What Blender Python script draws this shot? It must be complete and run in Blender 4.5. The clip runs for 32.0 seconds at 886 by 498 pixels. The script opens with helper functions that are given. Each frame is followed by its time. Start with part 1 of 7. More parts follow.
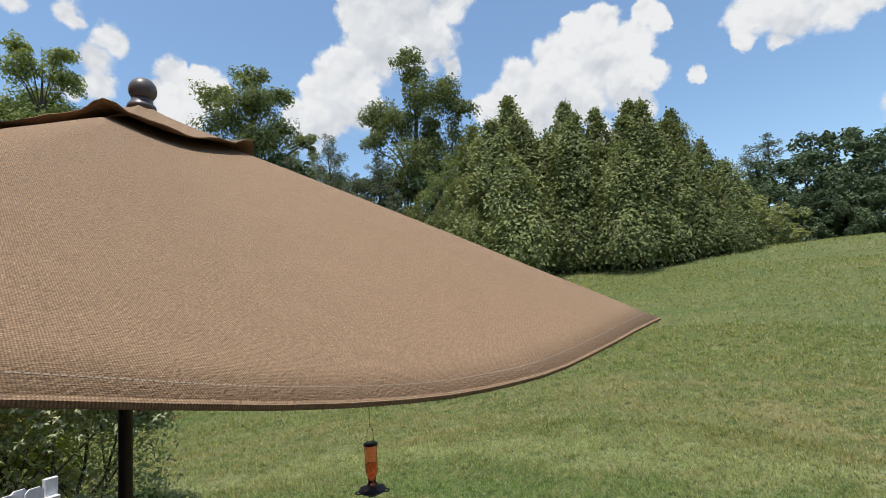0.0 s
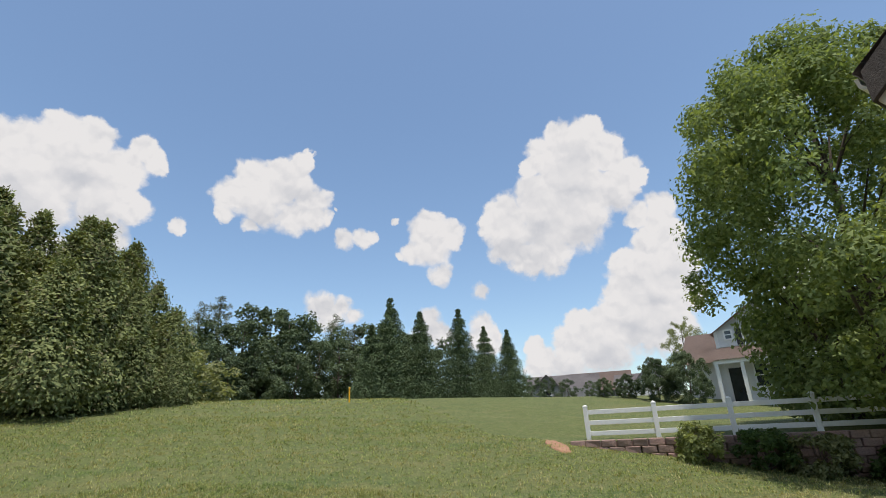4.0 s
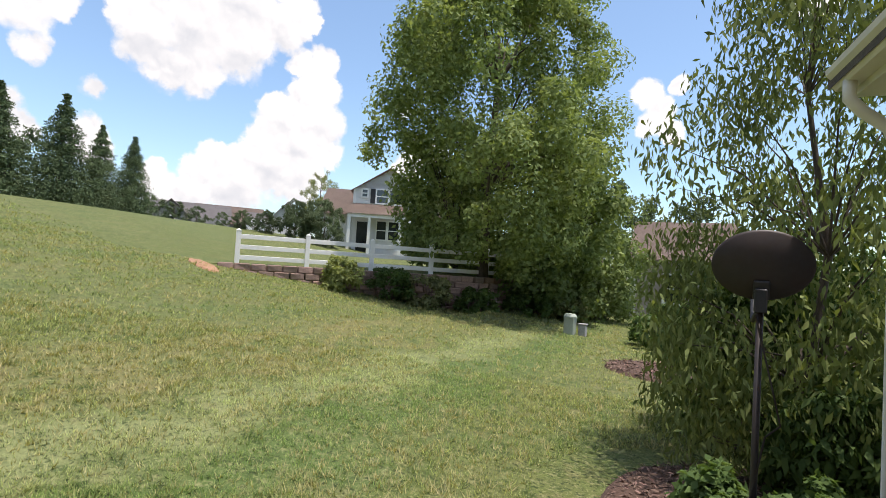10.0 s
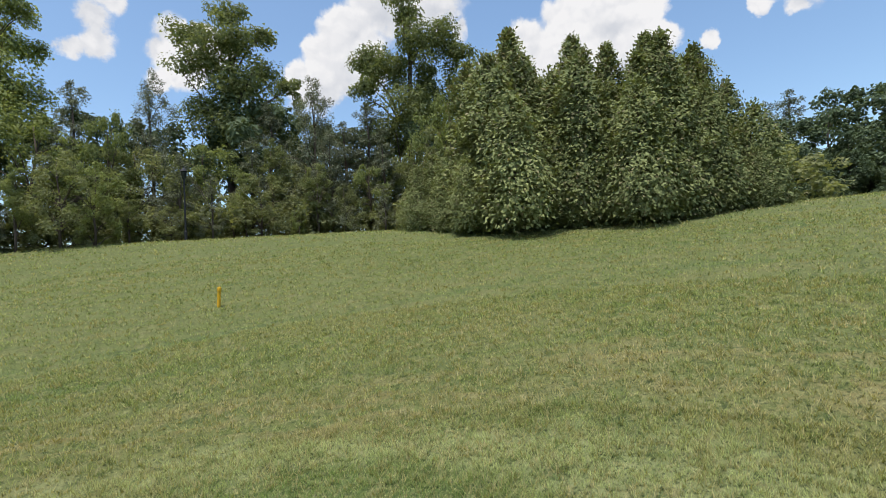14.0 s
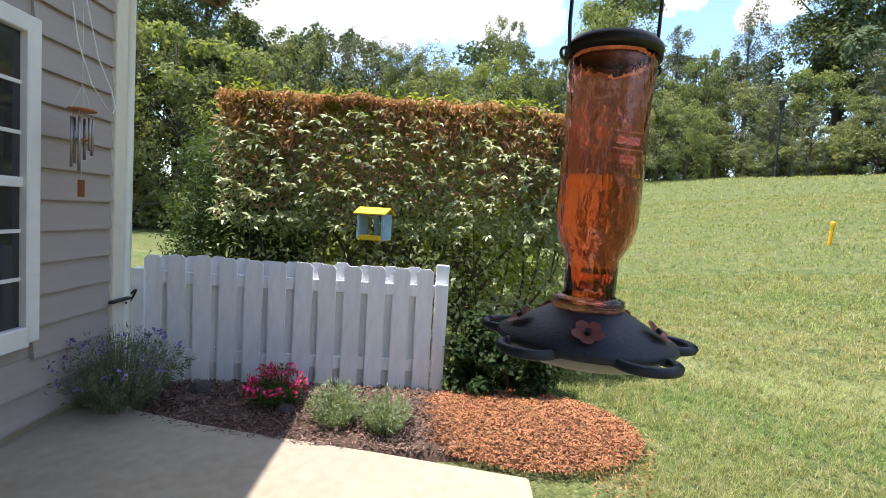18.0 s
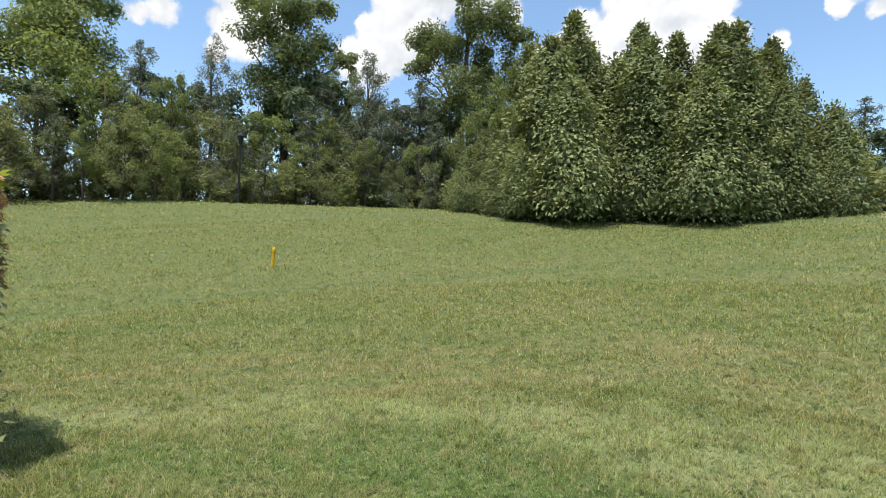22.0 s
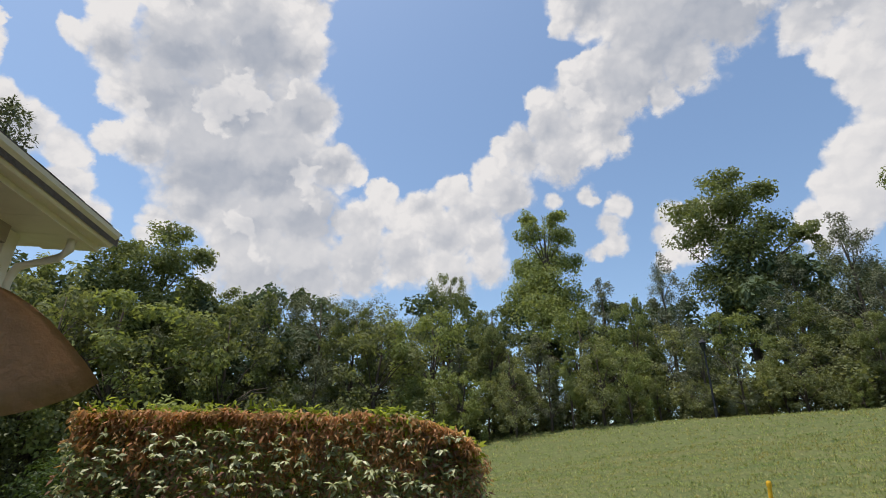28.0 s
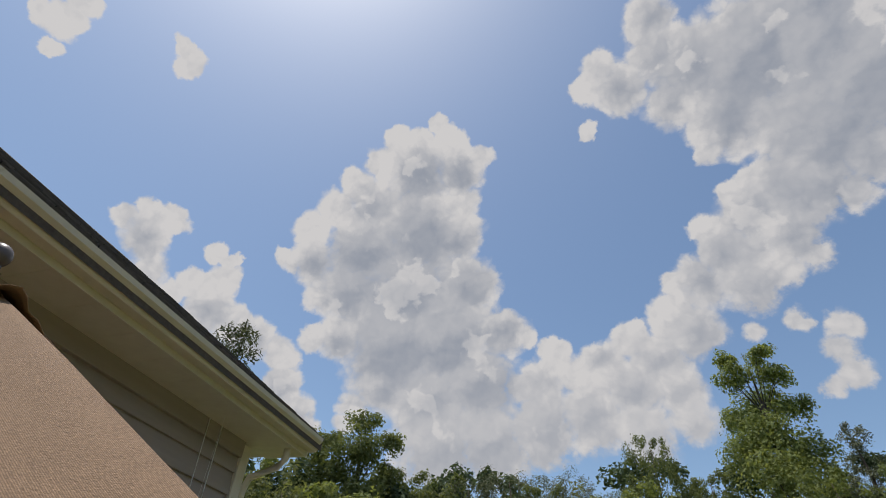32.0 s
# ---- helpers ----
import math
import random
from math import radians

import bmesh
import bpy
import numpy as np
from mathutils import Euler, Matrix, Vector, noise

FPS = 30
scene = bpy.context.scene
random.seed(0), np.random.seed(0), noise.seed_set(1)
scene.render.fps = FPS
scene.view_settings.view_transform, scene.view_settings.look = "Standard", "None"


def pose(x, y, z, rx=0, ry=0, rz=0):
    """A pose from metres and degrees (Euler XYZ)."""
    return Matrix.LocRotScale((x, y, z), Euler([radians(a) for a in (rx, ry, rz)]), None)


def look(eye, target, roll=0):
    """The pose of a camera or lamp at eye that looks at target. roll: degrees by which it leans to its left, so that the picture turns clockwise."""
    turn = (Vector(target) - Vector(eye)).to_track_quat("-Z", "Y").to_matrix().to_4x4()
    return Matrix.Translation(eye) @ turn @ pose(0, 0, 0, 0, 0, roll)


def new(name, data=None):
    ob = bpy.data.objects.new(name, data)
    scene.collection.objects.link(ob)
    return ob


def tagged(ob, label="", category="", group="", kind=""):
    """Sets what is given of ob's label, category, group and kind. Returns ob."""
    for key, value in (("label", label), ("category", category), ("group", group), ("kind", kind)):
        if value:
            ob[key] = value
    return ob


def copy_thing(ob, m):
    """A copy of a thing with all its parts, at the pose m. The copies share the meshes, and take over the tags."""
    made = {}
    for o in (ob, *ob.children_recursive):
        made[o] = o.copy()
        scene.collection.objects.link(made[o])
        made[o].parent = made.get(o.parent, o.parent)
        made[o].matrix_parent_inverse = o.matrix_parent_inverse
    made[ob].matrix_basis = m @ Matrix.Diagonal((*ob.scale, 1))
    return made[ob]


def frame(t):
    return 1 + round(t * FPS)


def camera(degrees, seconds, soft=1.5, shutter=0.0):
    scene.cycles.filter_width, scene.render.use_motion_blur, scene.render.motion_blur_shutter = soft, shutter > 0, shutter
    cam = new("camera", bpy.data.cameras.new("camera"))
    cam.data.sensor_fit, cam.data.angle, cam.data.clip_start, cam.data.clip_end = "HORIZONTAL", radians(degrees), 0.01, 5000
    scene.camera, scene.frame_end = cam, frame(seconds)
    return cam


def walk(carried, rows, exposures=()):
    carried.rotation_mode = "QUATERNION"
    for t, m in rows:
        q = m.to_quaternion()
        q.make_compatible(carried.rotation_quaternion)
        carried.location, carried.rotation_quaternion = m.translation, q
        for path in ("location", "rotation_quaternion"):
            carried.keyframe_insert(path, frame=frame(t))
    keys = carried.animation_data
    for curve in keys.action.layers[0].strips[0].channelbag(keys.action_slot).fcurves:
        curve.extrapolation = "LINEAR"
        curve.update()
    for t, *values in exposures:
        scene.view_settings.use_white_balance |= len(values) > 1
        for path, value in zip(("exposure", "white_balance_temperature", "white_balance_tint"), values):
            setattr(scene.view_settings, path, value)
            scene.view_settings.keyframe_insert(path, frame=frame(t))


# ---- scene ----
cam = camera(83, 32.0, soft=0.9)
walk(cam, [
    (0, pose(-1.615, -1.585, 2.076, 96.31, 4.04, -49.91)),
    (0.5, pose(-1.630, -1.603, 2.102, 102.02, 3.72, -50.13)),
    (1, pose(-1.643, -1.625, 2.127, 107.02, 3.44, -51.34)),
    (1.5, pose(-1.637, -1.637, 2.131, 111.00, 3.35, -53.22)),
    (2, pose(-1.594, -1.654, 2.125, 113.35, 3.28, -57.00)),
    (2.5, pose(-1.462, -1.674, 2.127, 113.52, 3.16, -64.69)),
    (3, pose(-1.284, -1.650, 2.119, 112.48, 3.29, -78.08)),
    (3.5, pose(-1.118, -1.614, 2.076, 111.21, 2.42, -93.50)),
    (4, pose(-0.962, -1.594, 2.004, 109.73, 2.75, -108.22)),
    (4.5, pose(-0.851, -1.582, 1.953, 108.16, 1.98, -117.11)),
    (6.5, pose(-0.334, -1.392, 1.676, 101.53, -0.84, -137.90)),
    (7, pose(-0.199, -1.425, 1.697, 99.98, -1.74, -139.39)),
    (7.5, pose(-0.038, -1.383, 1.693, 98.47, -2.73, -140.18)),
    (8, pose(0.104, -1.313, 1.676, 96.49, -3.08, -140.86)),
    (8.5, pose(0.232, -1.296, 1.664, 94.83, -3.38, -141.99)),
    (9, pose(0.351, -1.311, 1.656, 93.66, -3.59, -145.65)),
    (9.5, pose(0.419, -1.318, 1.662, 92.61, -3.79, -148.08)),
    (10, pose(0.441, -1.328, 1.677, 92.31, -3.64, -149.54)),
    (10.5, pose(0.469, -1.276, 1.665, 92.47, -2.37, -143.90)),
    (11, pose(0.501, -1.177, 1.648, 92.19, -1.40, -130.89)),
    (11.5, pose(0.494, -1.047, 1.647, 91.87, -0.18, -112.00)),
    (12, pose(0.475, -0.906, 1.675, 91.86, 1.30, -90.44)),
    (12.5, pose(0.470, -0.786, 1.735, 92.47, 2.57, -69.50)),
    (13, pose(0.492, -0.696, 1.773, 92.67, 3.09, -58.48)),
    (13.5, pose(0.511, -0.653, 1.748, 92.62, 3.13, -52.43)),
    (15.5, pose(0.381, -0.133, 1.491, 90.82, 1.60, -38.21)),
    (16, pose(0.316, -0.060, 1.398, 89.30, -0.05, -25.53)),
    (16.5, pose(0.194, 0.002, 1.264, 87.98, -1.34, -9.86)),
    (17, pose(0.022, -0.026, 1.264, 86.56, -2.78, 4.34)),
    (17.5, pose(-0.006, -0.026, 1.292, 85.95, -3.27, 7.66)),
    (18, pose(0.006, -0.040, 1.299, 86.20, -3.55, 8.94)),
    (18.5, pose(0.000, -0.036, 1.301, 86.18, -3.31, 6.36)),
    (19, pose(0.038, -0.026, 1.294, 86.36, -3.73, -6.77)),
    (19.5, pose(0.105, -0.108, 1.297, 86.93, -3.49, -23.83)),
    (20, pose(0.182, -0.190, 1.315, 87.53, -3.35, -39.28)),
    (20.5, pose(0.251, -0.225, 1.337, 87.63, -3.44, -44.51)),
    (21, pose(0.295, -0.241, 1.347, 88.00, -3.35, -47.89)),
    (21.5, pose(0.301, -0.261, 1.395, 89.47, -2.70, -47.72)),
    (22, pose(0.330, -0.210, 1.530, 90.99, -1.89, -45.74)),
    (22.5, pose(0.410, 0.030, 1.670, 92.49, -1.17, -43.70)),
    (23, pose(0.510, 0.260, 1.780, 94.21, -0.35, -40.78)),
    (23.5, pose(0.550, 0.370, 1.840, 97.47, 0.19, -36.93)),
    (24, pose(0.560, 0.420, 1.880, 100.52, 0.78, -33.49)),
    (24.5, pose(0.560, 0.450, 1.900, 103.69, 0.60, -29.61)),
    (25, pose(0.550, 0.470, 1.920, 106.53, 0.47, -25.90)),
    (25.5, pose(0.560, 0.420, 1.920, 109.02, 0.20, -21.75)),
    (27.5, pose(0.692, -0.077, 1.852, 113.19, -0.46, -1.50)),
    (28, pose(0.706, -0.074, 1.847, 113.21, -0.51, 4.87)),
    (28.5, pose(0.723, -0.073, 1.840, 113.40, -0.60, 10.16)),
    (29, pose(0.746, -0.106, 1.836, 114.54, -1.14, 15.44)),
    (29.5, pose(0.738, -0.154, 1.845, 116.56, -1.94, 19.62)),
    (30, pose(0.750, -0.220, 1.862, 119.80, -2.53, 22.30)),
    (30.5, pose(0.786, -0.244, 1.871, 123.16, -3.07, 24.55)),
    (31, pose(0.822, -0.262, 1.875, 125.20, -2.62, 25.98)),
    (31.5, pose(0.846, -0.287, 1.871, 128.14, -2.73, 26.40)),
    (32, pose(0.873, -0.314, 1.862, 130.99, -2.63, 25.73)),
], exposures=[(0, 0.0, 6450, 9), (1, -0.32, 6500, 10), (2, -0.5, 6500, 10), (3, -0.42, 6550, 11), (4, -0.10, 6650, 12), (4.5, -0.08, 6650, 12), (6.5, 0.2, 6650, 13), (8, 0.3, 6700, 13), (9, 0.32, 6750, 14), (10, 0.35, 6750, 14), (11, 0.3, 6700, 13), (13, 0.02, 6550, 11), (15.5, 0.4, 6500, 12), (17, 0.88, 6500, 13),
    (18, 1.03, 6450, 13), (19, 1.17, 6450, 13), (20, 0.84, 6450, 10), (21, 0.54, 6450, 10), (22, 0.32, 6500, 10), (24, 0.02, 6500, 11), (25, -0.13, 6550, 11), (28, -0.10, 6700, 12), (30, -0.22, 6700, 12), (32, -0.5, 6650, 12)])

# ---- world, sun ----
SUN_YAW, SUN_EL = 92.0, 77.0


def way(yaw, el):
    a, e = radians(yaw), radians(el)
    return Vector((-math.sin(a) * math.cos(e), math.cos(a) * math.cos(e), math.sin(e)))


world = bpy.data.worlds.new("world")
scene.world = world
world.use_nodes = True
wt = world.node_tree
wt.nodes.clear()


def wn(kind):
    return wt.nodes.new(kind)


def smooth_range(v, lo, hi):
    n = wn("ShaderNodeMapRange")
    n.interpolation_type = "SMOOTHSTEP"
    plug(n, 0, v)
    n.inputs[1].default_value, n.inputs[2].default_value = lo, hi
    return n.outputs[0]


def wmix(fac, a, b):
    n = wn("ShaderNodeMix")
    n.data_type = "RGBA"
    plug(n, 0, fac)
    plug(n, 6, a)
    plug(n, 7, b)
    return n.outputs[2]


def plug(n, i, v):
    if isinstance(v, bpy.types.NodeSocket):
        n.id_data.links.new(v, n.inputs[i])
    else:
        n.inputs[i].default_value = v


def wmath(op, a, b=0.0, c=0.0, clamp=False):
    n = wn("ShaderNodeMath")
    n.operation, n.use_clamp = op, clamp
    for i, v in enumerate((a, b, c)):
        plug(n, i, v)
    return n.outputs[0]


def wvec(op, a, b=(0, 0, 0), out=0):
    n = wn("ShaderNodeVectorMath")
    n.operation = op
    plug(n, 0, a)
    plug(n, 1, b)
    return n.outputs[out]


def wnoise(vec, scale, detail=8.0, rough=0.55):
    n = wn("ShaderNodeTexNoise")
    n.inputs["Scale"].default_value = scale
    n.inputs["Detail"].default_value = detail
    n.inputs["Roughness"].default_value = rough
    wt.links.new(vec, n.inputs["Vector"])
    return n


sky = wn("ShaderNodeTexSky")
sky.sky_type, sky.sun_disc = "NISHITA", False
sky.sun_elevation, sky.sun_rotation = radians(SUN_EL), radians(-SUN_YAW)
sky.air_density, sky.dust_density, sky.ozone_density = 1.0, 1.1, 1.4

coord = wn("ShaderNodeTexCoord").outputs["Generated"]
warp = wnoise(coord, 9.0, 6.0, 0.6)
bent = wvec("ADD", coord, wvec("MULTIPLY", wvec("SUBTRACT", warp.outputs["Color"], (0.5, 0.5, 0.5)), (0.05, 0.05, 0.05)))
fine = wnoise(coord, 34.0, 5.0, 0.62)
bent = wvec("ADD", bent, wvec("MULTIPLY", wvec("SUBTRACT", fine.outputs["Color"], (0.5, 0.5, 0.5)), (0.022, 0.022, 0.022)))

# each cumulus: puffs of yaw, elevation and half width in degrees
CLOUDS = {
    "tower_top": [(30.5, 54.9, 1.0), (27.6, 53.1, 1.8), (22.3, 51.6, 1.4), (37.3, 52.1, 1.6), (32.6, 52.1, 1.9), (39.1, 49.7, 1.9), (33.1, 49.1, 3.8), (26.3, 50.0, 2.9), (42.9, 46.5, 1.8), (44.6, 43.6, 2.2), (39.5, 44.4, 3.2), (25.1, 46.6, 1.8), (47.3, 40.4, 2.0), (50.3, 36.8, 1.2), (48.5, 36.2, 1.0), (45.7, 36.9, 2.5), (39.1, 39.3, 4.5), (31.9, 42.1, 5.2), (25.9, 42.4, 2.9)],
    "tower_body": [(43.8, 33.4, 1.8), (43.6, 29.0, 1.7), (40.6, 29.5, 2.5), (40.3, 34.6, 3.8), (32.7, 35.5, 5.7), (24.8, 36.6, 3.8), (22.0, 37.3, 1.8), (33.3, 29.1, 5.6), (26.1, 30.2, 5.6), (19.4, 31.5, 2.8), (16.6, 30.8, 1.2), (34.1, 24.8, 2.7), (28.5, 23.4, 4.8), (22.4, 25.4, 4.8), (26.9, 18.9, 5.1), (21.2, 19.6, 4.5), (15.4, 21.3, 4.0)],
    "saddle": [(12.9, 28.8, 1.8), (18.0, 25.4, 1.6), (15.0, 25.3, 2.6), (10.2, 26.3, 2.2), (7.3, 27.8, 2.3), (3.6, 29.7, 2.0), (9.6, 22.2, 3.3), (4.8, 24.6, 3.3), (1.1, 27.0, 3.0), (-1.4, 31.3, 2.2), (-2.4, 34.1, 1.3), (-5.6, 33.9, 2.7), (-8.3, 38.6, 1.7), (-3.2, 29.2, 2.9), (-9.6, 35.8, 3.1), (-12.4, 41.3, 1.3), (-13.7, 38.7, 3.0), (-15.9, 41.5, 1.7), (-16.7, 36.3, 2.4), (-10.6, 32.6, 3.0), (-18.7, 39.7, 3.3), (-19.4, 37.0, 2.1)],
    "saddle_low": [(0.2, 24.1, 2.6), (-0.5, 20.7, 2.3), (4.3, 19.6, 2.9), (-8.7, 28.2, 1.2), (37.4, 22.9, 1.7), (38.3, 20.8, 1.2), (-16.7, 26.8, 1.4), (-15.3, 24.6, 1.4), (-15.3, 22.6, 1.5), (-13.4, 21.6, 1.0)],
    "arm": [(-1.7, 58.3, 1.9), (1.4, 56.5, 1.6), (3.6, 52.4, 0.9), (-4.2, 55.3, 2.8), (-13.0, 60.0, 2.3), (-12.2, 56.6, 2.9), (-10.6, 51.6, 2.4), (-12.1, 46.0, 1.2), (-15.9, 54.0, 4.1), (-16.9, 48.5, 3.8), (-23.5, 51.7, 5.6), (-23.2, 44.2, 4.1), (-30.9, 48.4, 5.5), (-23.2, 39.9, 2.2), (-32.1, 44.3, 3.6), (-31.7, 51.9, 4.7)],
    "left_heap": [(66.8, 35.9, 1.4), (69.1, 34.5, 1.2), (63.9, 36.2, 1.5), (66.0, 33.7, 2.3), (64.0, 30.8, 2.0), (58.0, 35.0, 1.1), (55.9, 34.7, 0.8), (56.0, 32.3, 1.8), (59.2, 31.3, 1.4), (56.2, 29.2, 2.5), (60.9, 29.5, 1.4), (53.4, 28.7, 2.2), (51.0, 27.5, 2.6), (47.0, 26.5, 1.7), (46.3, 23.1, 2.3), (43.7, 20.7, 2.3), (41.9, 19.8, 1.2)],
    "high_wisps": [(88.2, 45.5, 1.0), (86.1, 46.1, 1.5), (86.2, 48.6, 1.3), (85.0, 43.8, 0.8), (74.8, 51.6, 1.0), (72.6, 50.4, 1.3), (72.7, 51.4, 1.1)],
    "north_arm": [(-13.7, 38.4, 1.5), (-12.6, 35.4, 1.5), (-17.0, 41.3, 1.3), (-17.0, 38.7, 2.3), (-16.0, 35.2, 2.7), (-20.9, 38.6, 3.4), (-13.4, 32.7, 1.9), (-17.6, 33.2, 1.6), (-24.9, 41.9, 4.5), (-23.7, 36.7, 2.0), (-26.9, 38.7, 2.6), (-32.5, 44.4, 5.9), (-41.4, 45.9, 6.8), (-49.6, 47.7, 3.4), (-44.2, 41.2, 5.3), (-39.2, 38.3, 2.3), (-50.5, 42.2, 3.6), (-48.2, 38.5, 4.3)],
    "stem": [(-56.1, 41.1, 1.9), (-57.2, 38.7, 1.7), (-53.7, 39.3, 2.4), (-54.4, 36.3, 2.8), (-51.3, 35.0, 3.7), (-46.1, 34.2, 3.4), (-41.0, 34.7, 2.1), (-42.6, 32.1, 2.7), (-48.4, 31.2, 3.5), (-53.5, 32.6, 2.2), (-44.2, 28.5, 3.4), (-49.8, 28.1, 3.2), (-53.0, 25.9, 1.2), (-40.4, 25.8, 2.7), (-36.8, 23.6, 1.9), (-39.4, 22.6, 3.3), (-36.5, 20.6, 2.9), (-41.9, 22.2, 2.7), (-34.7, 21.0, 1.7)],
    "stem_foot": [(-22.2, 24.5, 1.6), (-25.1, 24.0, 1.5), (-21.1, 22.9, 1.3), (-23.3, 21.7, 2.2), (-20.3, 20.1, 1.2), (-26.3, 22.8, 1.5), (-13.1, 28.5, 1.3), (-13.8, 27.7, 0.8)],
    "leaning": [(-67.9, 27.3, 2.0), (-70.5, 27.9, 1.6), (-64.8, 25.6, 2.2), (-61.1, 23.3, 2.6), (-65.2, 22.4, 3.2), (-69.6, 23.9, 3.2), (-58.2, 21.6, 2.6), (-62.2, 20.0, 3.5), (-75.1, 27.9, 1.4), (-76.3, 26.7, 1.2), (-73.3, 25.3, 2.2), (-74.7, 21.9, 1.7), (-71.9, 21.0, 2.5), (-73.2, 18.9, 2.0), (-67.7, 20.2, 2.5), (-69.3, 17.1, 1.8)],
    "loaf": [(-92.8, 30.3, 0.7), (-92.0, 28.9, 1.2), (-89.6, 27.9, 1.6), (-86.8, 26.9, 2.1), (-90.3, 26.5, 2.4), (-92.8, 25.1, 1.8), (-94.4, 24.9, 1.3), (-85.0, 24.9, 2.0), (-87.8, 23.9, 2.3), (-91.2, 23.5, 2.1), (-93.4, 23.4, 1.8), (-95.2, 23.2, 0.9), (-96.5, 23.9, 0.4), (-83.9, 22.7, 0.9), (-86.7, 22.0, 1.1), (-79.4, 20.8, 0.8)],
    "round": [(-108.0, 23.2, 1.4), (-106.9, 21.6, 1.8), (-109.7, 21.5, 1.8), (-107.9, 19.9, 2.1), (-105.5, 19.6, 1.4), (-110.8, 20.2, 1.0), (-104.1, 19.3, 0.6), (-103.5, 23.1, 0.6), (-97.5, 20.6, 1.1), (-99.5, 20.8, 1.1), (-100.8, 21.0, 0.8), (-108.9, 16.7, 1.3)],
    "big": [(-124.6, 30.9, 1.6), (-127.8, 30.4, 1.9), (-122.6, 28.9, 2.0), (-125.7, 27.9, 3.1), (-129.9, 28.2, 1.9), (-131.4, 25.5, 1.9), (-133.5, 24.6, 0.9), (-120.7, 27.9, 1.1), (-125.2, 24.5, 3.7), (-129.8, 23.9, 2.4), (-121.1, 24.4, 2.5), (-117.4, 22.8, 2.4), (-115.3, 21.9, 1.4), (-121.4, 21.1, 3.5), (-125.4, 20.7, 2.8), (-117.2, 19.9, 2.7), (-121.8, 18.5, 2.5), (-119.1, 17.8, 2.2), (-127.1, 21.1, 1.7)],
    "big_low": [(-134.5, 21.2, 1.5), (-131.9, 20.7, 1.3), (-129.9, 16.0, 1.6), (-132.6, 17.2, 1.9), (-134.6, 18.1, 2.2), (-130.9, 14.4, 2.7), (-134.5, 14.5, 2.6), (-128.8, 12.7, 1.7), (-132.3, 11.7, 2.9), (-135.2, 12.0, 2.0), (-129.6, 9.6, 3.2), (-133.0, 8.7, 2.6), (-124.2, 10.7, 1.4), (-126.0, 9.6, 1.8), (-123.3, 8.3, 2.1), (-126.2, 6.8, 3.0), (-118.9, 8.0, 1.1), (-119.7, 6.1, 1.8), (-122.4, 5.3, 2.4), (-113.5, 14.3, 1.0)],
    "low_far": [(-94.8, 13.5, 1.7), (-97.2, 13.5, 1.3), (-95.7, 12.6, 1.7), (-98.5, 12.3, 1.0), (-107.8, 12.2, 1.1), (-108.1, 10.3, 1.6), (-113.0, 10.8, 1.4), (-113.2, 9.2, 1.8), (-106.1, 9.8, 1.0)],
    "behind_trees": [(-171.0, 19.7, 1.5), (-172.6, 17.6, 1.5), (-173.7, 15.6, 1.2), (-171.3, 16.4, 1.4), (175.7, 25.9, 1.2), (174.0, 25.2, 1.2), (-174.3, 19.9, 1.0), (-143.6, 17.3, 0.9), (-146.9, 12.8, 2.2), (-144.7, 10.8, 1.9)],
}
field = heaps = deep = None
for puffs in CLOUDS.values():
    for yaw, el, half in puffs:
        size = math.radians(half) * 1.12
        d = wvec("DISTANCE", bent, tuple(way(yaw, el)), out=1)
        v = wmath("MULTIPLY_ADD", d, -1.0 / size, 1.0)
        field = v if field is None else wmath("SMOOTH_MAX", field, v, 0.22)
        if half > 2.2:
            # how deep inside the heap, and inside the same heap moved a little towards the sun
            v = wmath("SUBTRACT", size, d)
            deep = v if deep is None else wmath("SMOOTH_MAX", deep, v, 0.04)
            d = wvec("DISTANCE", bent, tuple(way(yaw, el) + way(SUN_YAW, 70) * size * 0.45), out=1)
            v = wmath("SUBTRACT", size, d)
            heaps = v if heaps is None else wmath("SMOOTH_MAX", heaps, v, 0.04)


def billows(vec):
    """Cauliflower lumps at three sizes."""
    total = None
    for scale, size in ((13.0, 0.34), (30.0, 0.22), (66.0, 0.12)):
        vor = wn("ShaderNodeTexVoronoi")
        vor.inputs["Scale"].default_value = scale
        wt.links.new(vec, vor.inputs["Vector"])
        lump = wmath("MULTIPLY_ADD", vor.outputs["Distance"], -size, size * 0.5)
        total = lump if total is None else wmath("ADD", total, lump)
    return total


here = billows(bent)
relief = wmath("SUBTRACT", here, billows(wvec("ADD", bent, tuple(way(SUN_YAW, 60) * 0.012))))
field = wmath("ADD", field, here)
sunny_side = smooth_range(wmath("MULTIPLY_ADD", here, 0.03, wmath("SUBTRACT", heaps, deep)), -0.034, 0.006)
wisp = wmath("MULTIPLY", wmath("SUBTRACT", wnoise(coord, 42.0, 7.0, 0.7).outputs[0], 0.5), 0.9)
# crisp heads, ragged feet
crisp = smooth_range(field, -0.10, 0.18)
ragged = smooth_range(wmath("ADD", field, wisp), -0.02, 0.42)
mask = wmath("MULTIPLY_ADD", wmath("SUBTRACT", crisp, ragged), sunny_side, ragged, clamp=True)
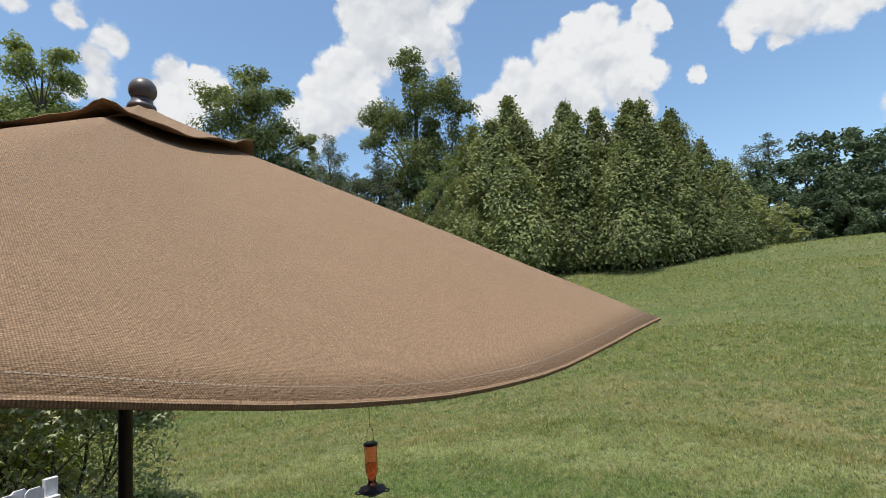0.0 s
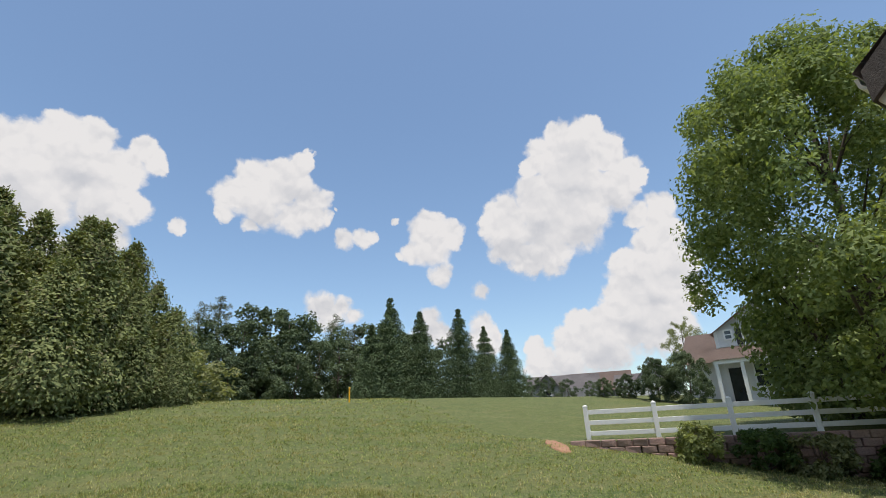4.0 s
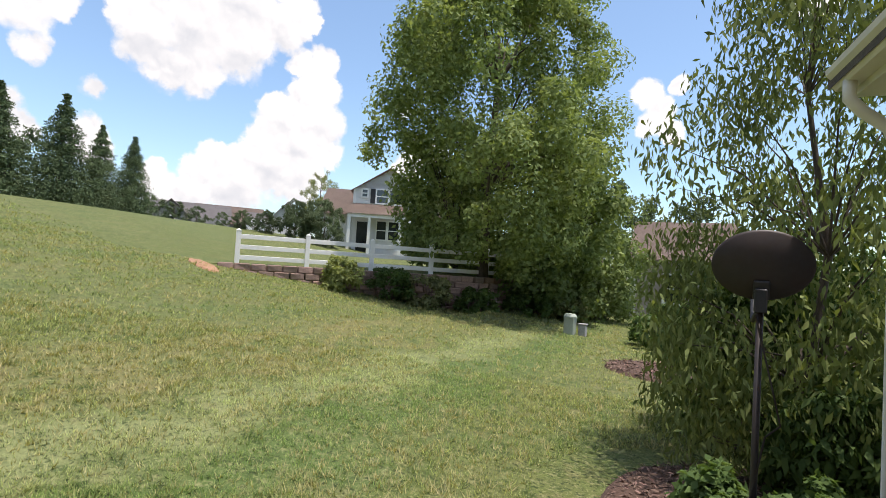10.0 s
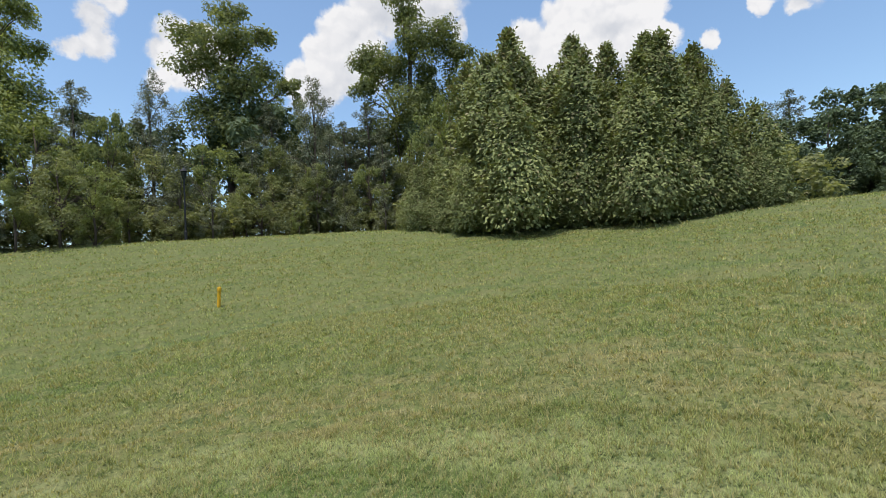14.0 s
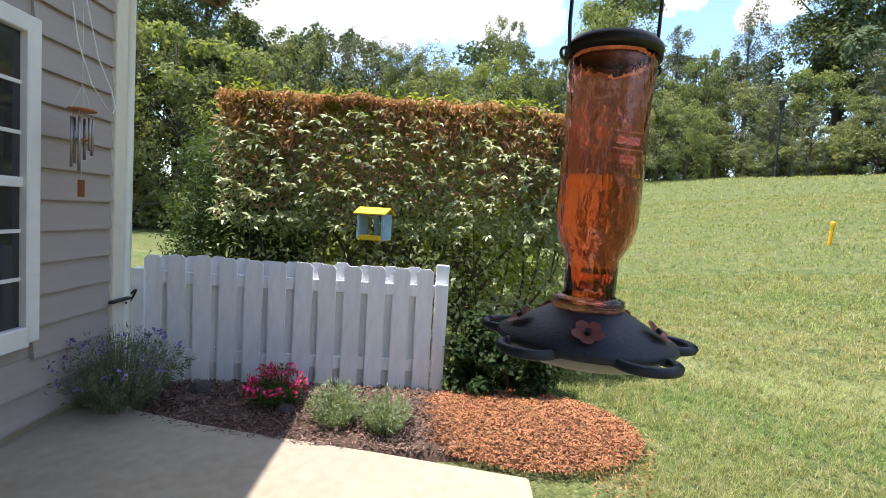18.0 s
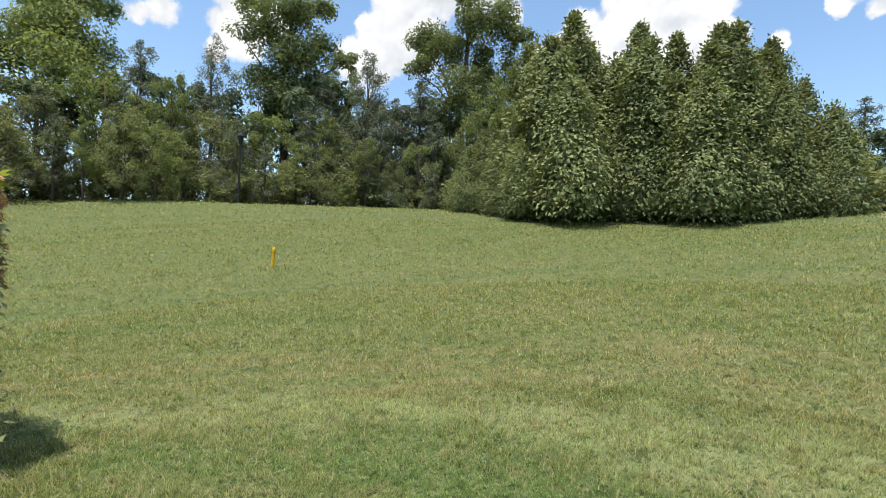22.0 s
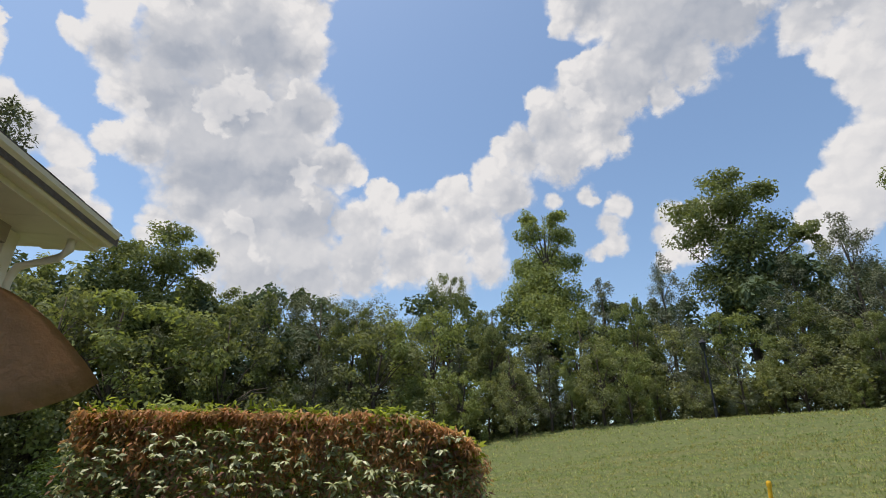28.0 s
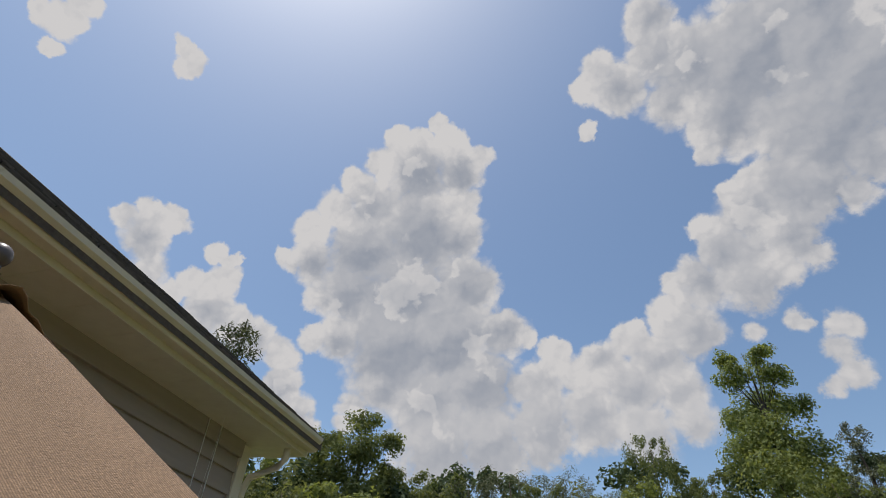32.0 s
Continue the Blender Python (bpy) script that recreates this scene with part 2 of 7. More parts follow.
# thick hearts against the sun are grey, heads and scattered billows shine
sunward = smooth_range(wvec("DOT_PRODUCT", coord, tuple(way(SUN_YAW, SUN_EL)), out=1), 0.20, 0.64)
heart = smooth_range(wmath("MULTIPLY_ADD", here, -0.06, deep), -0.006, 0.050)
bits = wmath("MULTIPLY", smooth_range(wnoise(bent, 11.0, 3.0, 0.55).outputs[0], 0.58, 0.64), 0.75)
gloom = wmath("MULTIPLY", heart, wmath("MULTIPLY_ADD", sunward, 0.46, 0.14))
gloom = wmath("MULTIPLY", gloom, wmath("SUBTRACT", 1.0, bits))
gloom = wmath("MULTIPLY_ADD", wmath("SUBTRACT", 1.0, sunny_side), 0.34, gloom)
relief = wmath("MULTIPLY", relief, wmath("MULTIPLY_ADD", heart, -1.0, 1.7))
shade = wmath("SUBTRACT", 1.0, wmath("SUBTRACT", gloom, relief), clamp=True)
tone = wmix(shade, (2.9, 3.25, 3.85, 1), (6.05, 6.07, 6.12, 1))
blue = wvec("MULTIPLY", sky.outputs[0], (1.24, 1.35, 1.35))
mixed = wmix(mask, blue, tone)
back = wn("ShaderNodeBackground")
back.inputs["Strength"].default_value = 0.14
wt.links.new(mixed, back.inputs["Color"])
wt.links.new(back.outputs[0], wn("ShaderNodeOutputWorld").inputs["Surface"])

sun = new("sun", bpy.data.lights.new("sun", "SUN"))
sun.data.energy, sun.data.angle, sun.data.color = 4.6, radians(0.6), (1.0, 0.96, 0.89)
sun.matrix_world = look((0, 0, 40), Vector((0, 0, 40)) - way(SUN_YAW, SUN_EL))


# ---- materials ----
def material(name, color, rough=0.7, metal=0.0, vary=0.15, scale=8.0, bump=0.0, bump_scale=60.0, second=None, coords="Object",
             island=0.0, obj_var=0.0, translucent=0.0, stretch=(1, 1, 1), spec=0.5, weave=0.0):
    m = bpy.data.materials.new(name)
    m.use_nodes = True
    t = m.node_tree
    p = t.nodes["Principled BSDF"]
    p.inputs["Roughness"].default_value, p.inputs["Metallic"].default_value = rough, metal
    p.inputs["Specular IOR Level"].default_value = spec
    tc = t.nodes.new("ShaderNodeTexCoord")
    mp = t.nodes.new("ShaderNodeMapping")
    mp.inputs["Scale"].default_value = stretch
    t.links.new(tc.outputs[coords], mp.inputs[0])

    def noise_node(s, d=6.0):
        n = t.nodes.new("ShaderNodeTexNoise")
        n.inputs["Scale"].default_value, n.inputs["Detail"].default_value = s, d
        n.inputs["Roughness"].default_value = 0.6
        t.links.new(mp.outputs[0], n.inputs["Vector"])
        return n.outputs[0]

    def mix(fac, a, b, mode="MIX"):
        n = t.nodes.new("ShaderNodeMix")
        n.data_type, n.blend_type = "RGBA", mode
        for i, v in ((0, fac), (6, a), (7, b)):
            if isinstance(v, bpy.types.NodeSocket):
                t.links.new(v, n.inputs[i])
            else:
                n.inputs[i].default_value = v if i == 0 else (*v, 1)
        return n.outputs[2]

    def stretch_range(v, lo, hi, a=0.0, b=1.0):
        n = t.nodes.new("ShaderNodeMapRange")
        t.links.new(v, n.inputs[0])
        for i, q in enumerate((lo, hi, a, b)):
            n.inputs[i + 1].default_value = q
        return n.outputs[0]

    second = second or tuple(c * 0.6 for c in color)
    big = stretch_range(noise_node(scale * 0.25, 4.0), 0.35, 0.68)
    small = stretch_range(noise_node(scale * 3.0, 8.0), 0.3, 0.72)
    c = mix(big, color, second)
    c = mix(vary, c, mix(small, tuple(v * 0.45 for v in second), tuple(min(1, v * 1.5) for v in color)))
    for amount, kind in ((island, "ShaderNodeNewGeometry"), (obj_var, "ShaderNodeObjectInfo")):
        if amount:
            g = t.nodes.new(kind)
            r = g.outputs["Random Per Island" if island and kind == "ShaderNodeNewGeometry" else "Random"]
            hs = t.nodes.new("ShaderNodeHueSaturation")
            t.links.new(stretch_range(r, 0, 1, 1 - amount, 1 + amount), hs.inputs["Value"])
            t.links.new(stretch_range(r, 0, 1, 0.5 + 0.035 * amount, 0.5 - 0.035 * amount), hs.inputs["Hue"])
            t.links.new(c, hs.inputs["Color"])
            c = hs.outputs[0]
    if weave:
        # two sets of threads over and under each other
        threads = []
        for axis in ("X", "Y"):
            w = t.nodes.new("ShaderNodeTexWave")
            w.bands_direction = axis
            w.inputs["Scale"].default_value, w.inputs["Distortion"].default_value = weave / 6.2832 * 2.2, 1.2
            w.inputs["Detail"].default_value, w.inputs["Detail Scale"].default_value = 1.0, 0.6
            t.links.new(mp.outputs[0], w.inputs["Vector"])
            threads.append(w.outputs["Fac"])
        m2 = t.nodes.new("ShaderNodeMath")
        m2.operation = "MULTIPLY"
        t.links.new(threads[0], m2.inputs[0])
        t.links.new(threads[1], m2.inputs[1])
        c = mix(stretch_range(m2.outputs[0], 0.0, 0.6, 0.62, 0.0), c, tuple(v * 0.25 for v in color))
    t.links.new(c, p.inputs["Base Color"])
    if bump:
        b = t.nodes.new("ShaderNodeBump")
        b.inputs["Strength"].default_value, b.inputs["Distance"].default_value = bump, 0.02
        t.links.new(noise_node(bump_scale, 8.0), b.inputs["Height"])
        t.links.new(b.outputs[0], p.inputs["Normal"])
    if translucent:
        tr = t.nodes.new("ShaderNodeBsdfTranslucent")
        t.links.new(mix(1.0, c, (1.0, 1.0, 0.45), "MULTIPLY"), tr.inputs[0])
        ms = t.nodes.new("ShaderNodeMixShader")
        ms.inputs[0].default_value = translucent
        t.links.new(p.outputs[0], ms.inputs[1])
        t.links.new(tr.outputs[0], ms.inputs[2])
        t.links.new(ms.outputs[0], t.nodes["Material Output"].inputs["Surface"])
    return m


def leaf_mat(name, color, second=None, island=0.3, obj_var=0.16, translucent=0.45, rough=0.75, spec=0.1):
    return material(name, color, rough, second=second, vary=0.3, scale=1.2, island=island, obj_var=obj_var, translucent=translucent, spec=spec)


def lawn_mat(name, gain, translucent=0.0, island=0.0):
    """Mown grass: a trodden pale track runs along the slope, lush below it and dry above it; blades and ground share the patches."""
    m = material(name, tuple(v * gain for v in (0.112, 0.140, 0.040)), 0.8, second=tuple(v * gain for v in (0.136, 0.158, 0.051)), vary=0.35, scale=2.4, bump=0.8, bump_scale=55, island=island, translucent=translucent, spec=0.15)
    t = m.node_tree
    tc = next(n for n in t.nodes if n.type == "TEX_COORD").outputs["Object"]
    p = t.nodes["Principled BSDF"]
    c = p.inputs["Base Color"].links[0].from_socket

    def node(kind, *values):
        n = t.nodes.new(kind)
        for i, v in enumerate(values):
            if v is not None:
                plug(n, i, v)
        return n

    def calc(op, a, b=0.0, k=0.0):
        n = node("ShaderNodeMath", a, b, k)
        n.operation = op
        return n.outputs[0]

    def speckle(vec, scale, detail=5.0, rough=0.65):
        n = node("ShaderNodeTexNoise", vec)
        n.inputs["Scale"].default_value, n.inputs["Detail"].default_value, n.inputs["Roughness"].default_value = scale, detail, rough
        return n.outputs[0]

    def ramp(v, lo, hi, amount):
        n = node("ShaderNodeMapRange", v, lo, hi, 0.0, amount)
        n.interpolation_type = "SMOOTHSTEP"
        return n.outputs[0]

    def tint(fac, color):
        n = node("ShaderNodeMix")
        n.data_type = "RGBA"
        for i, v in ((0, fac), (6, c), (7, (*(q * gain for q in color), 1))):
            plug(n, i, v)
        return n.outputs[2]

    xyz = node("ShaderNodeSeparateXYZ", tc).outputs
    north = calc("MAXIMUM", xyz[1], 0.0)
    track = calc("MULTIPLY_ADD", xyz[1], -0.07, 3.9)
    track = calc("MULTIPLY_ADD", calc("MULTIPLY", north, north), -0.105, track)
    u = calc("SUBTRACT", xyz[0], track)
    u = calc("MULTIPLY_ADD", calc("SUBTRACT", speckle(tc, 0.9, 4.0), 0.5), 2.2, u)
    lane = node("ShaderNodeCombineXYZ", calc("MULTIPLY", u, 1.7), calc("MULTIPLY", xyz[1], 0.30), 0.0).outputs[0]
    fade = ramp(calc("ABSOLUTE", xyz[1]), 26.0, 10.0, 1.0)

    def strip(lo, hi, soft_edge, amount):
        a = ramp(u, lo - soft_edge, lo + soft_edge, 1.0)
        b = ramp(u, hi + soft_edge, hi - soft_edge, amount)
        return calc("MULTIPLY", calc("MULTIPLY", a, b), fade)

    c = tint(ramp(speckle(lane, 0.8), 0.46, 0.66, 0.7), (0.175, 0.170, 0.066))
    c = tint(ramp(speckle(lane, 0.55, 4.0), 0.50, 0.30, 0.6), (0.062, 0.115, 0.034))
    c = tint(calc("MULTIPLY", strip(0.7, 2.6, 0.45, 0.8), ramp(speckle(lane, 1.5), 0.44, 0.66, 1.0)), (0.225, 0.186, 0.080))
    c = tint(strip(-1.2, -0.3, 0.35, 0.55), (0.078, 0.142, 0.038))
    c = tint(strip(-0.2, 0.5, 0.3, 0.8), (0.225, 0.250, 0.108))
    c = tint(ramp(speckle(tc, 3.2), 0.54, 0.70, 0.65), (0.215, 0.190, 0.089))
    c = tint(ramp(speckle(tc, 5.5), 0.48, 0.34, 0.7), (0.046, 0.076, 0.020))
    c = tint(ramp(speckle(tc, 13.0), 0.54, 0.66, 0.7), (0.270, 0.262, 0.122))
    c = tint(ramp(speckle(tc, 27.0), 0.48, 0.38, 0.85), (0.030, 0.046, 0.016))
    c = tint(ramp(speckle(tc, 44.0), 0.55, 0.64, 0.75), (0.300, 0.310, 0.133))
    t.links.new(c, p.inputs["Base Color"])
    for n in t.nodes:
        if n.type == "BSDF_TRANSLUCENT":
            t.links.new(c, n.inputs[0])
    return m


M_LAWN = lawn_mat("lawn", 0.85)
M_BLADE = lawn_mat("grass_blade", 2.35, 0.5, 0.6)
M_STRAW = material("straw_blade", (0.40, 0.355, 0.183), 0.7, second=(0.30, 0.31, 0.116), vary=0.3, scale=3, island=0.4, translucent=0.4)
M_CONCRETE = material("concrete", (0.36, 0.30, 0.225), 0.85, second=(0.31, 0.255, 0.19), vary=0.2, scale=5, bump=0.15, bump_scale=120)
M_SIDING = material("clay_siding", (0.385, 0.335, 0.315), 0.55, second=(0.350, 0.305, 0.290), vary=0.1, scale=3, bump=0.08, bump_scale=40, stretch=(1, 0.2, 3))
M_TRIM = material("cream_trim", (0.76, 0.72, 0.61), 0.5, second=(0.70, 0.66, 0.56), vary=0.1, scale=4)
M_WHITE = material("white_vinyl", (0.78, 0.78, 0.77), 0.4, second=(0.72, 0.72, 0.71), vary=0.08, scale=4)
M_PICKET = material("weathered_white_paint", (0.80, 0.80, 0.82), 0.6, second=(0.70, 0.70, 0.73), vary=0.22, scale=7, bump=0.1, bump_scale=50, stretch=(1, 1, 0.25), obj_var=0.05)
M_SHINGLE = material("asphalt_shingle", (0.15, 0.125, 0.11), 0.95, second=(0.10, 0.085, 0.078), vary=0.4, scale=14, island=0.3, bump=0.4, bump_scale=160)
M_GLASS_DARK = material("window_glass", (0.03, 0.035, 0.04), 0.06, vary=0.0, spec=0.8)
M_CANVAS = material("tan_canvas", (0.450, 0.285, 0.162), 0.85, second=(0.395, 0.246, 0.140), vary=0.45, scale=60, bump=0.5, bump_scale=260, translucent=0.02, weave=390)
M_LINING = material("plain_tan_canvas", (0.44, 0.29, 0.18), 0.85, second=(0.40, 0.26, 0.16), vary=0.2, scale=40, bump=0.2, bump_scale=260)
M_THREAD = material("pale_thread", (0.62, 0.50, 0.38), 0.8, vary=0.1)
M_BRONZE = material("bronze_metal", (0.045, 0.036, 0.032), 0.45, 0.6, vary=0.2, scale=20)
M_BALL = material("grey_brown_ball", (0.14, 0.115, 0.11), 0.38, vary=0.12, scale=20)
M_BLACK = material("black_paint", (0.018, 0.018, 0.022), 0.5, vary=0.25, scale=30, bump=0.1, bump_scale=200)
M_NAVY = material("dark_blue_grey_plastic", (0.022, 0.026, 0.045), 0.55, vary=0.3, scale=60, bump=0.15, bump_scale=300)
M_DISH = material("rusty_dark_dish", (0.020, 0.018, 0.020), 0.55, second=(0.045, 0.022, 0.016), vary=0.4, scale=9)
M_PETAL = material("coral_metal_petal", (0.52, 0.19, 0.16), 0.5, vary=0.2, scale=80)
M_CREAM = material("cream_plastic", (0.55, 0.48, 0.40), 0.5, vary=0.1, scale=40)
M_YELLOW = material("yellow_paint", (0.85, 0.56, 0.01), 0.5, vary=0.15, scale=20)
M_BLUE = material("pale_blue_paint", (0.30, 0.50, 0.66), 0.5, vary=0.15, scale=20)
M_STAKE = material("yellow_plastic", (0.90, 0.48, 0.02), 0.4, vary=0.15, scale=15)
M_WOOD = material("orange_wood", (0.42, 0.16, 0.045), 0.5, second=(0.30, 0.10, 0.03), vary=0.3, scale=20, stretch=(1, 1, 0.2))
M_TUBE = material("grey_aluminium", (0.42, 0.38, 0.36), 0.35, 0.8, vary=0.1, scale=30)
M_BARK = material("bark", (0.115, 0.085, 0.065), 0.95, second=(0.06, 0.047, 0.038), vary=0.4, scale=9, bump=0.8, bump_scale=30, stretch=(1, 1, 0.3))
M_MULCH = material("dark_mulch", (0.105, 0.060, 0.042), 0.95, second=(0.06, 0.035, 0.026), vary=0.5, scale=12, bump=0.9, bump_scale=60)
M_CHIP = material("mulch_chip", (0.235, 0.150, 0.118), 0.9, second=(0.13, 0.083, 0.065), vary=0.3, scale=20, island=0.5)
M_ORANGE = material("orange_mulch_chip", (0.46, 0.215, 0.095), 0.9, second=(0.28, 0.115, 0.052), vary=0.3, scale=20, island=0.45)
M_SOIL = material("red_clay", (0.36, 0.20, 0.12), 0.95, second=(0.28, 0.15, 0.09), vary=0.4, scale=6, bump=0.5)
M_STONE = material("brown_block", (0.29, 0.195, 0.165), 0.95, second=(0.21, 0.14, 0.12), vary=0.45, scale=10, obj_var=0.25, bump=0.7, bump_scale=30)
M_ROCK = material("dark_rock", (0.06, 0.05, 0.048), 0.9, vary=0.4, scale=15, bump=0.5, bump_scale=50)
M_PEDESTAL = material("green_grey_box", (0.36, 0.40, 0.33), 0.6, vary=0.12, scale=10)
M_ROOF_TAN = material("tan_shingle", (0.25, 0.185, 0.155), 0.95, second=(0.21, 0.155, 0.13), vary=0.25, scale=5, bump=0.3)
M_ROOF_GREY = material("grey_shingle", (0.22, 0.20, 0.20), 0.95, second=(0.18, 0.165, 0.165), vary=0.25, scale=5)
M_PALE = material("pale_siding", (0.68, 0.68, 0.68), 0.6, second=(0.62, 0.62, 0.63), vary=0.1, scale=3)
M_STONEWALL = material("grey_stone", (0.34, 0.33, 0.33), 0.9, vary=0.3, scale=6)

L_DEC = leaf_mat("leaf_green", (0.250, 0.275, 0.125), (0.165, 0.195, 0.092))
L_LIGHT = leaf_mat("leaf_light_green", (0.290, 0.325, 0.130), (0.195, 0.235, 0.098))
L_UNDER = leaf_mat("leaf_understory", (0.265, 0.280, 0.140), (0.180, 0.200, 0.105))
L_PINE = leaf_mat("pine_needle", (0.210, 0.222, 0.140), (0.135, 0.150, 0.100), translucent=0.12)
L_FIR = leaf_mat("fir_needle", (0.120, 0.160, 0.080), (0.080, 0.115, 0.060), translucent=0.08)
L_CEDAR = leaf_mat("cedar_spray", (0.235, 0.262, 0.105), (0.160, 0.188, 0.080), island=0.22, translucent=0.2)
L_TIP = leaf_mat("cedar_bare_tip", (0.255, 0.230, 0.120), (0.180, 0.170, 0.088), translucent=0.15)
L_BIG = leaf_mat("birch_leaf", (0.240, 0.290, 0.120), (0.145, 0.205, 0.085))
L_NEAR = leaf_mat("drooping_leaf", (0.275, 0.315, 0.115), (0.170, 0.215, 0.085), translucent=0.3)
L_HEDGE = leaf_mat("hedge_leaf", (0.430, 0.460, 0.200), (0.280, 0.320, 0.130), rough=0.36, spec=0.5, translucent=0.4)
L_BROWN = leaf_mat("scorched_leaf", (0.68, 0.39, 0.19), (0.44, 0.23, 0.11), island=0.45, rough=0.6)
L_SHOOT = leaf_mat("yellow_green_shoot", (0.260, 0.300, 0.030), (0.180, 0.240, 0.030), translucent=0.35)
L_SAGE = leaf_mat("grey_green_leaf", (0.290, 0.350, 0.215), (0.200, 0.255, 0.150), rough=0.8, spec=0.1)
L_LAVENDER = leaf_mat("lavender_leaf", (0.205, 0.245, 0.180), (0.120, 0.155, 0.110), rough=0.8, spec=0.1)
L_SHRUB = leaf_mat("shrub_leaf", (0.106, 0.169, 0.055), (0.068, 0.110, 0.042), rough=0.4)
L_DARK = leaf_mat("dark_evergreen_leaf", (0.060, 0.095, 0.036), (0.040, 0.066, 0.026), rough=0.4)
L_WOODS = leaf_mat("far_woods_leaf", (0.120, 0.155, 0.086), (0.080, 0.112, 0.062), translucent=0.2)
# hedge leaf in a paler colour that stands for glossy sunlit highlights
L_GLINT = leaf_mat("glossy_leaf_sun_glint", (0.56, 0.57, 0.33), (0.42, 0.45, 0.22), rough=0.45, spec=0.35, translucent=0.25)
L_DEAD = leaf_mat("dead_inner_leaf", (0.425, 0.244, 0.176), (0.275, 0.159, 0.124))
M_PINK = material("pink_petal", (0.78, 0.045, 0.20), 0.6, second=(0.62, 0.02, 0.10), vary=0.2, scale=30, island=0.25, translucent=0.3)
M_PURPLE = material("lavender_flower", (0.22, 0.17, 0.42), 0.7, vary=0.2, scale=30, island=0.3)


# ---- building blocks ----
def fast_mesh(name, verts, faces):
    """A mesh from arrays; faces all have the same number of corners."""
    verts, faces = np.asarray(verts, np.float32), np.asarray(faces, np.int32)
    me = bpy.data.meshes.new(name)
    n, k = faces.shape
    me.vertices.add(len(verts))
    me.vertices.foreach_set("co", verts.ravel())
    me.loops.add(n * k)
    me.loops.foreach_set("vertex_index", faces.ravel())
    me.polygons.add(n)
    me.polygons.foreach_set("loop_start", np.arange(0, n * k, k, dtype=np.int32))
    me.update(calc_edges=True)
    return me


def hang(name, me, mat, parent=None, label="", m=None):
    me.materials.append(mat)
    ob = new(name, me)
    if m is not None:
        ob.matrix_world = m
    if parent:
        ob.parent = parent
    if label:
        ob["label"] = label
    return ob


def part(name, bm, mat, parent=None, label="", smooth=False, m=None):
    me = bpy.data.meshes.new(name)
    bmesh.ops.recalc_face_normals(bm, faces=bm.faces)
    for f in bm.faces:
        f.smooth = smooth
    bm.to_mesh(me)
    bm.free()
    return hang(name, me, mat, parent, label, m)


def thing(name, label, category, m=None, group="", kind=""):
    e = new(name)
    e.empty_display_size = 0.1
    if m is not None:
        e.matrix_world = m
    return tagged(e, label, category, group, kind)


def box(bm, lo, hi, bevel=0.0, m=None):
    lo, hi = Vector(lo), Vector(hi)
    r = bmesh.ops.create_cube(bm, size=1.0)["verts"]
    for v in r:
        v.co = Vector(((lo[i] + hi[i]) / 2 + v.co[i] * (hi[i] - lo[i]) for i in range(3)))
    if bevel:
        es = list({e for v in r for e in v.link_edges})
        r = list({v for f in bmesh.ops.bevel(bm, geom=es, offset=bevel, segments=1, affect="EDGES")["faces"] for v in f.verts} | {v for v in r if v.is_valid})
    if m is not None:
        bmesh.ops.transform(bm, matrix=m, verts=r)
    return bm


def boxed(lo, hi, bevel=0.0, m=None):
    return box(bmesh.new(), lo, hi, bevel, m)


def tube(bm, pts, radii, sides=8, cap=True):
    rings = []
    up = Vector((0, 0, 1))
    pts = [Vector(p) for p in pts]
    for i, p in enumerate(pts):
        d = (pts[min(i + 1, len(pts) - 1)] - pts[max(i - 1, 0)]).normalized()
        a = d.cross(Vector((1, 0, 0)) if abs(d.x) < 0.8 else Vector((0, 1, 0))).normalized()
        b = d.cross(a)
        r = radii[i] if isinstance(radii, (list, tuple)) else radii
        rings.append([bm.verts.new(p + r * (math.cos(2 * math.pi * k / sides) * a + math.sin(2 * math.pi * k / sides) * b)) for k in range(sides)])
    for u, v in zip(rings, rings[1:]):
        for k in range(sides):
            bm.faces.new((u[k], u[(k + 1) % sides], v[(k + 1) % sides], v[k]))
    if cap:
        bm.faces.new(rings[0][::-1])
        bm.faces.new(rings[-1])
    return bm


def lathe(profile, sides=32, bm=None):
    bm = bm or bmesh.new()
    rings = []
    for r, z in profile:
        if r < 1e-5:
            rings.append([bm.verts.new((0, 0, z))])
        else:
            rings.append([bm.verts.new((r * math.cos(2 * math.pi * k / sides), r * math.sin(2 * math.pi * k / sides), z)) for k in range(sides)])
    for u, v in zip(rings, rings[1:]):
        for k in range(sides):
            a = [u[k % len(u)], u[(k + 1) % len(u)], v[(k + 1) % len(v)], v[k % len(v)]]
            a = list(dict.fromkeys(a))
            if len(a) > 2:
                bm.faces.new(a)
    return bm


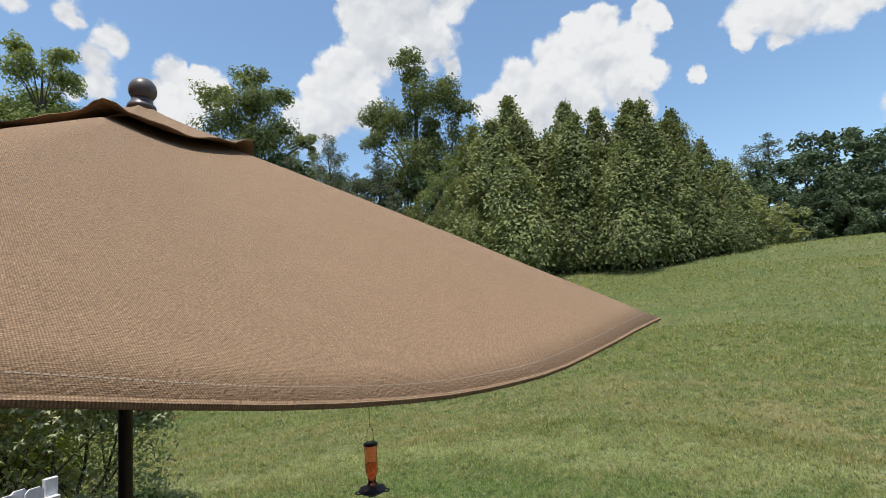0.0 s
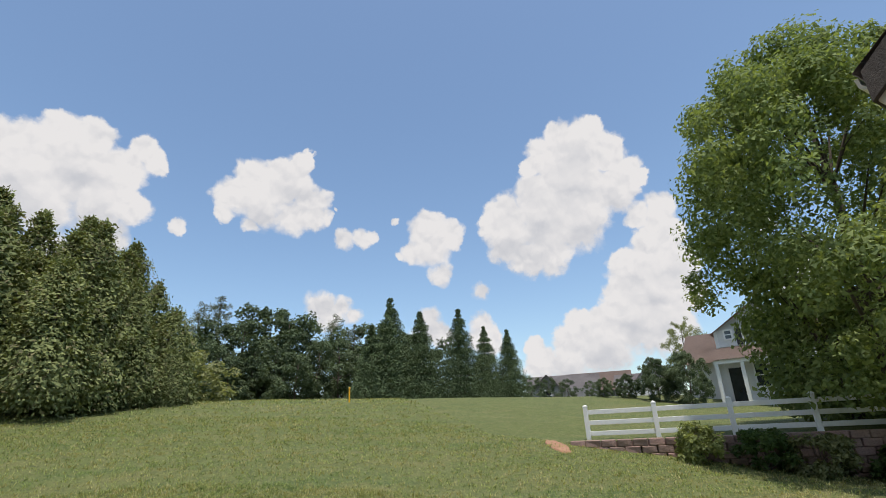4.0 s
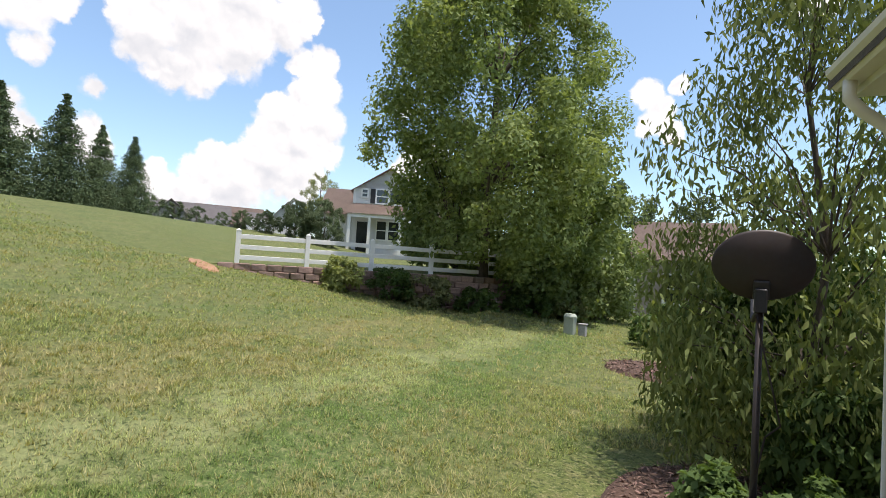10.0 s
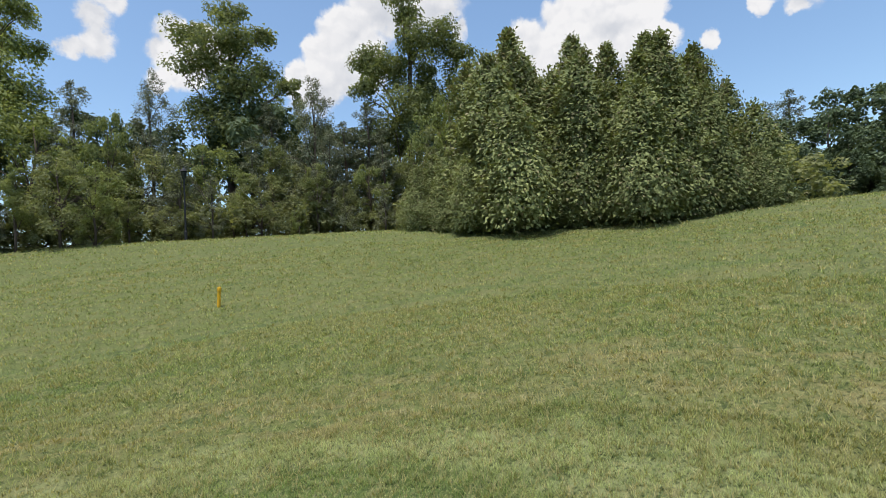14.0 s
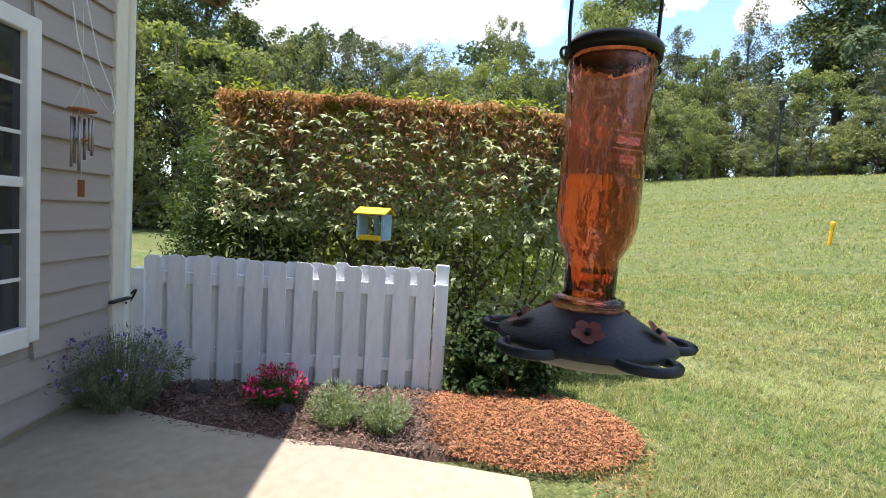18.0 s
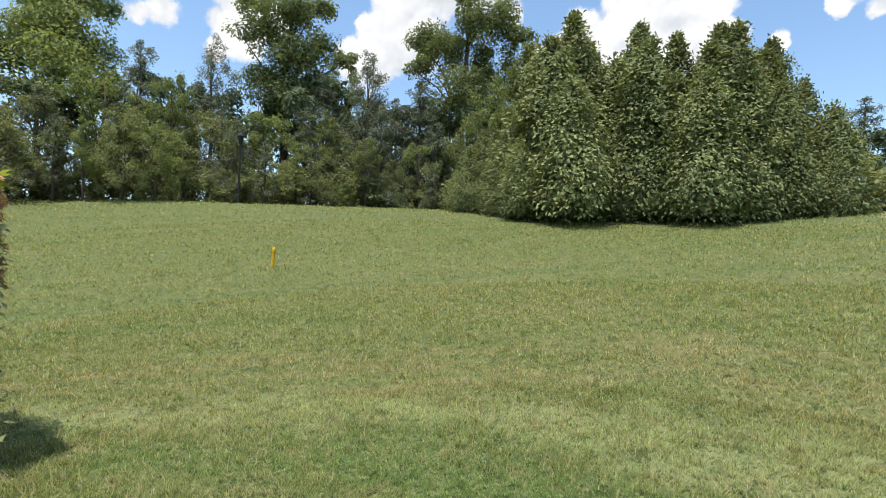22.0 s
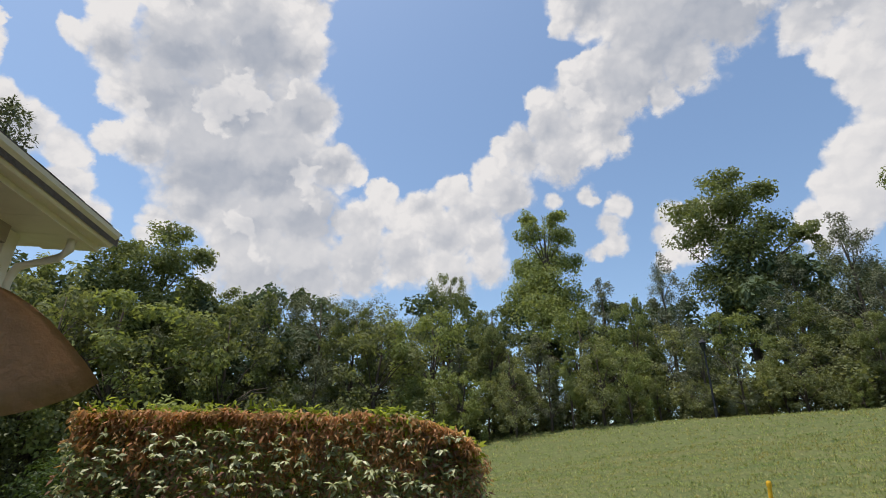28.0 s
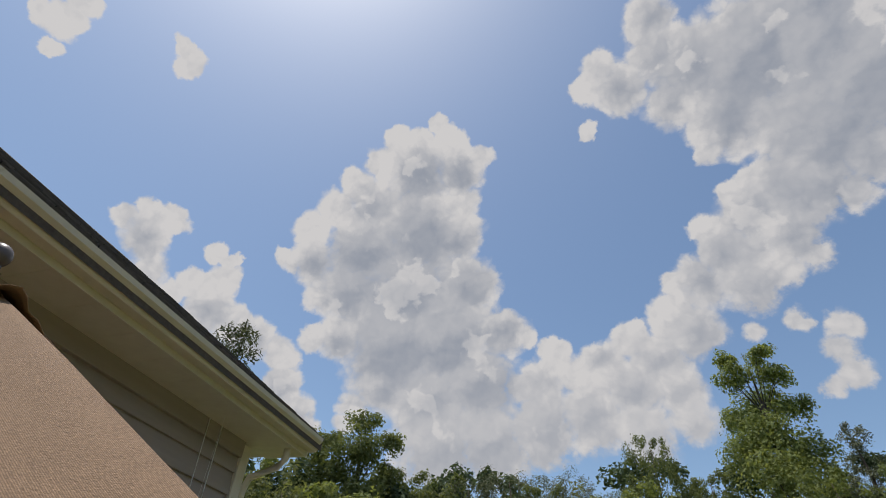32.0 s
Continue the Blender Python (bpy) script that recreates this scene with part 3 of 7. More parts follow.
def leaves(pos, normal, size, rng, aspect=0.5, droop=0.0, point=None, fold=0.12, corners=4):
    """Arrays of pointed leaves: four corners each, or three for those far off. point: the way the tips go, or any way."""
    n = len(pos)
    t = rng.normal(size=(n, 3)) if point is None else point + 0.35 * rng.normal(size=(n, 3))
    nrm = normal + 0.5 * rng.normal(size=(n, 3))
    nrm /= np.linalg.norm(nrm, axis=1, keepdims=True) + 1e-9
    t -= (t * nrm).sum(1, keepdims=True) * nrm
    t[:, 2] -= droop
    t /= np.linalg.norm(t, axis=1, keepdims=True) + 1e-9
    s = np.cross(nrm, t)
    s /= np.linalg.norm(s, axis=1, keepdims=True) + 1e-9
    L = (size * rng.uniform(0.65, 1.3, n))[:, None]
    W = L * aspect * 0.5
    mid = pos + t * L * 0.45
    if corners == 3:
        skew = t * L * rng.uniform(-0.3, 0.3, (n, 1))
        return np.stack([mid + s * W * 1.25 + skew, mid - s * W * 1.25 - skew, pos + t * L], 1).reshape(-1, 3), np.arange(3 * n).reshape(n, 3)
    v = np.stack([pos, mid + s * W + nrm * L * fold, pos + t * L, mid - s * W + nrm * L * fold], 1).reshape(-1, 3)
    return v, np.arange(4 * n).reshape(n, 4)


def clump_leaves(centers, radii, per, size, rng, aspect=0.5, up=0.5, droop=0.0, flat=0.8, corners=4):
    n = len(centers) * per
    c, r = np.repeat(centers, per, 0), np.repeat(radii, per)[:, None]
    d = rng.normal(size=(n, 3))
    d /= np.linalg.norm(d, axis=1, keepdims=True)
    d[:, 2] *= flat
    pos = c + d * r * rng.uniform(0.35, 1.05, (n, 1)) ** 0.6
    nrm = d + np.array([0, 0, up])
    return leaves(pos, nrm, size, rng, aspect, droop, corners=corners)


def merge(*lots):
    vs, fs, k = [], [], 0
    for v, f in lots:
        vs.append(v)
        fs.append(f + k)
        k += len(v)
    return np.concatenate(vs), np.concatenate(fs)


# ---- the lay of the land ----
def soft(v, k):
    return np.logaddexp(0, v * k) / k


def height(x, y):
    s = 0.18 * x - 0.35 - 0.045 * soft(-np.asarray(y, float), 1.0) + 0.17 * soft(np.asarray(y, float) - 6.5, 0.6) + 0.04 * soft(-np.asarray(y, float) - 9, 0.5) * (np.asarray(x) < 7)
    z = soft(s, 5.0)
    return 3.75 - soft(3.75 - z, 3.0)


HUB = Vector((0.3, -0.6))


def spot(yaw, dist):
    x, y = HUB.x - math.sin(radians(yaw)) * dist, HUB.y + math.cos(radians(yaw)) * dist
    return Vector((x, y, float(height(x, y))))


def warp_axis(n, reach):
    u = np.linspace(-1, 1, n)
    return np.sign(u) * (np.abs(u) * 22 + (np.exp(np.abs(u) ** 3 * 4.6) - 1) / (math.exp(4.6) - 1) * (reach - 22))


gx, gy = np.meshgrid(warp_axis(191, 1800), warp_axis(191, 1800))
rough_ground = np.array([[noise.noise((x * 0.35, y * 0.35, 0)) for x, y in zip(a, b)] for a, b in zip(gx, gy)])
flat_near = 1 - np.exp(-((gx + 0.5) ** 2 + (gy - 1.5) ** 2) / 8)
gz = height(gx, gy) + 0.045 * rough_ground * flat_near - 0.02
gi = np.arange(191 * 191).reshape(191, 191)
ground = hang("ground", fast_mesh("ground", np.stack([gx, gy, gz], -1).reshape(-1, 3),
                                  np.stack([gi[:-1, :-1], gi[:-1, 1:], gi[1:, 1:], gi[1:, :-1]], -1).reshape(-1, 4)), M_LAWN)
for p in ground.data.polygons:
    p.use_smooth = True
tagged(ground, "mown green lawn with dry yellowish patches rising to a crest", "lawn", kind="structure")

# ---- the house ----
TURN = 10.5
CORNER = Vector((-2.55, 2.85, 0))
HM = Matrix.Translation(CORNER) @ pose(0, 0, 0, 0, 0, TURN)   # x out to the lawn, y along the wall towards the hedge
EAVE, EAVE_B, EXPOSE = 3.32, 2.74, 0.165
BX, BY = 0.88, -7.75            # the wing's wall face and far corner

house = thing("house", "clay-grey lap-sided house with cream trim and brown shingle roof", "house", HM)


def wall_part(name, lo, hi, mat=M_SIDING, label="", bevel=0.0):
    return part(name, boxed(lo, hi, bevel), mat, house, label)


wall_part("wall", (-0.2, -2.95, 0.0), (-0.03, -0.03, EAVE))
wall_part("wall", (-7, -0.2, 0.0), (-0.2, -0.03, EAVE))
wall_part("wall", (-1.4, -6.28, 0.0), (-1.2, -2.95, EAVE))
wall_part("wall", (-1.2, -3.15, 0.0), (-0.2, -2.95, EAVE))
wall_part("wall", (BX - 0.2, BY + 0.03, 0.0), (BX - 0.03, -6.08, EAVE_B))
wall_part("wall", (-1.2, -6.28, 0.0), (BX - 0.2, -6.08, EAVE_B))
wall_part("wall", (-7, BY + 0.03, 0.0), (BX - 0.2, BY + 0.2, EAVE_B))
wall_part("wall", (-7, BY + 0.2, 0.0), (-6.8, -0.2, EAVE_B))
wall_part("foundation", (-0.19, -2.95, -0.1), (-0.022, -0.022, 0.10), M_CONCRETE, "pale concrete foundation strip")


def board_mesh(length):
    bm = bmesh.new()
    prof = [(-0.03, 0.0), (0.0, 0.0), (0.0, 0.012), (-0.022, EXPOSE + 0.012), (-0.03, EXPOSE + 0.012)]
    ends = [[bm.verts.new((x, y, z)) for x, z in prof] for y in (0, length)]
    for k in range(5):
        bm.faces.new((ends[0][k], ends[0][(k + 1) % 5], ends[1][(k + 1) % 5], ends[1][k]))
    bm.faces.new(ends[0][::-1])
    bm.faces.new(ends[1])
    bmesh.ops.recalc_face_normals(bm, faces=bm.faces)
    me = bpy.data.meshes.new("siding_board")
    bm.to_mesh(me)
    bm.free()
    me.materials.append(M_SIDING)
    return me


def boards(x, y0, y1, z0, z1, openings):
    made = {}
    z = z0
    while z < z1 - 0.02:
        spans = [(y0, y1)]
        for a, b, lo, hi in openings:
            if z + EXPOSE > lo and z < hi:
                spans = [s for p, q in spans for s in ((p, min(q, a)), (max(p, b), q)) if s[1] - s[0] > 0.02]
        for p, q in spans:
            key = round(q - p, 3)
            if key not in made:
                made[key] = board_mesh(q - p)
            ob = new("siding_board", made[key])
            ob.parent = house
            ob.location = (x, p, z)
        z += EXPOSE


# window of the near wall, and of the wing
def window(x, y0, y1, z0, z1, bars):
    w = part("window", boxed((x - 0.05, y0, z0), (x - 0.012, y1, z1)), M_GLASS_DARK, house, "dark double-hung window with white frame")
    t = 0.085
    for lo, hi in (((y0 - t, z0 - t), (y0, z1 + t)), ((y1, z0 - t), (y1 + t, z1 + t)), ((y0, z1), (y1, z1 + t)), ((y0 - 0.02, z0 - t - 0.02), (y1 + 0.02, z0))):
        part("frame", boxed((x - 0.04, lo[0], lo[1]), (x + 0.028, hi[0], hi[1]), 0.006), M_WHITE, w)
    zm = (z0 + z1) / 2
    part("sash_rail", boxed((x - 0.02, y0, zm - 0.025), (x + 0.008, y1, zm + 0.025), 0.004), M_WHITE, w)
    for k in range(1, bars):
        y = y0 + (y1 - y0) * k / bars
        part("glazing_bar", boxed((x - 0.016, y - 0.009, z0), (x - 0.004, y + 0.009, z1)), M_WHITE, w)
    for k in (1, 2, 4, 5):
        z = z0 + (z1 - z0) * k / 6
        part("glazing_bar", boxed((x - 0.0165, y0, z - 0.009), (x - 0.0045, y1, z + 0.009)), M_WHITE, w)


WIN_A = (-1.98, -0.80, 0.62, 2.05)
WIN_B = (-7.0, -6.2, 0.95, 2.15)
window(0.0, *WIN_A[:2], *WIN_A[2:], 3)
window(BX, *WIN_B[:2], *WIN_B[2:], 3)
t = 0.085
boards(0.0, -2.95, -0.10, 0.10, EAVE - 0.12, [(WIN_A[0] - t, WIN_A[1] + t, WIN_A[2] - t - 0.02, WIN_A[3] + t)])
boards(BX, BY + 0.10, -6.08, 0.10, EAVE_B - 0.1, [(WIN_B[0] - t, WIN_B[1] + t, WIN_B[2] - t - 0.02, WIN_B[3] + t)])
part("corner_trim", boxed((-0.10, -0.10, 0.0), (0.012, 0.012, EAVE - 0.02), 0.004), M_TRIM, house, "cream corner board")
part("corner_trim", boxed((BX - 0.10, BY - 0.012, 0.0), (BX + 0.012, BY + 0.10, EAVE_B - 0.02), 0.004), M_TRIM, house, "cream corner board")
part("frieze_board", boxed((-0.02, -2.95, EAVE - 0.13), (0.02, -0.10, EAVE), 0.004), M_SIDING, house)


def eave_run(x0, x1, y0, y1, z, low_rake):
    """Soffit boards, fascia and gutter from y0 to y1; x1 is the outer edge."""
    n = int((y1 - y0) / 0.3)
    soffit = part("soffit", boxed((x0, y0, z), (x1 - 0.02, y1, z + 0.02)), M_TRIM, house, "cream vented soffit")
    for k in range(n):
        ya = y0 + (y1 - y0) * k / n
        part("soffit_panel", boxed((x0, ya + 0.0012, z - 0.005), (x1 - 0.02, y0 + (y1 - y0) * (k + 1) / n - 0.0012, z)), M_TRIM, soffit)
    part("fascia", boxed((x1 - 0.02, y0, z - 0.01), (x1, y1, z + 0.16)), M_TRIM, house, "cream fascia board")
    bm = bmesh.new()
    prof = [(0.0, 0.0), (0.075, 0.0), (0.09, 0.02), (0.095, 0.06), (0.12, 0.085), (0.125, 0.115), (0.115, 0.115), (0.112, 0.09), (0.085, 0.062), (0.008, 0.012), (0.0, 0.115)]
    ends = [[bm.verts.new((x1 + 0.002 + a, y, z + 0.03 + b)) for a, b in prof] for y in (y0, y1)]
    for k in range(len(prof)):
        j = (k + 1) % len(prof)
        bm.faces.new((ends[0][k], ends[0][j], ends[1][j], ends[1][k]))
    bm.faces.new(ends[0][::-1])
    bm.faces.new(ends[1])
    part("gutter", bm, M_TRIM, house, "cream box gutter")


eave_run(-0.02, 0.38, -3.0, 0.30, EAVE, 0.3)
eave_run(-1.22, -0.85, -5.5, -3.0, EAVE, 0.3)
eave_run(BX - 0.02, BX + 0.20, BY - 0.12, -6.30, EAVE_B, 0.12)
part("rake_soffit", boxed((-7, 0.0, EAVE + 0.004), (-0.02, 0.28, EAVE + 0.02)), M_TRIM, house, "cream soffit under the end of the roof")


def roof_slope(x_eave, z_eave, y0, y1, run, pitch, name):
    tp = math.tan(radians(pitch))
    bm = bmesh.new()
    a = [(x_eave, y0, z_eave), (x_eave, y1, z_eave), (x_eave - run, y1, z_eave + run * tp), (x_eave - run, y0, z_eave + run * tp)]
    top = [bm.verts.new(p) for p in a]
    low = [bm.verts.new((p[0], p[1], p[2] - 0.1)) for p in a]
    bm.faces.new(top)
    bm.faces.new(low[::-1])
    for k in range(4):
        bm.faces.new((top[k], low[k], low[(k + 1) % 4], top[(k + 1) % 4]))
    deck = part(name, bm, M_SHINGLE, house, "weathered brown asphalt shingle roof")
    vs, fs = [], []
    rng = np.random.default_rng(4)
    step, ln = 0.14, math.hypot(1, tp)
    n = min(int(run * ln / step), 22)
    for i in range(n):
        y = y0 - rng.uniform(0, 0.3)
        while y < y1:
            w = rng.uniform(0.2, 0.36)
            p, q = max(y, y0), min(y + w - 0.008, y1)
            if q > p:
                s0, s1 = i * step - 0.012, i * step + step + 0.03
                th = rng.uniform(0.010, 0.018)
                k = len(vs)
                for (s, h) in ((s0, th + 0.004), (s1, 0.004), (s0, 0.0)):
                    x, z = x_eave - s / ln - h * tp / ln * -1 * 0 + h * tp / ln, z_eave + s * tp / ln + h / ln
                    vs += [(x, p, z), (x, q, z)]
                fs += [(k, k + 1, k + 3, k + 2), (k + 4, k + 5, k + 1, k)]
            y += w
    shingles = hang("shingle_layer", fast_mesh("shingle_layer", vs, fs), M_SHINGLE, deck)
    shingles["kind"] = "stuff"


roof_slope(0.48, EAVE + 0.15, -3.0, 0.34, 3.6, 37, "roof")
roof_slope(-0.75, EAVE + 0.15, -6.0, -3.0, 2.4, 45, "roof")
roof_slope(BX + 0.30, EAVE_B + 0.15, BY - 0.16, -6.28, 4.2, 40, "roof")
part("roof", boxed((-7, -7.6, 3.6), (-0.6, -0.2, 3.7)), M_SHINGLE, house)

bm = bmesh.new()
end = [bm.verts.new((x, -6.32, z)) for x, z in ((BX + 0.24, EAVE_B - 0.005), (-1.3, EAVE_B - 0.005), (-1.3, EAVE_B + 1.28), (BX + 0.24, EAVE_B + 0.12))]
bmesh.ops.solidify(bm, geom=[bm.faces.new(end)], thickness=0.04)
part("gable_wall", bm, M_SIDING, house, "clay-grey siding closing the end of the roof")


def downspout(x, y, z, wall_x, wall_y):
    bm = bmesh.new()
    tube(bm, [(x, y, z), (x, y, z - 0.10), (x - 0.06, y, z - 0.17), (wall_x + 0.09, wall_y, z - 0.26), (wall_x + 0.055, wall_y, z - 0.36), (wall_x + 0.055, wall_y, 0.12), (wall_x + 0.2, wall_y, 0.05)], 0.031, 10)
    part("downspout", bm, M_TRIM, house, "cream downspout with curved elbow", smooth=True)


downspout(BX + 0.26, BY + 0.02, EAVE_B + 0.04, BX, BY + 0.02)
downspout(0.30, 0.10, EAVE + 0.02, -0.06, 0.06)

# ---- patio and beds ----
def slab(name, pts, z0, z1, mat, bevel=0.012, parent=None):
    bm = bmesh.new()
    lo = [bm.verts.new((x, y, z0)) for x, y in pts]
    hi = [bm.verts.new((x, y, z1)) for x, y in pts]
    bm.faces.new(lo[::-1])
    top = bm.faces.new(hi)
    for k in range(len(pts)):
        bm.faces.new((lo[k], lo[(k + 1) % len(pts)], hi[(k + 1) % len(pts)], hi[k]))
    if bevel:
        bmesh.ops.bevel(bm, geom=list(top.edges), offset=bevel, segments=2, affect="EDGES")
    return part(name, bm, mat, parent)


tagged(slab("patio", [(0.13, 2.38), (-0.67, 2.42), (-1.3, 2.44), (-1.75, 2.47), (-2.15, 2.53), (-2.42, 2.62), (-2.9, 1.2), (-3.4, -2.8), (-1.0, -3.2), (0.55, -2.2), (0.35, 0.4)], -0.15, 0.05, M_CONCRETE),
       "pale tan concrete patio slab", "patio", kind="structure")


def mound(name, cx, cy, rx, ry, top, mat, label, seed, ang=0.0, base=0.0):
    n, m = 14, 40
    vs, fs = [], []
    rng = random.Random(seed)
    for i in range(n + 1):
        for k in range(m):
            a = 2 * math.pi * k / m
            r = i / n * (1 + 0.10 * noise.noise((math.cos(a) * 1.4 + seed, math.sin(a) * 1.4, 0)))
            x0, y0 = rx * r * math.cos(a), ry * r * math.sin(a)
            x, y = cx + x0 * math.cos(ang) - y0 * math.sin(ang), cy + x0 * math.sin(ang) + y0 * math.cos(ang)
            z = float(height(x, y)) + base + top * max(0, 1 - (i / n) ** 2) + 0.022 * noise.noise((x * 7, y * 7, seed)) + (0.02 if i < n else -0.06)
            vs.append((x, y, z))
    for i in range(n):
        for k in range(m):
            fs.append((i * m + k, (i + 1) * m + k, (i + 1) * m + (k + 1) % m, i * m + (k + 1) % m))
    return tagged(hang(name, fast_mesh(name, vs, fs), mat), label, "mulch bed", kind="structure")


def chips(name, cx, cy, rx, ry, top, n, mat, label, seed, size=0.05, ang=0.0, base=0.0, parent=None):
    rng = np.random.default_rng(seed)
    r, a = np.sqrt(rng.uniform(0, 1, n)), rng.uniform(0, 2 * np.pi, n)
    x0, y0 = rx * r * np.cos(a), ry * r * np.sin(a)
    x, y = cx + x0 * math.cos(ang) - y0 * math.sin(ang), cy + x0 * math.sin(ang) + y0 * math.cos(ang)
    z = height(x, y) + base + top * np.maximum(0, 1 - r ** 2) + rng.uniform(0.018, 0.04, n)
    v, f = leaves(np.stack([x, y, z], 1), np.tile([0, 0, 1.0], (n, 1)), size, rng, aspect=0.24, point=rng.normal(size=(n, 3)) * np.array([1, 1, 0.4]), fold=0.1)
    return tagged(hang(name, fast_mesh(name, v, f), mat, parent), label, "mulch", kind="stuff")


mound("bed_by_fence", -1.05, 2.93, 1.62, 0.56, 0.05, M_MULCH, "dark brown shredded mulch bed in front of the fence", 3, 0.08)
mound("bed_by_hedge", 0.08, 3.06, 0.66, 0.56, 0.07, M_MULCH, "heaped mulch bed round the end of the hedge", 5, -0.2)
mound("bed_under_dish", 0.35, -5.45, 0.95, 1.3, 0.04, M_MULCH, "brown mulch bed under the small tree", 7)
mound("bed_along_wall", 9.6, -14.2, 0.55, 4.2, 0.04, M_MULCH, "dark mulch at the foot of the retaining wall", 9, -0.76)
mound("bed_beyond", 1.2, -11.6, 1.5, 1.1, 0.05, M_MULCH, "reddish mulch bed beside the lawn", 11)
mound("bare_soil", 12.05, -9.15, 0.85, 0.26, 0.0, M_SOIL, "bare red clay at the end of the retaining wall", 12, -0.25)
chips("mulch_chips", -1.05, 2.9, 1.55, 0.5, 0.05, 13000, M_CHIP, "brown shredded mulch", 21, 0.034, 0.08)
chips("orange_mulch", 0.06, 2.98, 0.72, 0.56, 0.085, 27000, M_ORANGE, "fresh orange shredded mulch heaped by the hedge", 22, 0.026, -0.2)
chips("orange_mulch", -0.72, 3.10, 0.5, 0.2, 0.03, 2200, M_ORANGE, "fresh orange mulch along the fence foot", 23, 0.026, 0.15)
chips("orange_mulch", 0.62, 2.55, 0.14, 0.5, 0.01, 420, M_ORANGE, "stray orange mulch chips in the grass", 26, 0.026, -0.3)
chips("mulch_chips", 0.35, -5.45, 0.92, 1.25, 0.04, 2600, M_CHIP, "brown shredded mulch", 24, 0.06)
chips("mulch_chips", 1.2, -11.6, 1.45, 1.05, 0.05, 1200, M_CHIP, "reddish shredded mulch", 25, 0.09)


# ---- picket fence ----
FENCE_L, FENCE_R = Vector((-2.56, 3.02, 0.02)), Vector((-0.52, 3.44, 0.02))
run = FENCE_R - FENCE_L
FM = Matrix.Translation(FENCE_L) @ pose(0, 0, 0, 0, 0, math.degrees(math.atan2(run.y, run.x)))
FL = run.length
fence = thing("picket_fence", "short white shadowbox picket fence with dog-eared boards", "fence", FM)


def picket_mesh(w, h, name):
    bm = bmesh.new()
    c = 0.026
    prof = [(-w / 2, 0), (w / 2, 0), (w / 2, h - c), (w / 2 - c, h), (-w / 2 + c, h), (-w / 2, h - c)]
    a = [bm.verts.new((x, -0.008, z)) for x, z in prof]
    b = [bm.verts.new((x, 0.008, z)) for x, z in prof]
    bm.faces.new(a)
    bm.faces.new(b[::-1])
    for k in range(6):
        bm.faces.new((a[k], b[k], b[(k + 1) % 6], a[(k + 1) % 6]))
    bmesh.ops.recalc_face_normals(bm, faces=bm.faces)
    me = bpy.data.meshes.new(name)
    bm.to_mesh(me)
    bm.free()
    me.materials.append(M_PICKET)
    return me


pk = picket_mesh(0.118, 0.90, "picket")
pitch_f = 0.170
rng = random.Random(8)
k = 0
while 0.10 + k * pitch_f < FL - 0.05:
    x = 0.10 + k * pitch_f
    front = new("picket", pk)
    front.parent, front.location = fence, (x, -0.022, rng.uniform(-0.012, 0.006))
    front.rotation_euler = (0, radians(rng.uniform(-0.5, 0.5)), 0)
    if x + pitch_f / 2 < FL - 0.03:
        rear = new("picket", pk)
        rear.parent, rear.location = fence, (x + pitch_f / 2, 0.022, rng.uniform(-0.012, 0.006))
    k += 1
for z in (0.16, 0.70):
    part("rail", boxed((0, -0.0135, z), (FL, 0.0135, z + 0.085), 0.003), M_PICKET, fence)
part("post", boxed((FL - 0.045, -0.048, -0.05), (FL + 0.045, 0.044, 0.80), 0.005), M_PICKET, fence)
part("post", boxed((FL - 0.043, 0.0, 0.0), (FL + 0.05, 0.0442, 0.93), 0.005), M_PICKET, fence)
part("post", boxed((-0.03, -0.048, -0.05), (0.06, 0.044, 0.80), 0.005), M_PICKET, fence)
latch = thing("gate_latch", "black iron gate latch and hose bracket on the corner board", "latch", HM @ pose(0.02, -0.10, 0.62))
part("bar", boxed((0, -0.06, 0.0), (0.03, 0.13, 0.020), 0.004), M_BLACK, latch)
part("hook", tube(bmesh.new(), [(0.015 + 0.028 * math.sin(q), 0.155 + 0.026 * math.cos(q), 0.012 + 0.05 * math.sin(q)) for q in np.linspace(2.6, -2.4, 12)], 0.007, 6), M_BLACK, latch, smooth=True)


# ---- plants ----
def limb_tree(name, label, category, m, trunk_pts, trunk_r, centers, radii, per, size, mat, rng, limbs=18, aspect=0.5, droop=0.0, up=0.5, flat=0.8, bark=M_BARK, corners=4, group=""):
    th = thing(name, label, category, m, group)
    bm = bmesh.new()
    tube(bm, trunk_pts, trunk_r, 8)
    order = rng.permutation(len(centers))[:limbs]
    tp = np.array([tuple(p) for p in trunk_pts])
    for i in order:
        c = centers[i]
        lower = [j for j in range(len(tp)) if tp[j][2] < c[2] - 0.1 * abs(c[2])] or [0]
        j = lower[-1]
        a = tp[j]
        mid = (a + c) / 2 + np.array([0, 0, 0.12 * np.linalg.norm(c - a)])
        r0 = trunk_r[j] * 0.45
        tube(bm, [a, mid, c], [r0, r0 * 0.55, r0 * 0.15], 5, False)
    part("trunk", bm, bark, th, smooth=True)
    v, f = clump_leaves(np.array(centers), np.array(radii), per, size, rng, aspect, up, droop, flat, corners)
    hang("crown", fast_mesh("crown", v, f), mat, th)
    return th


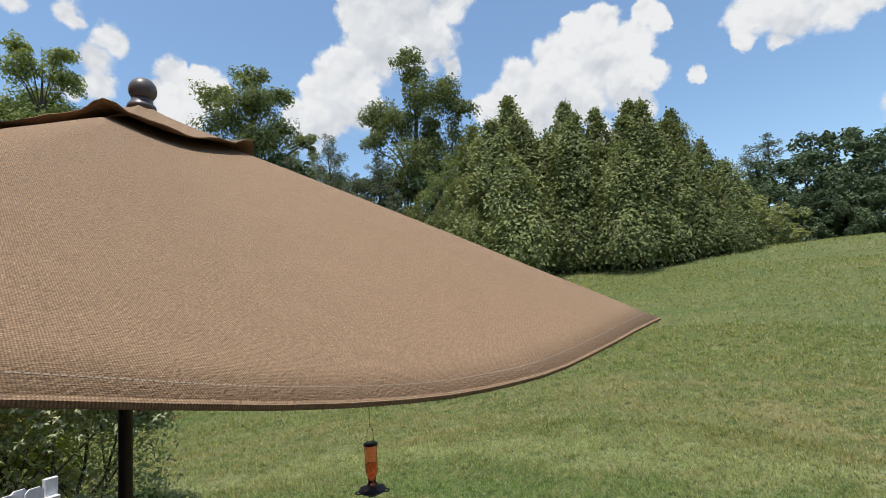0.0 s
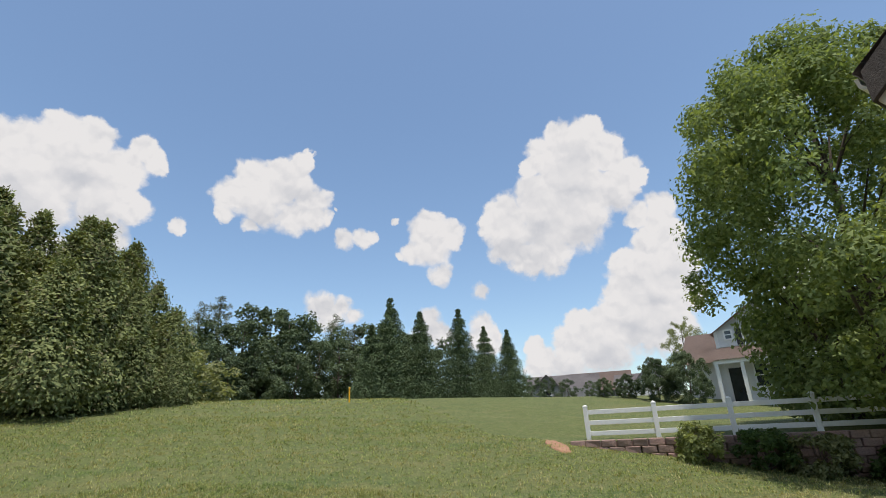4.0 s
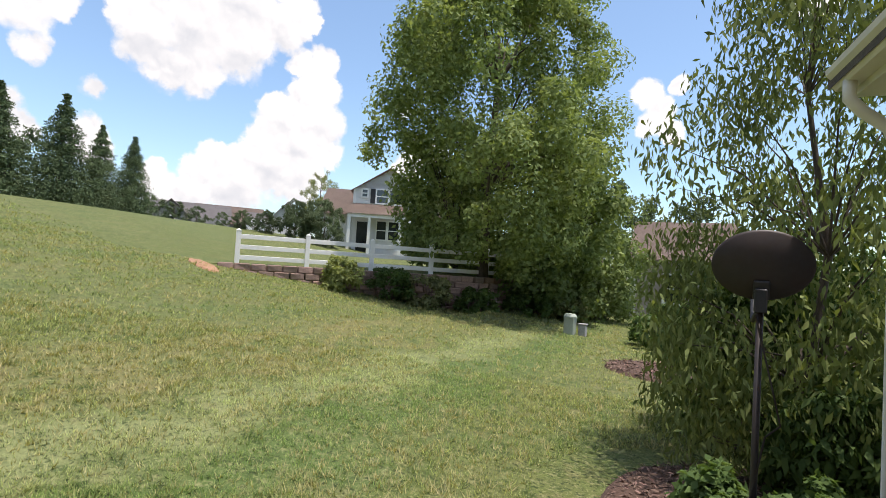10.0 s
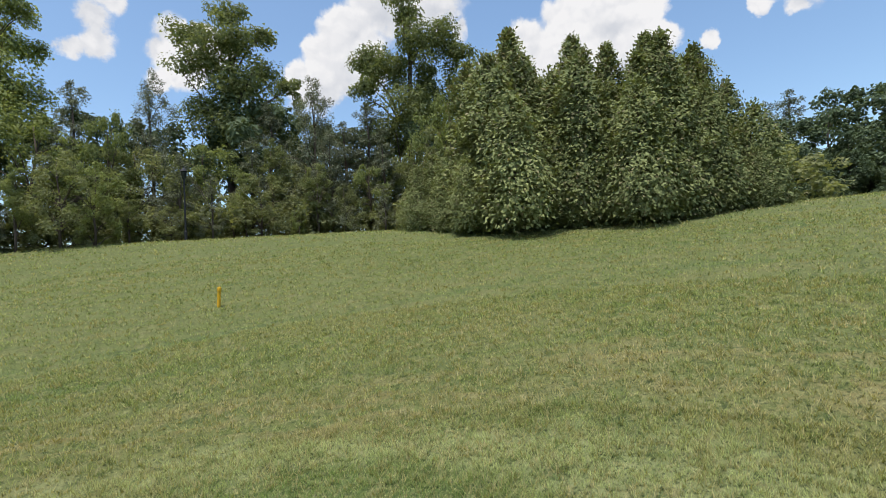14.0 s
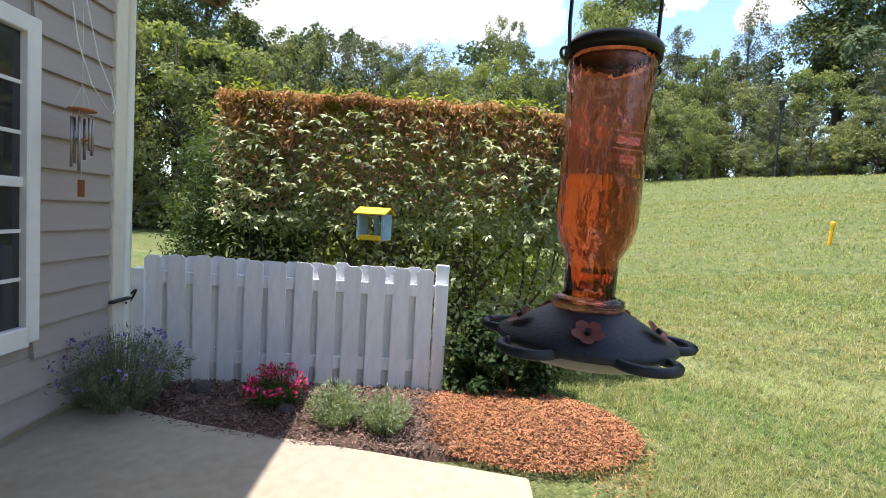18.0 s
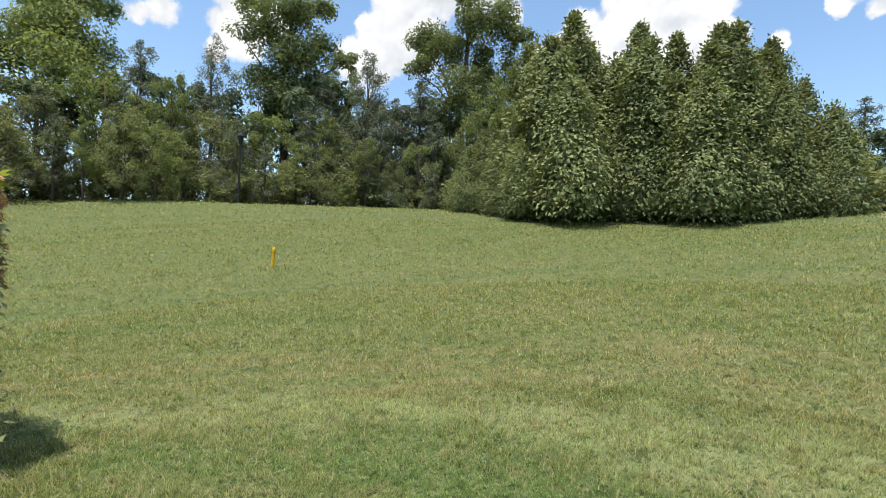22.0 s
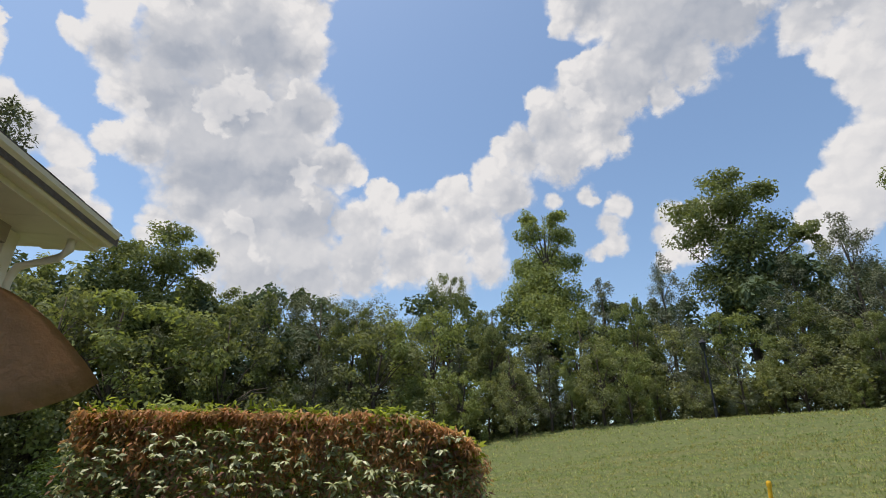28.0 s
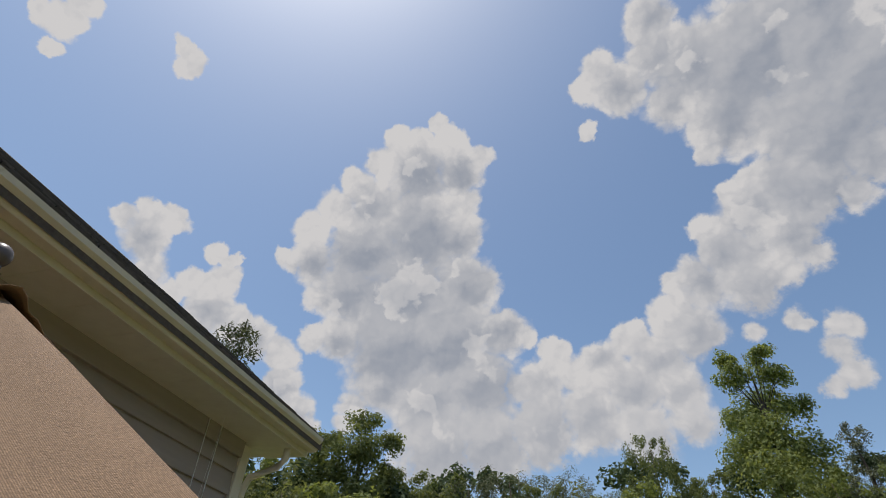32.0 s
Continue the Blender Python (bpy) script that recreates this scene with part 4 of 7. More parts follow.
def broad(seed, h, r, n, per, size, mat, name="tree", label="", lo=0.18, shape="round", droop=0.0, limbs=20, aspect=0.55, lobes=None, up=0.6):
    """A crown of rounded boughs with gaps between them; lobes, where given: side, height and radius of each bough."""
    rng = np.random.default_rng(seed)
    boughs = []
    if lobes:
        boughs = [(x, rng.uniform(-0.8, 0.8) * q, z, q) for x, z, q in lobes]
    count = 0 if lobes else max(18, n // 5)
    for i in range(count):
        u = (i + rng.uniform(0, 0.9)) / count
        z = lo + (1 - lo) * u
        if shape == "round":
            prof = math.sqrt(max(0, 1 - (2 * u - 0.9) ** 2 / 1.25))
        elif shape == "tall":
            prof = (0.78 + 0.22 * math.sin(u * 9 + seed)) * math.sqrt(max(0, 1 - u ** 4)) + 0.1
        elif shape == "vase":
            prof = (0.35 + 0.75 * u) * math.sqrt(max(0, 1 - u ** 4))
        else:
            prof = (1 - u) ** 0.75 + 0.06
        a, q = i * 2.4 + rng.uniform(-0.4, 0.4), math.sqrt(rng.uniform(0.25, 1))
        lump = 1 + 0.2 * math.sin(3 * a + seed + 5 * u)
        small = 0.55 + 0.45 * prof
        boughs.append((r * prof * q * lump * math.cos(a), r * prof * q * lump * math.sin(a), z * h * 0.93, r * rng.uniform(0.30, 0.44) * small))
    area = sum(b[3] ** 2 for b in boughs)
    cs, rs = [], []
    for x, y, z, q in boughs:
        for _ in range(max(9 if lobes else 3, round(n * q * q / area))):
            d = rng.normal(size=3)
            d[2] = d[2] * 0.8 + 0.35
            d *= q * rng.uniform(0.25, 0.95) / np.linalg.norm(d)
            cs.append((x + d[0], y + d[1], z + d[2] * 0.85))
            rs.append(q * rng.uniform(0.34, 0.56))
    pts = [(0, 0, -0.3), (0.02 * r, 0, h * 0.15), (-0.03 * r, 0.04 * r, h * 0.4), (0.05 * r, -0.03 * r, h * 0.68), (0.06 * r, 0.03 * r, h * 0.9)]
    tr = [h * 0.019, h * 0.016, h * 0.012, h * 0.007, h * 0.002]
    return limb_tree(name, label, "tree", None, pts, tr, np.array(cs), np.array(rs), per * 2, size * 0.82, mat, rng, limbs, aspect * 1.15, droop, up, corners=3)


def needle(seed, h, r, whorls, per, size, mat, name="pine_tree", label="", lo=0.12, ragged=0.35, aspect=0.34, up=0.2, power=0.8):
    rng = np.random.default_rng(seed)
    cs, rs = [], []
    for i in range(whorls):
        u = (i + rng.uniform(0, 0.8)) / whorls
        n = max(3, int(9 * (1 - u) + 2))
        reach = r * ((1 - u) ** power + 0.012)
        a0 = rng.uniform(0, 6.28)
        for k in range(n):
            a = a0 + 2 * math.pi * k / n + rng.normal() * 0.2
            q = reach * (1 - ragged * rng.uniform())
            for s in (0.95, 0.62, 0.3) if u < 0.9 else (0.4,):
                cs.append((q * s * math.cos(a), q * s * math.sin(a), h * (lo + (1 - lo) * u) + (0.0 if s < 0.9 else -0.05 * r)))
                rs.append(max(0.018 * r, 0.36 * reach * (1.0 if s > 0.9 else 0.9)))
    pts = [(0, 0, -0.3), (0, 0, h * 0.5), (0, 0, h * 0.99)]
    return limb_tree(name, label, "tree", None, pts, [h * 0.016, h * 0.01, h * 0.002], np.array(cs), np.array(rs), per * 2, size * 0.8, mat, rng, 30, aspect, 0.0, up, 0.55, corners=3)


def place(proto, yaw, dist, el=None, h=None, spin=0.0, wide=1.0, base_h=10.0, sink=0.0):
    p = spot(yaw, dist)
    if h is None:
        h = 1.75 + dist * math.tan(radians(el)) - p.z
    s = h / base_h
    return copy_thing(proto, Matrix.Translation(p - Vector((0, 0, sink))) @ pose(0, 0, 0, 0, 0, spin) @ Matrix.Diagonal((s * wide, s * wide, s, 1)))


# ---- woods, seen across the lawn ----
LB = {"oak": "broad green deciduous tree at the edge of the woods", "tall": "tall irregular deciduous tree above the woods",
      "pine": "dark green pine at the edge of the woods", "low": "leafy green understory tree at the lawn's edge",
      "cedar": "dense bushy green cedar with thin pointed tips", "fir": "dark conical fir in a row on the crest"}
oak_a = broad(1, 10, 3.1, 165, 56, 0.19, L_DEC, label=LB["oak"], shape="round", lo=0.25)
oak_b = broad(2, 10, 2.6, 150, 56, 0.19, L_DEC, label=LB["oak"], shape="vase", lo=0.3)
low_a = broad(4, 10, 4.3, 120, 32, 0.34, L_UNDER, label=LB["low"], shape="round", lo=0.02, limbs=26)
low_b = broad(5, 10, 3.7, 120, 32, 0.34, L_LIGHT, label=LB["low"], shape="round", lo=0.02, limbs=26)
pine_a = broad(7, 10, 2.9, 190, 44, 0.27, L_PINE, "pine_tree", LB["pine"], shape="cone", lo=0.08, aspect=0.22, up=1.2)
pine_b = broad(8, 10, 2.2, 150, 44, 0.27, L_PINE, "pine_tree", LB["pine"], shape="cone", lo=0.1, aspect=0.22, up=1.2)
pine_c = broad(17, 10, 3.4, 200, 48, 0.25, L_PINE, "pine_tree", "broad fluffy grey-green pine at the edge of the woods", shape="round", lo=0.06, aspect=0.22, up=1.2)
# the tallest have boughs of their own
tall_a = broad(3, 10, 2.2, 230, 56, 0.17, L_DEC, label="tall tree with tiered rounded boughs and gaps above the woods", lobes=(
    (-0.1, 9.3, 0.65), (0.0, 8.4, 0.75), (-1.3, 7.2, 0.95), (1.4, 7.8, 0.85), (0.4, 7.3, 1.1), (1.9, 7.0, 0.75), (-0.7, 6.4, 0.95), (-1.6, 5.7, 0.7), (0.6, 5.9, 1.0), (0.0, 4.8, 1.2), (1.0, 4.2, 1.1), (-0.9, 4.0, 1.1)))
tall_b = broad(6, 10, 2.0, 230, 56, 0.17, L_LIGHT, label="tall narrow tree with two tops above the woods", lobes=(
    (-0.7, 9.3, 0.5), (0.8, 9.3, 0.55), (-0.6, 8.4, 0.75), (0.8, 8.3, 0.75), (0.1, 7.4, 1.1), (-0.9, 6.9, 0.7), (1.2, 7.0, 0.7), (-0.2, 6.0, 1.3), (0.9, 5.4, 1.0), (-1.2, 5.2, 0.9), (0.0, 4.3, 1.4)))
tall_c = broad(11, 10, 2.4, 230, 56, 0.18, L_DEC, label="tall broad-headed tree with ragged side boughs above the woods", lobes=(
    (0.1, 9.3, 0.75), (-1.3, 8.4, 0.85), (1.3, 8.7, 0.75), (0.0, 7.9, 1.2), (-1.0, 7.2, 1.0), (1.5, 7.3, 0.9), (2.3, 6.6, 0.5), (0.3, 6.4, 1.3), (1.2, 5.6, 1.1), (-0.8, 5.6, 1.1), (0.0, 4.6, 1.3)))
far_a = broad(14, 10, 4.3, 70, 46, 0.48, L_WOODS, label="distant leafy tree behind the crest", shape="round", lo=0.02, limbs=10)
far_b = broad(15, 10, 3.6, 70, 46, 0.44, L_WOODS, label="distant leafy tree behind the crest", shape="round", lo=0.08, limbs=10)
brush = broad(16, 10, 6.5, 60, 20, 1.0, L_UNDER, "undergrowth", "low leafy undergrowth at the foot of the woods", shape="round", lo=0.0, limbs=8)
evergreen = broad(21, 10, 4.6, 170, 60, 0.42, L_WOODS, "evergreen_tree", "dense dark rounded evergreen beside the neighbouring house", lo=0.0, limbs=8)
fir_a = needle(9, 10, 2.9, 22, 34, 0.34, L_FIR, "fir_tree", LB["fir"], lo=0.02, ragged=0.18, power=0.88)
fir_b = needle(10, 10, 2.7, 22, 34, 0.34, L_FIR, "fir_tree", LB["fir"], lo=0.02, ragged=0.25, power=0.85)


def cedar(seed, leaders):
    """Several pointed leaders side by side, clothed to the ground in short feathery sprays. leaders: side, depth, height, radius."""
    rng = np.random.default_rng(seed)
    pos, out = [], []
    for x, y, tip, r in leaders:
        n = int(1500 * r * tip / 8)
        u = rng.uniform(0, 1, n) ** 1.35
        a = rng.uniform(0, 6.28, n)
        lump = np.array([noise.noise((math.cos(p) * 1.6 + x, math.sin(p) * 1.6 + y, q * tip * 0.75 + seed)) for p, q in zip(a, u)])
        rad = r * np.minimum(1.0, 0.72 + 1.6 * u) * ((1 - u) ** 0.74 * 0.86 + 0.10 * (u < 0.88)) * (1 + 0.8 * lump) * rng.choice((1.0, 1.0, 1.0, 1.16), n)
        rad *= rng.uniform(0.72, 1.04, n)
        d = np.stack([np.cos(a), np.sin(a), 0.15 + 0.5 * u], 1)
        pos.append(np.stack([x + rad * d[:, 0], y + rad * d[:, 1], 0.1 + u * (tip - 0.1) + 0.25 * lump], 1))
        out.append(d)
    pos, out = np.repeat(np.concatenate(pos), 4, 0), np.repeat(np.concatenate(out), 4, 0)
    high = np.clip(pos[:, 2:] / 10, 0, 1)
    pos = pos + rng.normal(size=pos.shape) * np.array([0.22, 0.22, 0.28]) * (1.1 - 0.6 * high)
    th = thing("cedar_tree", LB["cedar"], "tree")
    bm = bmesh.new()
    for x, y, tip, r in leaders:
        tube(bm, [(x * 0.3, y * 0.3, -0.3), (x * 0.8, y * 0.8, tip * 0.4), (x, y, tip * 0.96)], [0.14, 0.09, 0.008], 6)
    part("trunk", bm, M_BARK, th)
    brown = rng.uniform(0, 1, len(pos)) < 0.08 + 0.12 * (pos[:, 2] > 7.4)
    for pick, mat, label in ((~brown, L_CEDAR, ""), (brown, L_TIP, "thin brownish sprays")):
        way_out = out[pick] + np.stack([0 * high[pick, 0], 0 * high[pick, 0], 1.6 * high[pick, 0] - 0.75], 1)
        v, f = leaves(pos[pick], out[pick] + np.array([0, 0, 0.25]), 0.29, rng, 0.38, point=way_out, corners=3)
        hang("crown", fast_mesh("crown", v, f), mat, th, label)
    return th


cedar_a = cedar(31, [(0, 0, 10.0, 2.1), (1.5, 0.6, 9.3, 1.8), (-1.9, 0.3, 8.1, 1.9), (0.4, -1.9, 7.4, 1.9), (-0.6, 1.9, 8.6, 1.8), (3.1, -0.7, 6.4, 1.7), (-3.1, -1.1, 5.4, 1.6), (0.9, -0.4, 8.8, 1.4)])
cedar_b = cedar(32, [(0.2, 0, 10.0, 2.0), (-1.3, -0.5, 9.2, 1.8), (1.9, 1.0, 7.7, 1.9), (0.3, -2.0, 6.8, 1.9), (-0.4, 2.0, 7.9, 1.8), (2.9, -0.9, 5.6, 1.7), (-3.2, 0.8, 6.2, 1.6), (-0.4, 0.6, 8.9, 1.4)])
PROTOS = [evergreen, pine_c, brush, far_a, far_b, oak_a, oak_b, tall_a, tall_b, tall_c, low_a, low_b, pine_a, pine_b, fir_a, fir_b, cedar_a, cedar_b]

# the tall ones that stand out against the sky
for proto, yaw, dist, el, wide, spin in (
        (pine_b, 50.4, 22, 31.0, 0.8, 40), (oak_b, 41.5, 32, 18.5, 1.1, 80), (tall_c, 34.8, 30, 22.6, 0.95, 35), (oak_b, 29.5, 33, 17.5, 1.1, 10), (low_b, 24.2, 30, 17.5, 0.7, 60),
        (pine_c, 22.5, 30, 17.6, 0.9, 90), (pine_c, 17.8, 29, 18.2, 0.85, 140), (pine_c, 13.0, 30, 17.8, 0.9, 200), (pine_c, 9.6, 30, 16.4, 0.8, 310), (oak_a, 3.4, 31, 20.8, 0.62, 50), (tall_b, -7.8, 31, 27.2, 0.95, -8),
        (pine_b, -13.8, 29, 19.6, 0.9, 70), (low_b, -16.6, 28, 17.0, 0.6, 110), (pine_a, -20.2, 30, 21.0, 0.7, 150), (tall_c, -27.4, 33, 27.6, 1.0, -27), (pine_a, -31.5, 31, 19.0, 0.8, 20),
        (pine_a, -36.2, 29, 21.6, 0.85, 75), (oak_b, -33.0, 36, 20, 0.9, 190), (tall_a, -47.0, 33, 30.2, 1.0, -47), (oak_b, -51.5, 34, 23.0, 0.8, 260), (pine_b, -42.0, 30, 19.5, 1.1, 15), (pine_b, -39.5, 30, 17.5, 1.1, 95)):
    place(proto, yaw, dist, el, spin=spin, wide=wide)
# the leafy edge below them
rng = random.Random(5)
for k, yaw in enumerate(np.arange(58, -52, -3.1)):
    place((low_a, pine_a, low_b, pine_b, oak_b)[k % 5], yaw + rng.uniform(-0.8, 0.8), 27 + rng.uniform(-1.2, 1.5), 14.2 + rng.uniform(-3.0, 2.6), spin=rng.uniform(0, 360), wide=rng.uniform(0.8, 1.1))
for k, yaw in enumerate(np.arange(60, -54, -5.6)):
    place((far_a, far_b)[k % 2], yaw + rng.uniform(-1, 1), 33 + rng.uniform(-1, 3), 16.4 + rng.uniform(-2.0, 2.6), spin=rng.uniform(0, 360), wide=rng.uniform(0.9, 1.2))
for k, yaw in enumerate(np.arange(56, -50, -3.0)):
    place((low_b, oak_b, low_a, pine_b, tall_b, low_a)[k % 6], yaw + rng.uniform(-1.0, 1.0), 25.2 + rng.uniform(-0.5, 0.9), h=rng.uniform(1.3, 4.4), spin=rng.uniform(0, 360), wide=rng.uniform(0.75, 1.15))
for k, yaw in enumerate(np.arange(59, -53, -2.7)):
    place(brush, yaw + rng.uniform(-0.5, 0.5), 26.6 + rng.uniform(-0.4, 0.6), h=rng.uniform(1.3, 2.3), spin=rng.uniform(0, 360), wide=rng.uniform(0.9, 1.2), sink=0.15)
for k, yaw in enumerate(np.arange(-50, -84, -2.6)):
    place(brush, yaw, 23.6 + (k * 3) % 2, h=2.4, spin=k * 70, wide=1.2, sink=0.2)
# woods far behind the crest
for k, (yaw, el) in enumerate(((-81, 13.2), (-83.5, 14.2), (-85.4, 15.4), (-88, 13.0), (-90, 14.6), (-92.5, 13.6), (-95, 12.6), (-97.6, 13.2), (-100, 12.4), (-102, 12.6), (-105, 11.5), (-108, 10.5))):
    place((far_a, pine_a, pine_b, far_b, far_b, far_a)[k % 6], yaw, 52 + (k * 7) % 5, el, spin=k * 61, wide=1.0)
for k, yaw in enumerate(np.arange(-80, -106, -2.3)):
    place((far_a, far_b)[k % 2], yaw, 47 + (k * 5) % 3, 8.8 + (k * 3) % 2.2, spin=k * 47, wide=1.0)
for k, yaw in enumerate((-119.6, -121.6, -123.6, -126, -129)):
    place((far_a, far_b)[k % 2], yaw, 50, 5.4 - 0.3 * k, spin=k * 47, wide=1.0)
# cedars on the lawn, and the row of firs
for proto, yaw, dist, el, wide, spin in ((low_b, -51.5, 21.5, 20.0, 0.62, 20), (cedar_a, -58.8, 20.5, 24.6, 1.1, 10), (cedar_b, -66.2, 21, 23.2, 1.1, 100), (cedar_a, -73.2, 20.5, 22.0, 1.1, 200),
                                         (cedar_b, -77.4, 21.5, 20.2, 1.0, 290), (cedar_b, -54.0, 19.6, 15.0, 1.2, 40), (cedar_a, -62.4, 19.8, 14.0, 1.3, 150), (cedar_b, -79.8, 21, 12.5, 1.1, 80), (cedar_a, -49.2, 21, 13.5, 1.2, 250)):
    place(proto, yaw, dist, el, spin=spin, wide=wide)
for proto, yaw, el, wide in ((fir_a, -104.4, 14.9, 1.1), (fir_b, -107.9, 13.3, 1.15), (fir_a, -112.4, 13.3, 1.05), (fir_b, -115.3, 11.2, 1.05), (fir_a, -117.9, 10.6, 1.05), (fir_b, -102.2, 12.0, 1.15)):
    ob = place(proto, yaw, 42, el, spin=yaw * 13 % 360, wide=wide)

# trees by the neighbouring houses
for proto, yaw, dist, el, wide in ((oak_a, -135.7, 60, 9.9, 0.9), (far_b, -135.6, 60, 7.0, 1.0), (evergreen, -128.2, 34, 4.7, 1.1), (evergreen, -130.6, 34, 4.9, 1.1), (evergreen, -133.6, 33, 6.3, 0.9), (evergreen, -136.6, 33, 6.6, 0.9),
                                   (pine_b, -122.6, 60, 4.6, 0.8), (low_b, -129.5, 38, 3.0, 0.7), (far_b, -150, 60, 9.5, 1.2), (far_b, -158, 55, 9, 1.2), (far_a, -163, 40, 8, 0.9), (far_a, -170, 42, 9, 0.9), (far_b, -176, 36, 9, 0.9), (far_b, -166, 50, 12, 1.0), (low_a, -157, 30, 4.5, 0.8), (low_a, -152, 32, 4.5, 0.8)):
    place(proto, yaw, dist, el, spin=yaw * 31 % 360, wide=wide)

# ---- the big tree by the retaining wall ----
rng = np.random.default_rng(77)
cs, rs = [], []
while len(cs) < 380:
    u = rng.uniform(0, 1)
    prof = math.sin((0.06 + 0.88 * u ** 0.85) * math.pi) ** 0.62
    a, q = rng.uniform(0, 6.28), math.sqrt(rng.uniform(0.15, 1))
    lump = 1 + 0.14 * math.sin(3 * a + 4 * u)
    if u < 0.36 and 0.906 * math.cos(a) * q * prof + 0.42 * math.sin(a) * q * prof > 0.42:
        continue
    cs.append((4.3 * prof * q * math.cos(a) * lump, 4.3 * prof * q * math.sin(a) * lump, 1.4 + 10.6 * u))
    rs.append(rng.uniform(0.42, 0.85))
big = spot(-155, 17.5)
limb_tree("shade_tree", "large multi-stemmed shade tree with dense small green leaves", "tree", Matrix.Translation((big.x, big.y, 0.45)),
          [(0, 0, -0.4), (0.1, 0.05, 1.5), (0.15, -0.1, 4), (-0.1, 0.1, 7.5), (0.1, 0, 11)], [0.24, 0.2, 0.16, 0.1, 0.03], np.array(cs), np.array(rs), 230, 0.165, L_BIG, rng, 34, 0.66, 0.35, 0.5, 0.85, corners=3)
for dx, dy, lean in ((1.3, -0.6, 0.2), (-1.4, -1.5, -0.15), (2.6, -1.9, 0.1)):
    rng = np.random.default_rng(int(90 + dx * 3))
    cs = np.array([(1.7 * math.cos(a) * q + lean * 4, 1.7 * math.sin(a) * q, 1.6 + 4.2 * u) for a, q, u in zip(rng.uniform(0, 6.28, 50), np.sqrt(rng.uniform(0.1, 1, 50)), rng.uniform(0, 1, 50))])
    limb_tree("shade_tree", "smaller dark shade tree beside the large one", "tree", Matrix.Translation((big.x + dx, big.y + dy, 0.4)),
              [(0, 0, -0.3), (lean, 0.05, 1.6), (lean * 4, 0, 5)], [0.14, 0.11, 0.03], cs, np.full(50, 0.7), 100, 0.2, L_BIG, rng, 20, 0.6, 0.2)

for yaw, dist, w, hh in ((-160.5, 18.5, 1.5, 2.6), (-164.0, 19.5, 1.6, 3.2), (-167.2, 20.5, 1.5, 3.0), (-157.5, 19.0, 1.3, 2.2), (-162.5, 22.0, 2.0, 4.6), (-166.5, 24.0, 2.0, 5.2)):
    p = spot(yaw, dist)
    rng = np.random.default_rng(int(dist * 10))
    cs = np.array([(w * math.cos(a) * q, w * math.sin(a) * q, 0.25 + hh * u) for a, q, u in zip(rng.uniform(0, 6.28, 60), np.sqrt(rng.uniform(0.1, 1, 60)), rng.uniform(0, 0.9, 60))])
    limb_tree("shrub", "tall dark shrub in the shade of the large tree", "shrub", Matrix.Translation(p), [(0, 0, -0.3), (0.05, 0.05, hh * 0.4), (0, 0, hh * 0.8)], [0.06, 0.05, 0.02], cs, np.full(60, 0.55), 90, 0.2, L_BIG, rng, 16, 0.6, 0.2, corners=3)

# ---- the small tree beside the house ----
rng = np.random.default_rng(41)
cs, rs = [], []
for a in rng.uniform(0, 6.28, 46):
    q = rng.uniform(0.5, 1.25)
    cs.append((q * math.cos(a), q * math.sin(a), rng.uniform(0.35, 1.3)))
    rs.append(rng.uniform(0.28, 0.4))
while len(cs) < 215:
    u = rng.uniform(0, 1)
    a, q = rng.uniform(0, 6.28), math.sqrt(rng.uniform(0.1, 1))
    prof = (0.75 + 0.35 * math.sin(u * 3.0)) * (1 - 0.55 * u ** 2)
    cs.append((1.42 * prof * q * math.cos(a), 1.7 * prof * q * math.sin(a), 0.3 + 4.8 * u ** 0.95))
    rs.append(rng.uniform(0.28, 0.48))
for _ in range(11):
    cs.append((rng.uniform(0.9, 1.3), rng.uniform(-0.5, 0.5), rng.uniform(0.9, 2.2)))
    rs.append(rng.uniform(0.22, 0.34))
limb_tree("small_tree", "small tree with long drooping yellow-green leaves beside the house", "tree", Matrix.Translation((-0.16, -6.9, 0.0)),
          [(0, 0, -0.2), (0.05, 0.02, 0.8), (-0.08, 0.05, 2.0), (0.1, -0.05, 3.5), (0.05, 0, 4.9)], [0.05, 0.042, 0.032, 0.02, 0.006], np.array(cs), np.array(rs), 105, 0.100, L_NEAR, rng, 70, 0.30, 1.8, 0.3, 1.0)


def shrub(name, label, x, y, rx, ry, h, per, size, mat, seed, n=40, droop=0.0, aspect=0.5, z=None, category="shrub", group=""):
    rng = np.random.default_rng(seed)
    cs = []
    for _ in range(n):
        a, q, u = rng.uniform(0, 6.28), math.sqrt(rng.uniform(0.2, 1)), rng.uniform(0.08, 0.9)
        w = math.sqrt(max(0.1, 1 - (u - 0.35) ** 2 * 1.8))
        cs.append((rx * q * w * math.cos(a), ry * q * w * math.sin(a), h * u))
    zz = float(height(x, y)) if z is None else z
    return limb_tree(name, label, category, Matrix.Translation((x, y, zz)), [(0, 0, -0.05), (0, 0, h * 0.3), (0.02, 0, h * 0.6)], [0.02, 0.015, 0.005], np.array(cs), np.full(n, h * 0.16), per, size, mat, rng, 24, aspect, droop, 0.8, group=group)


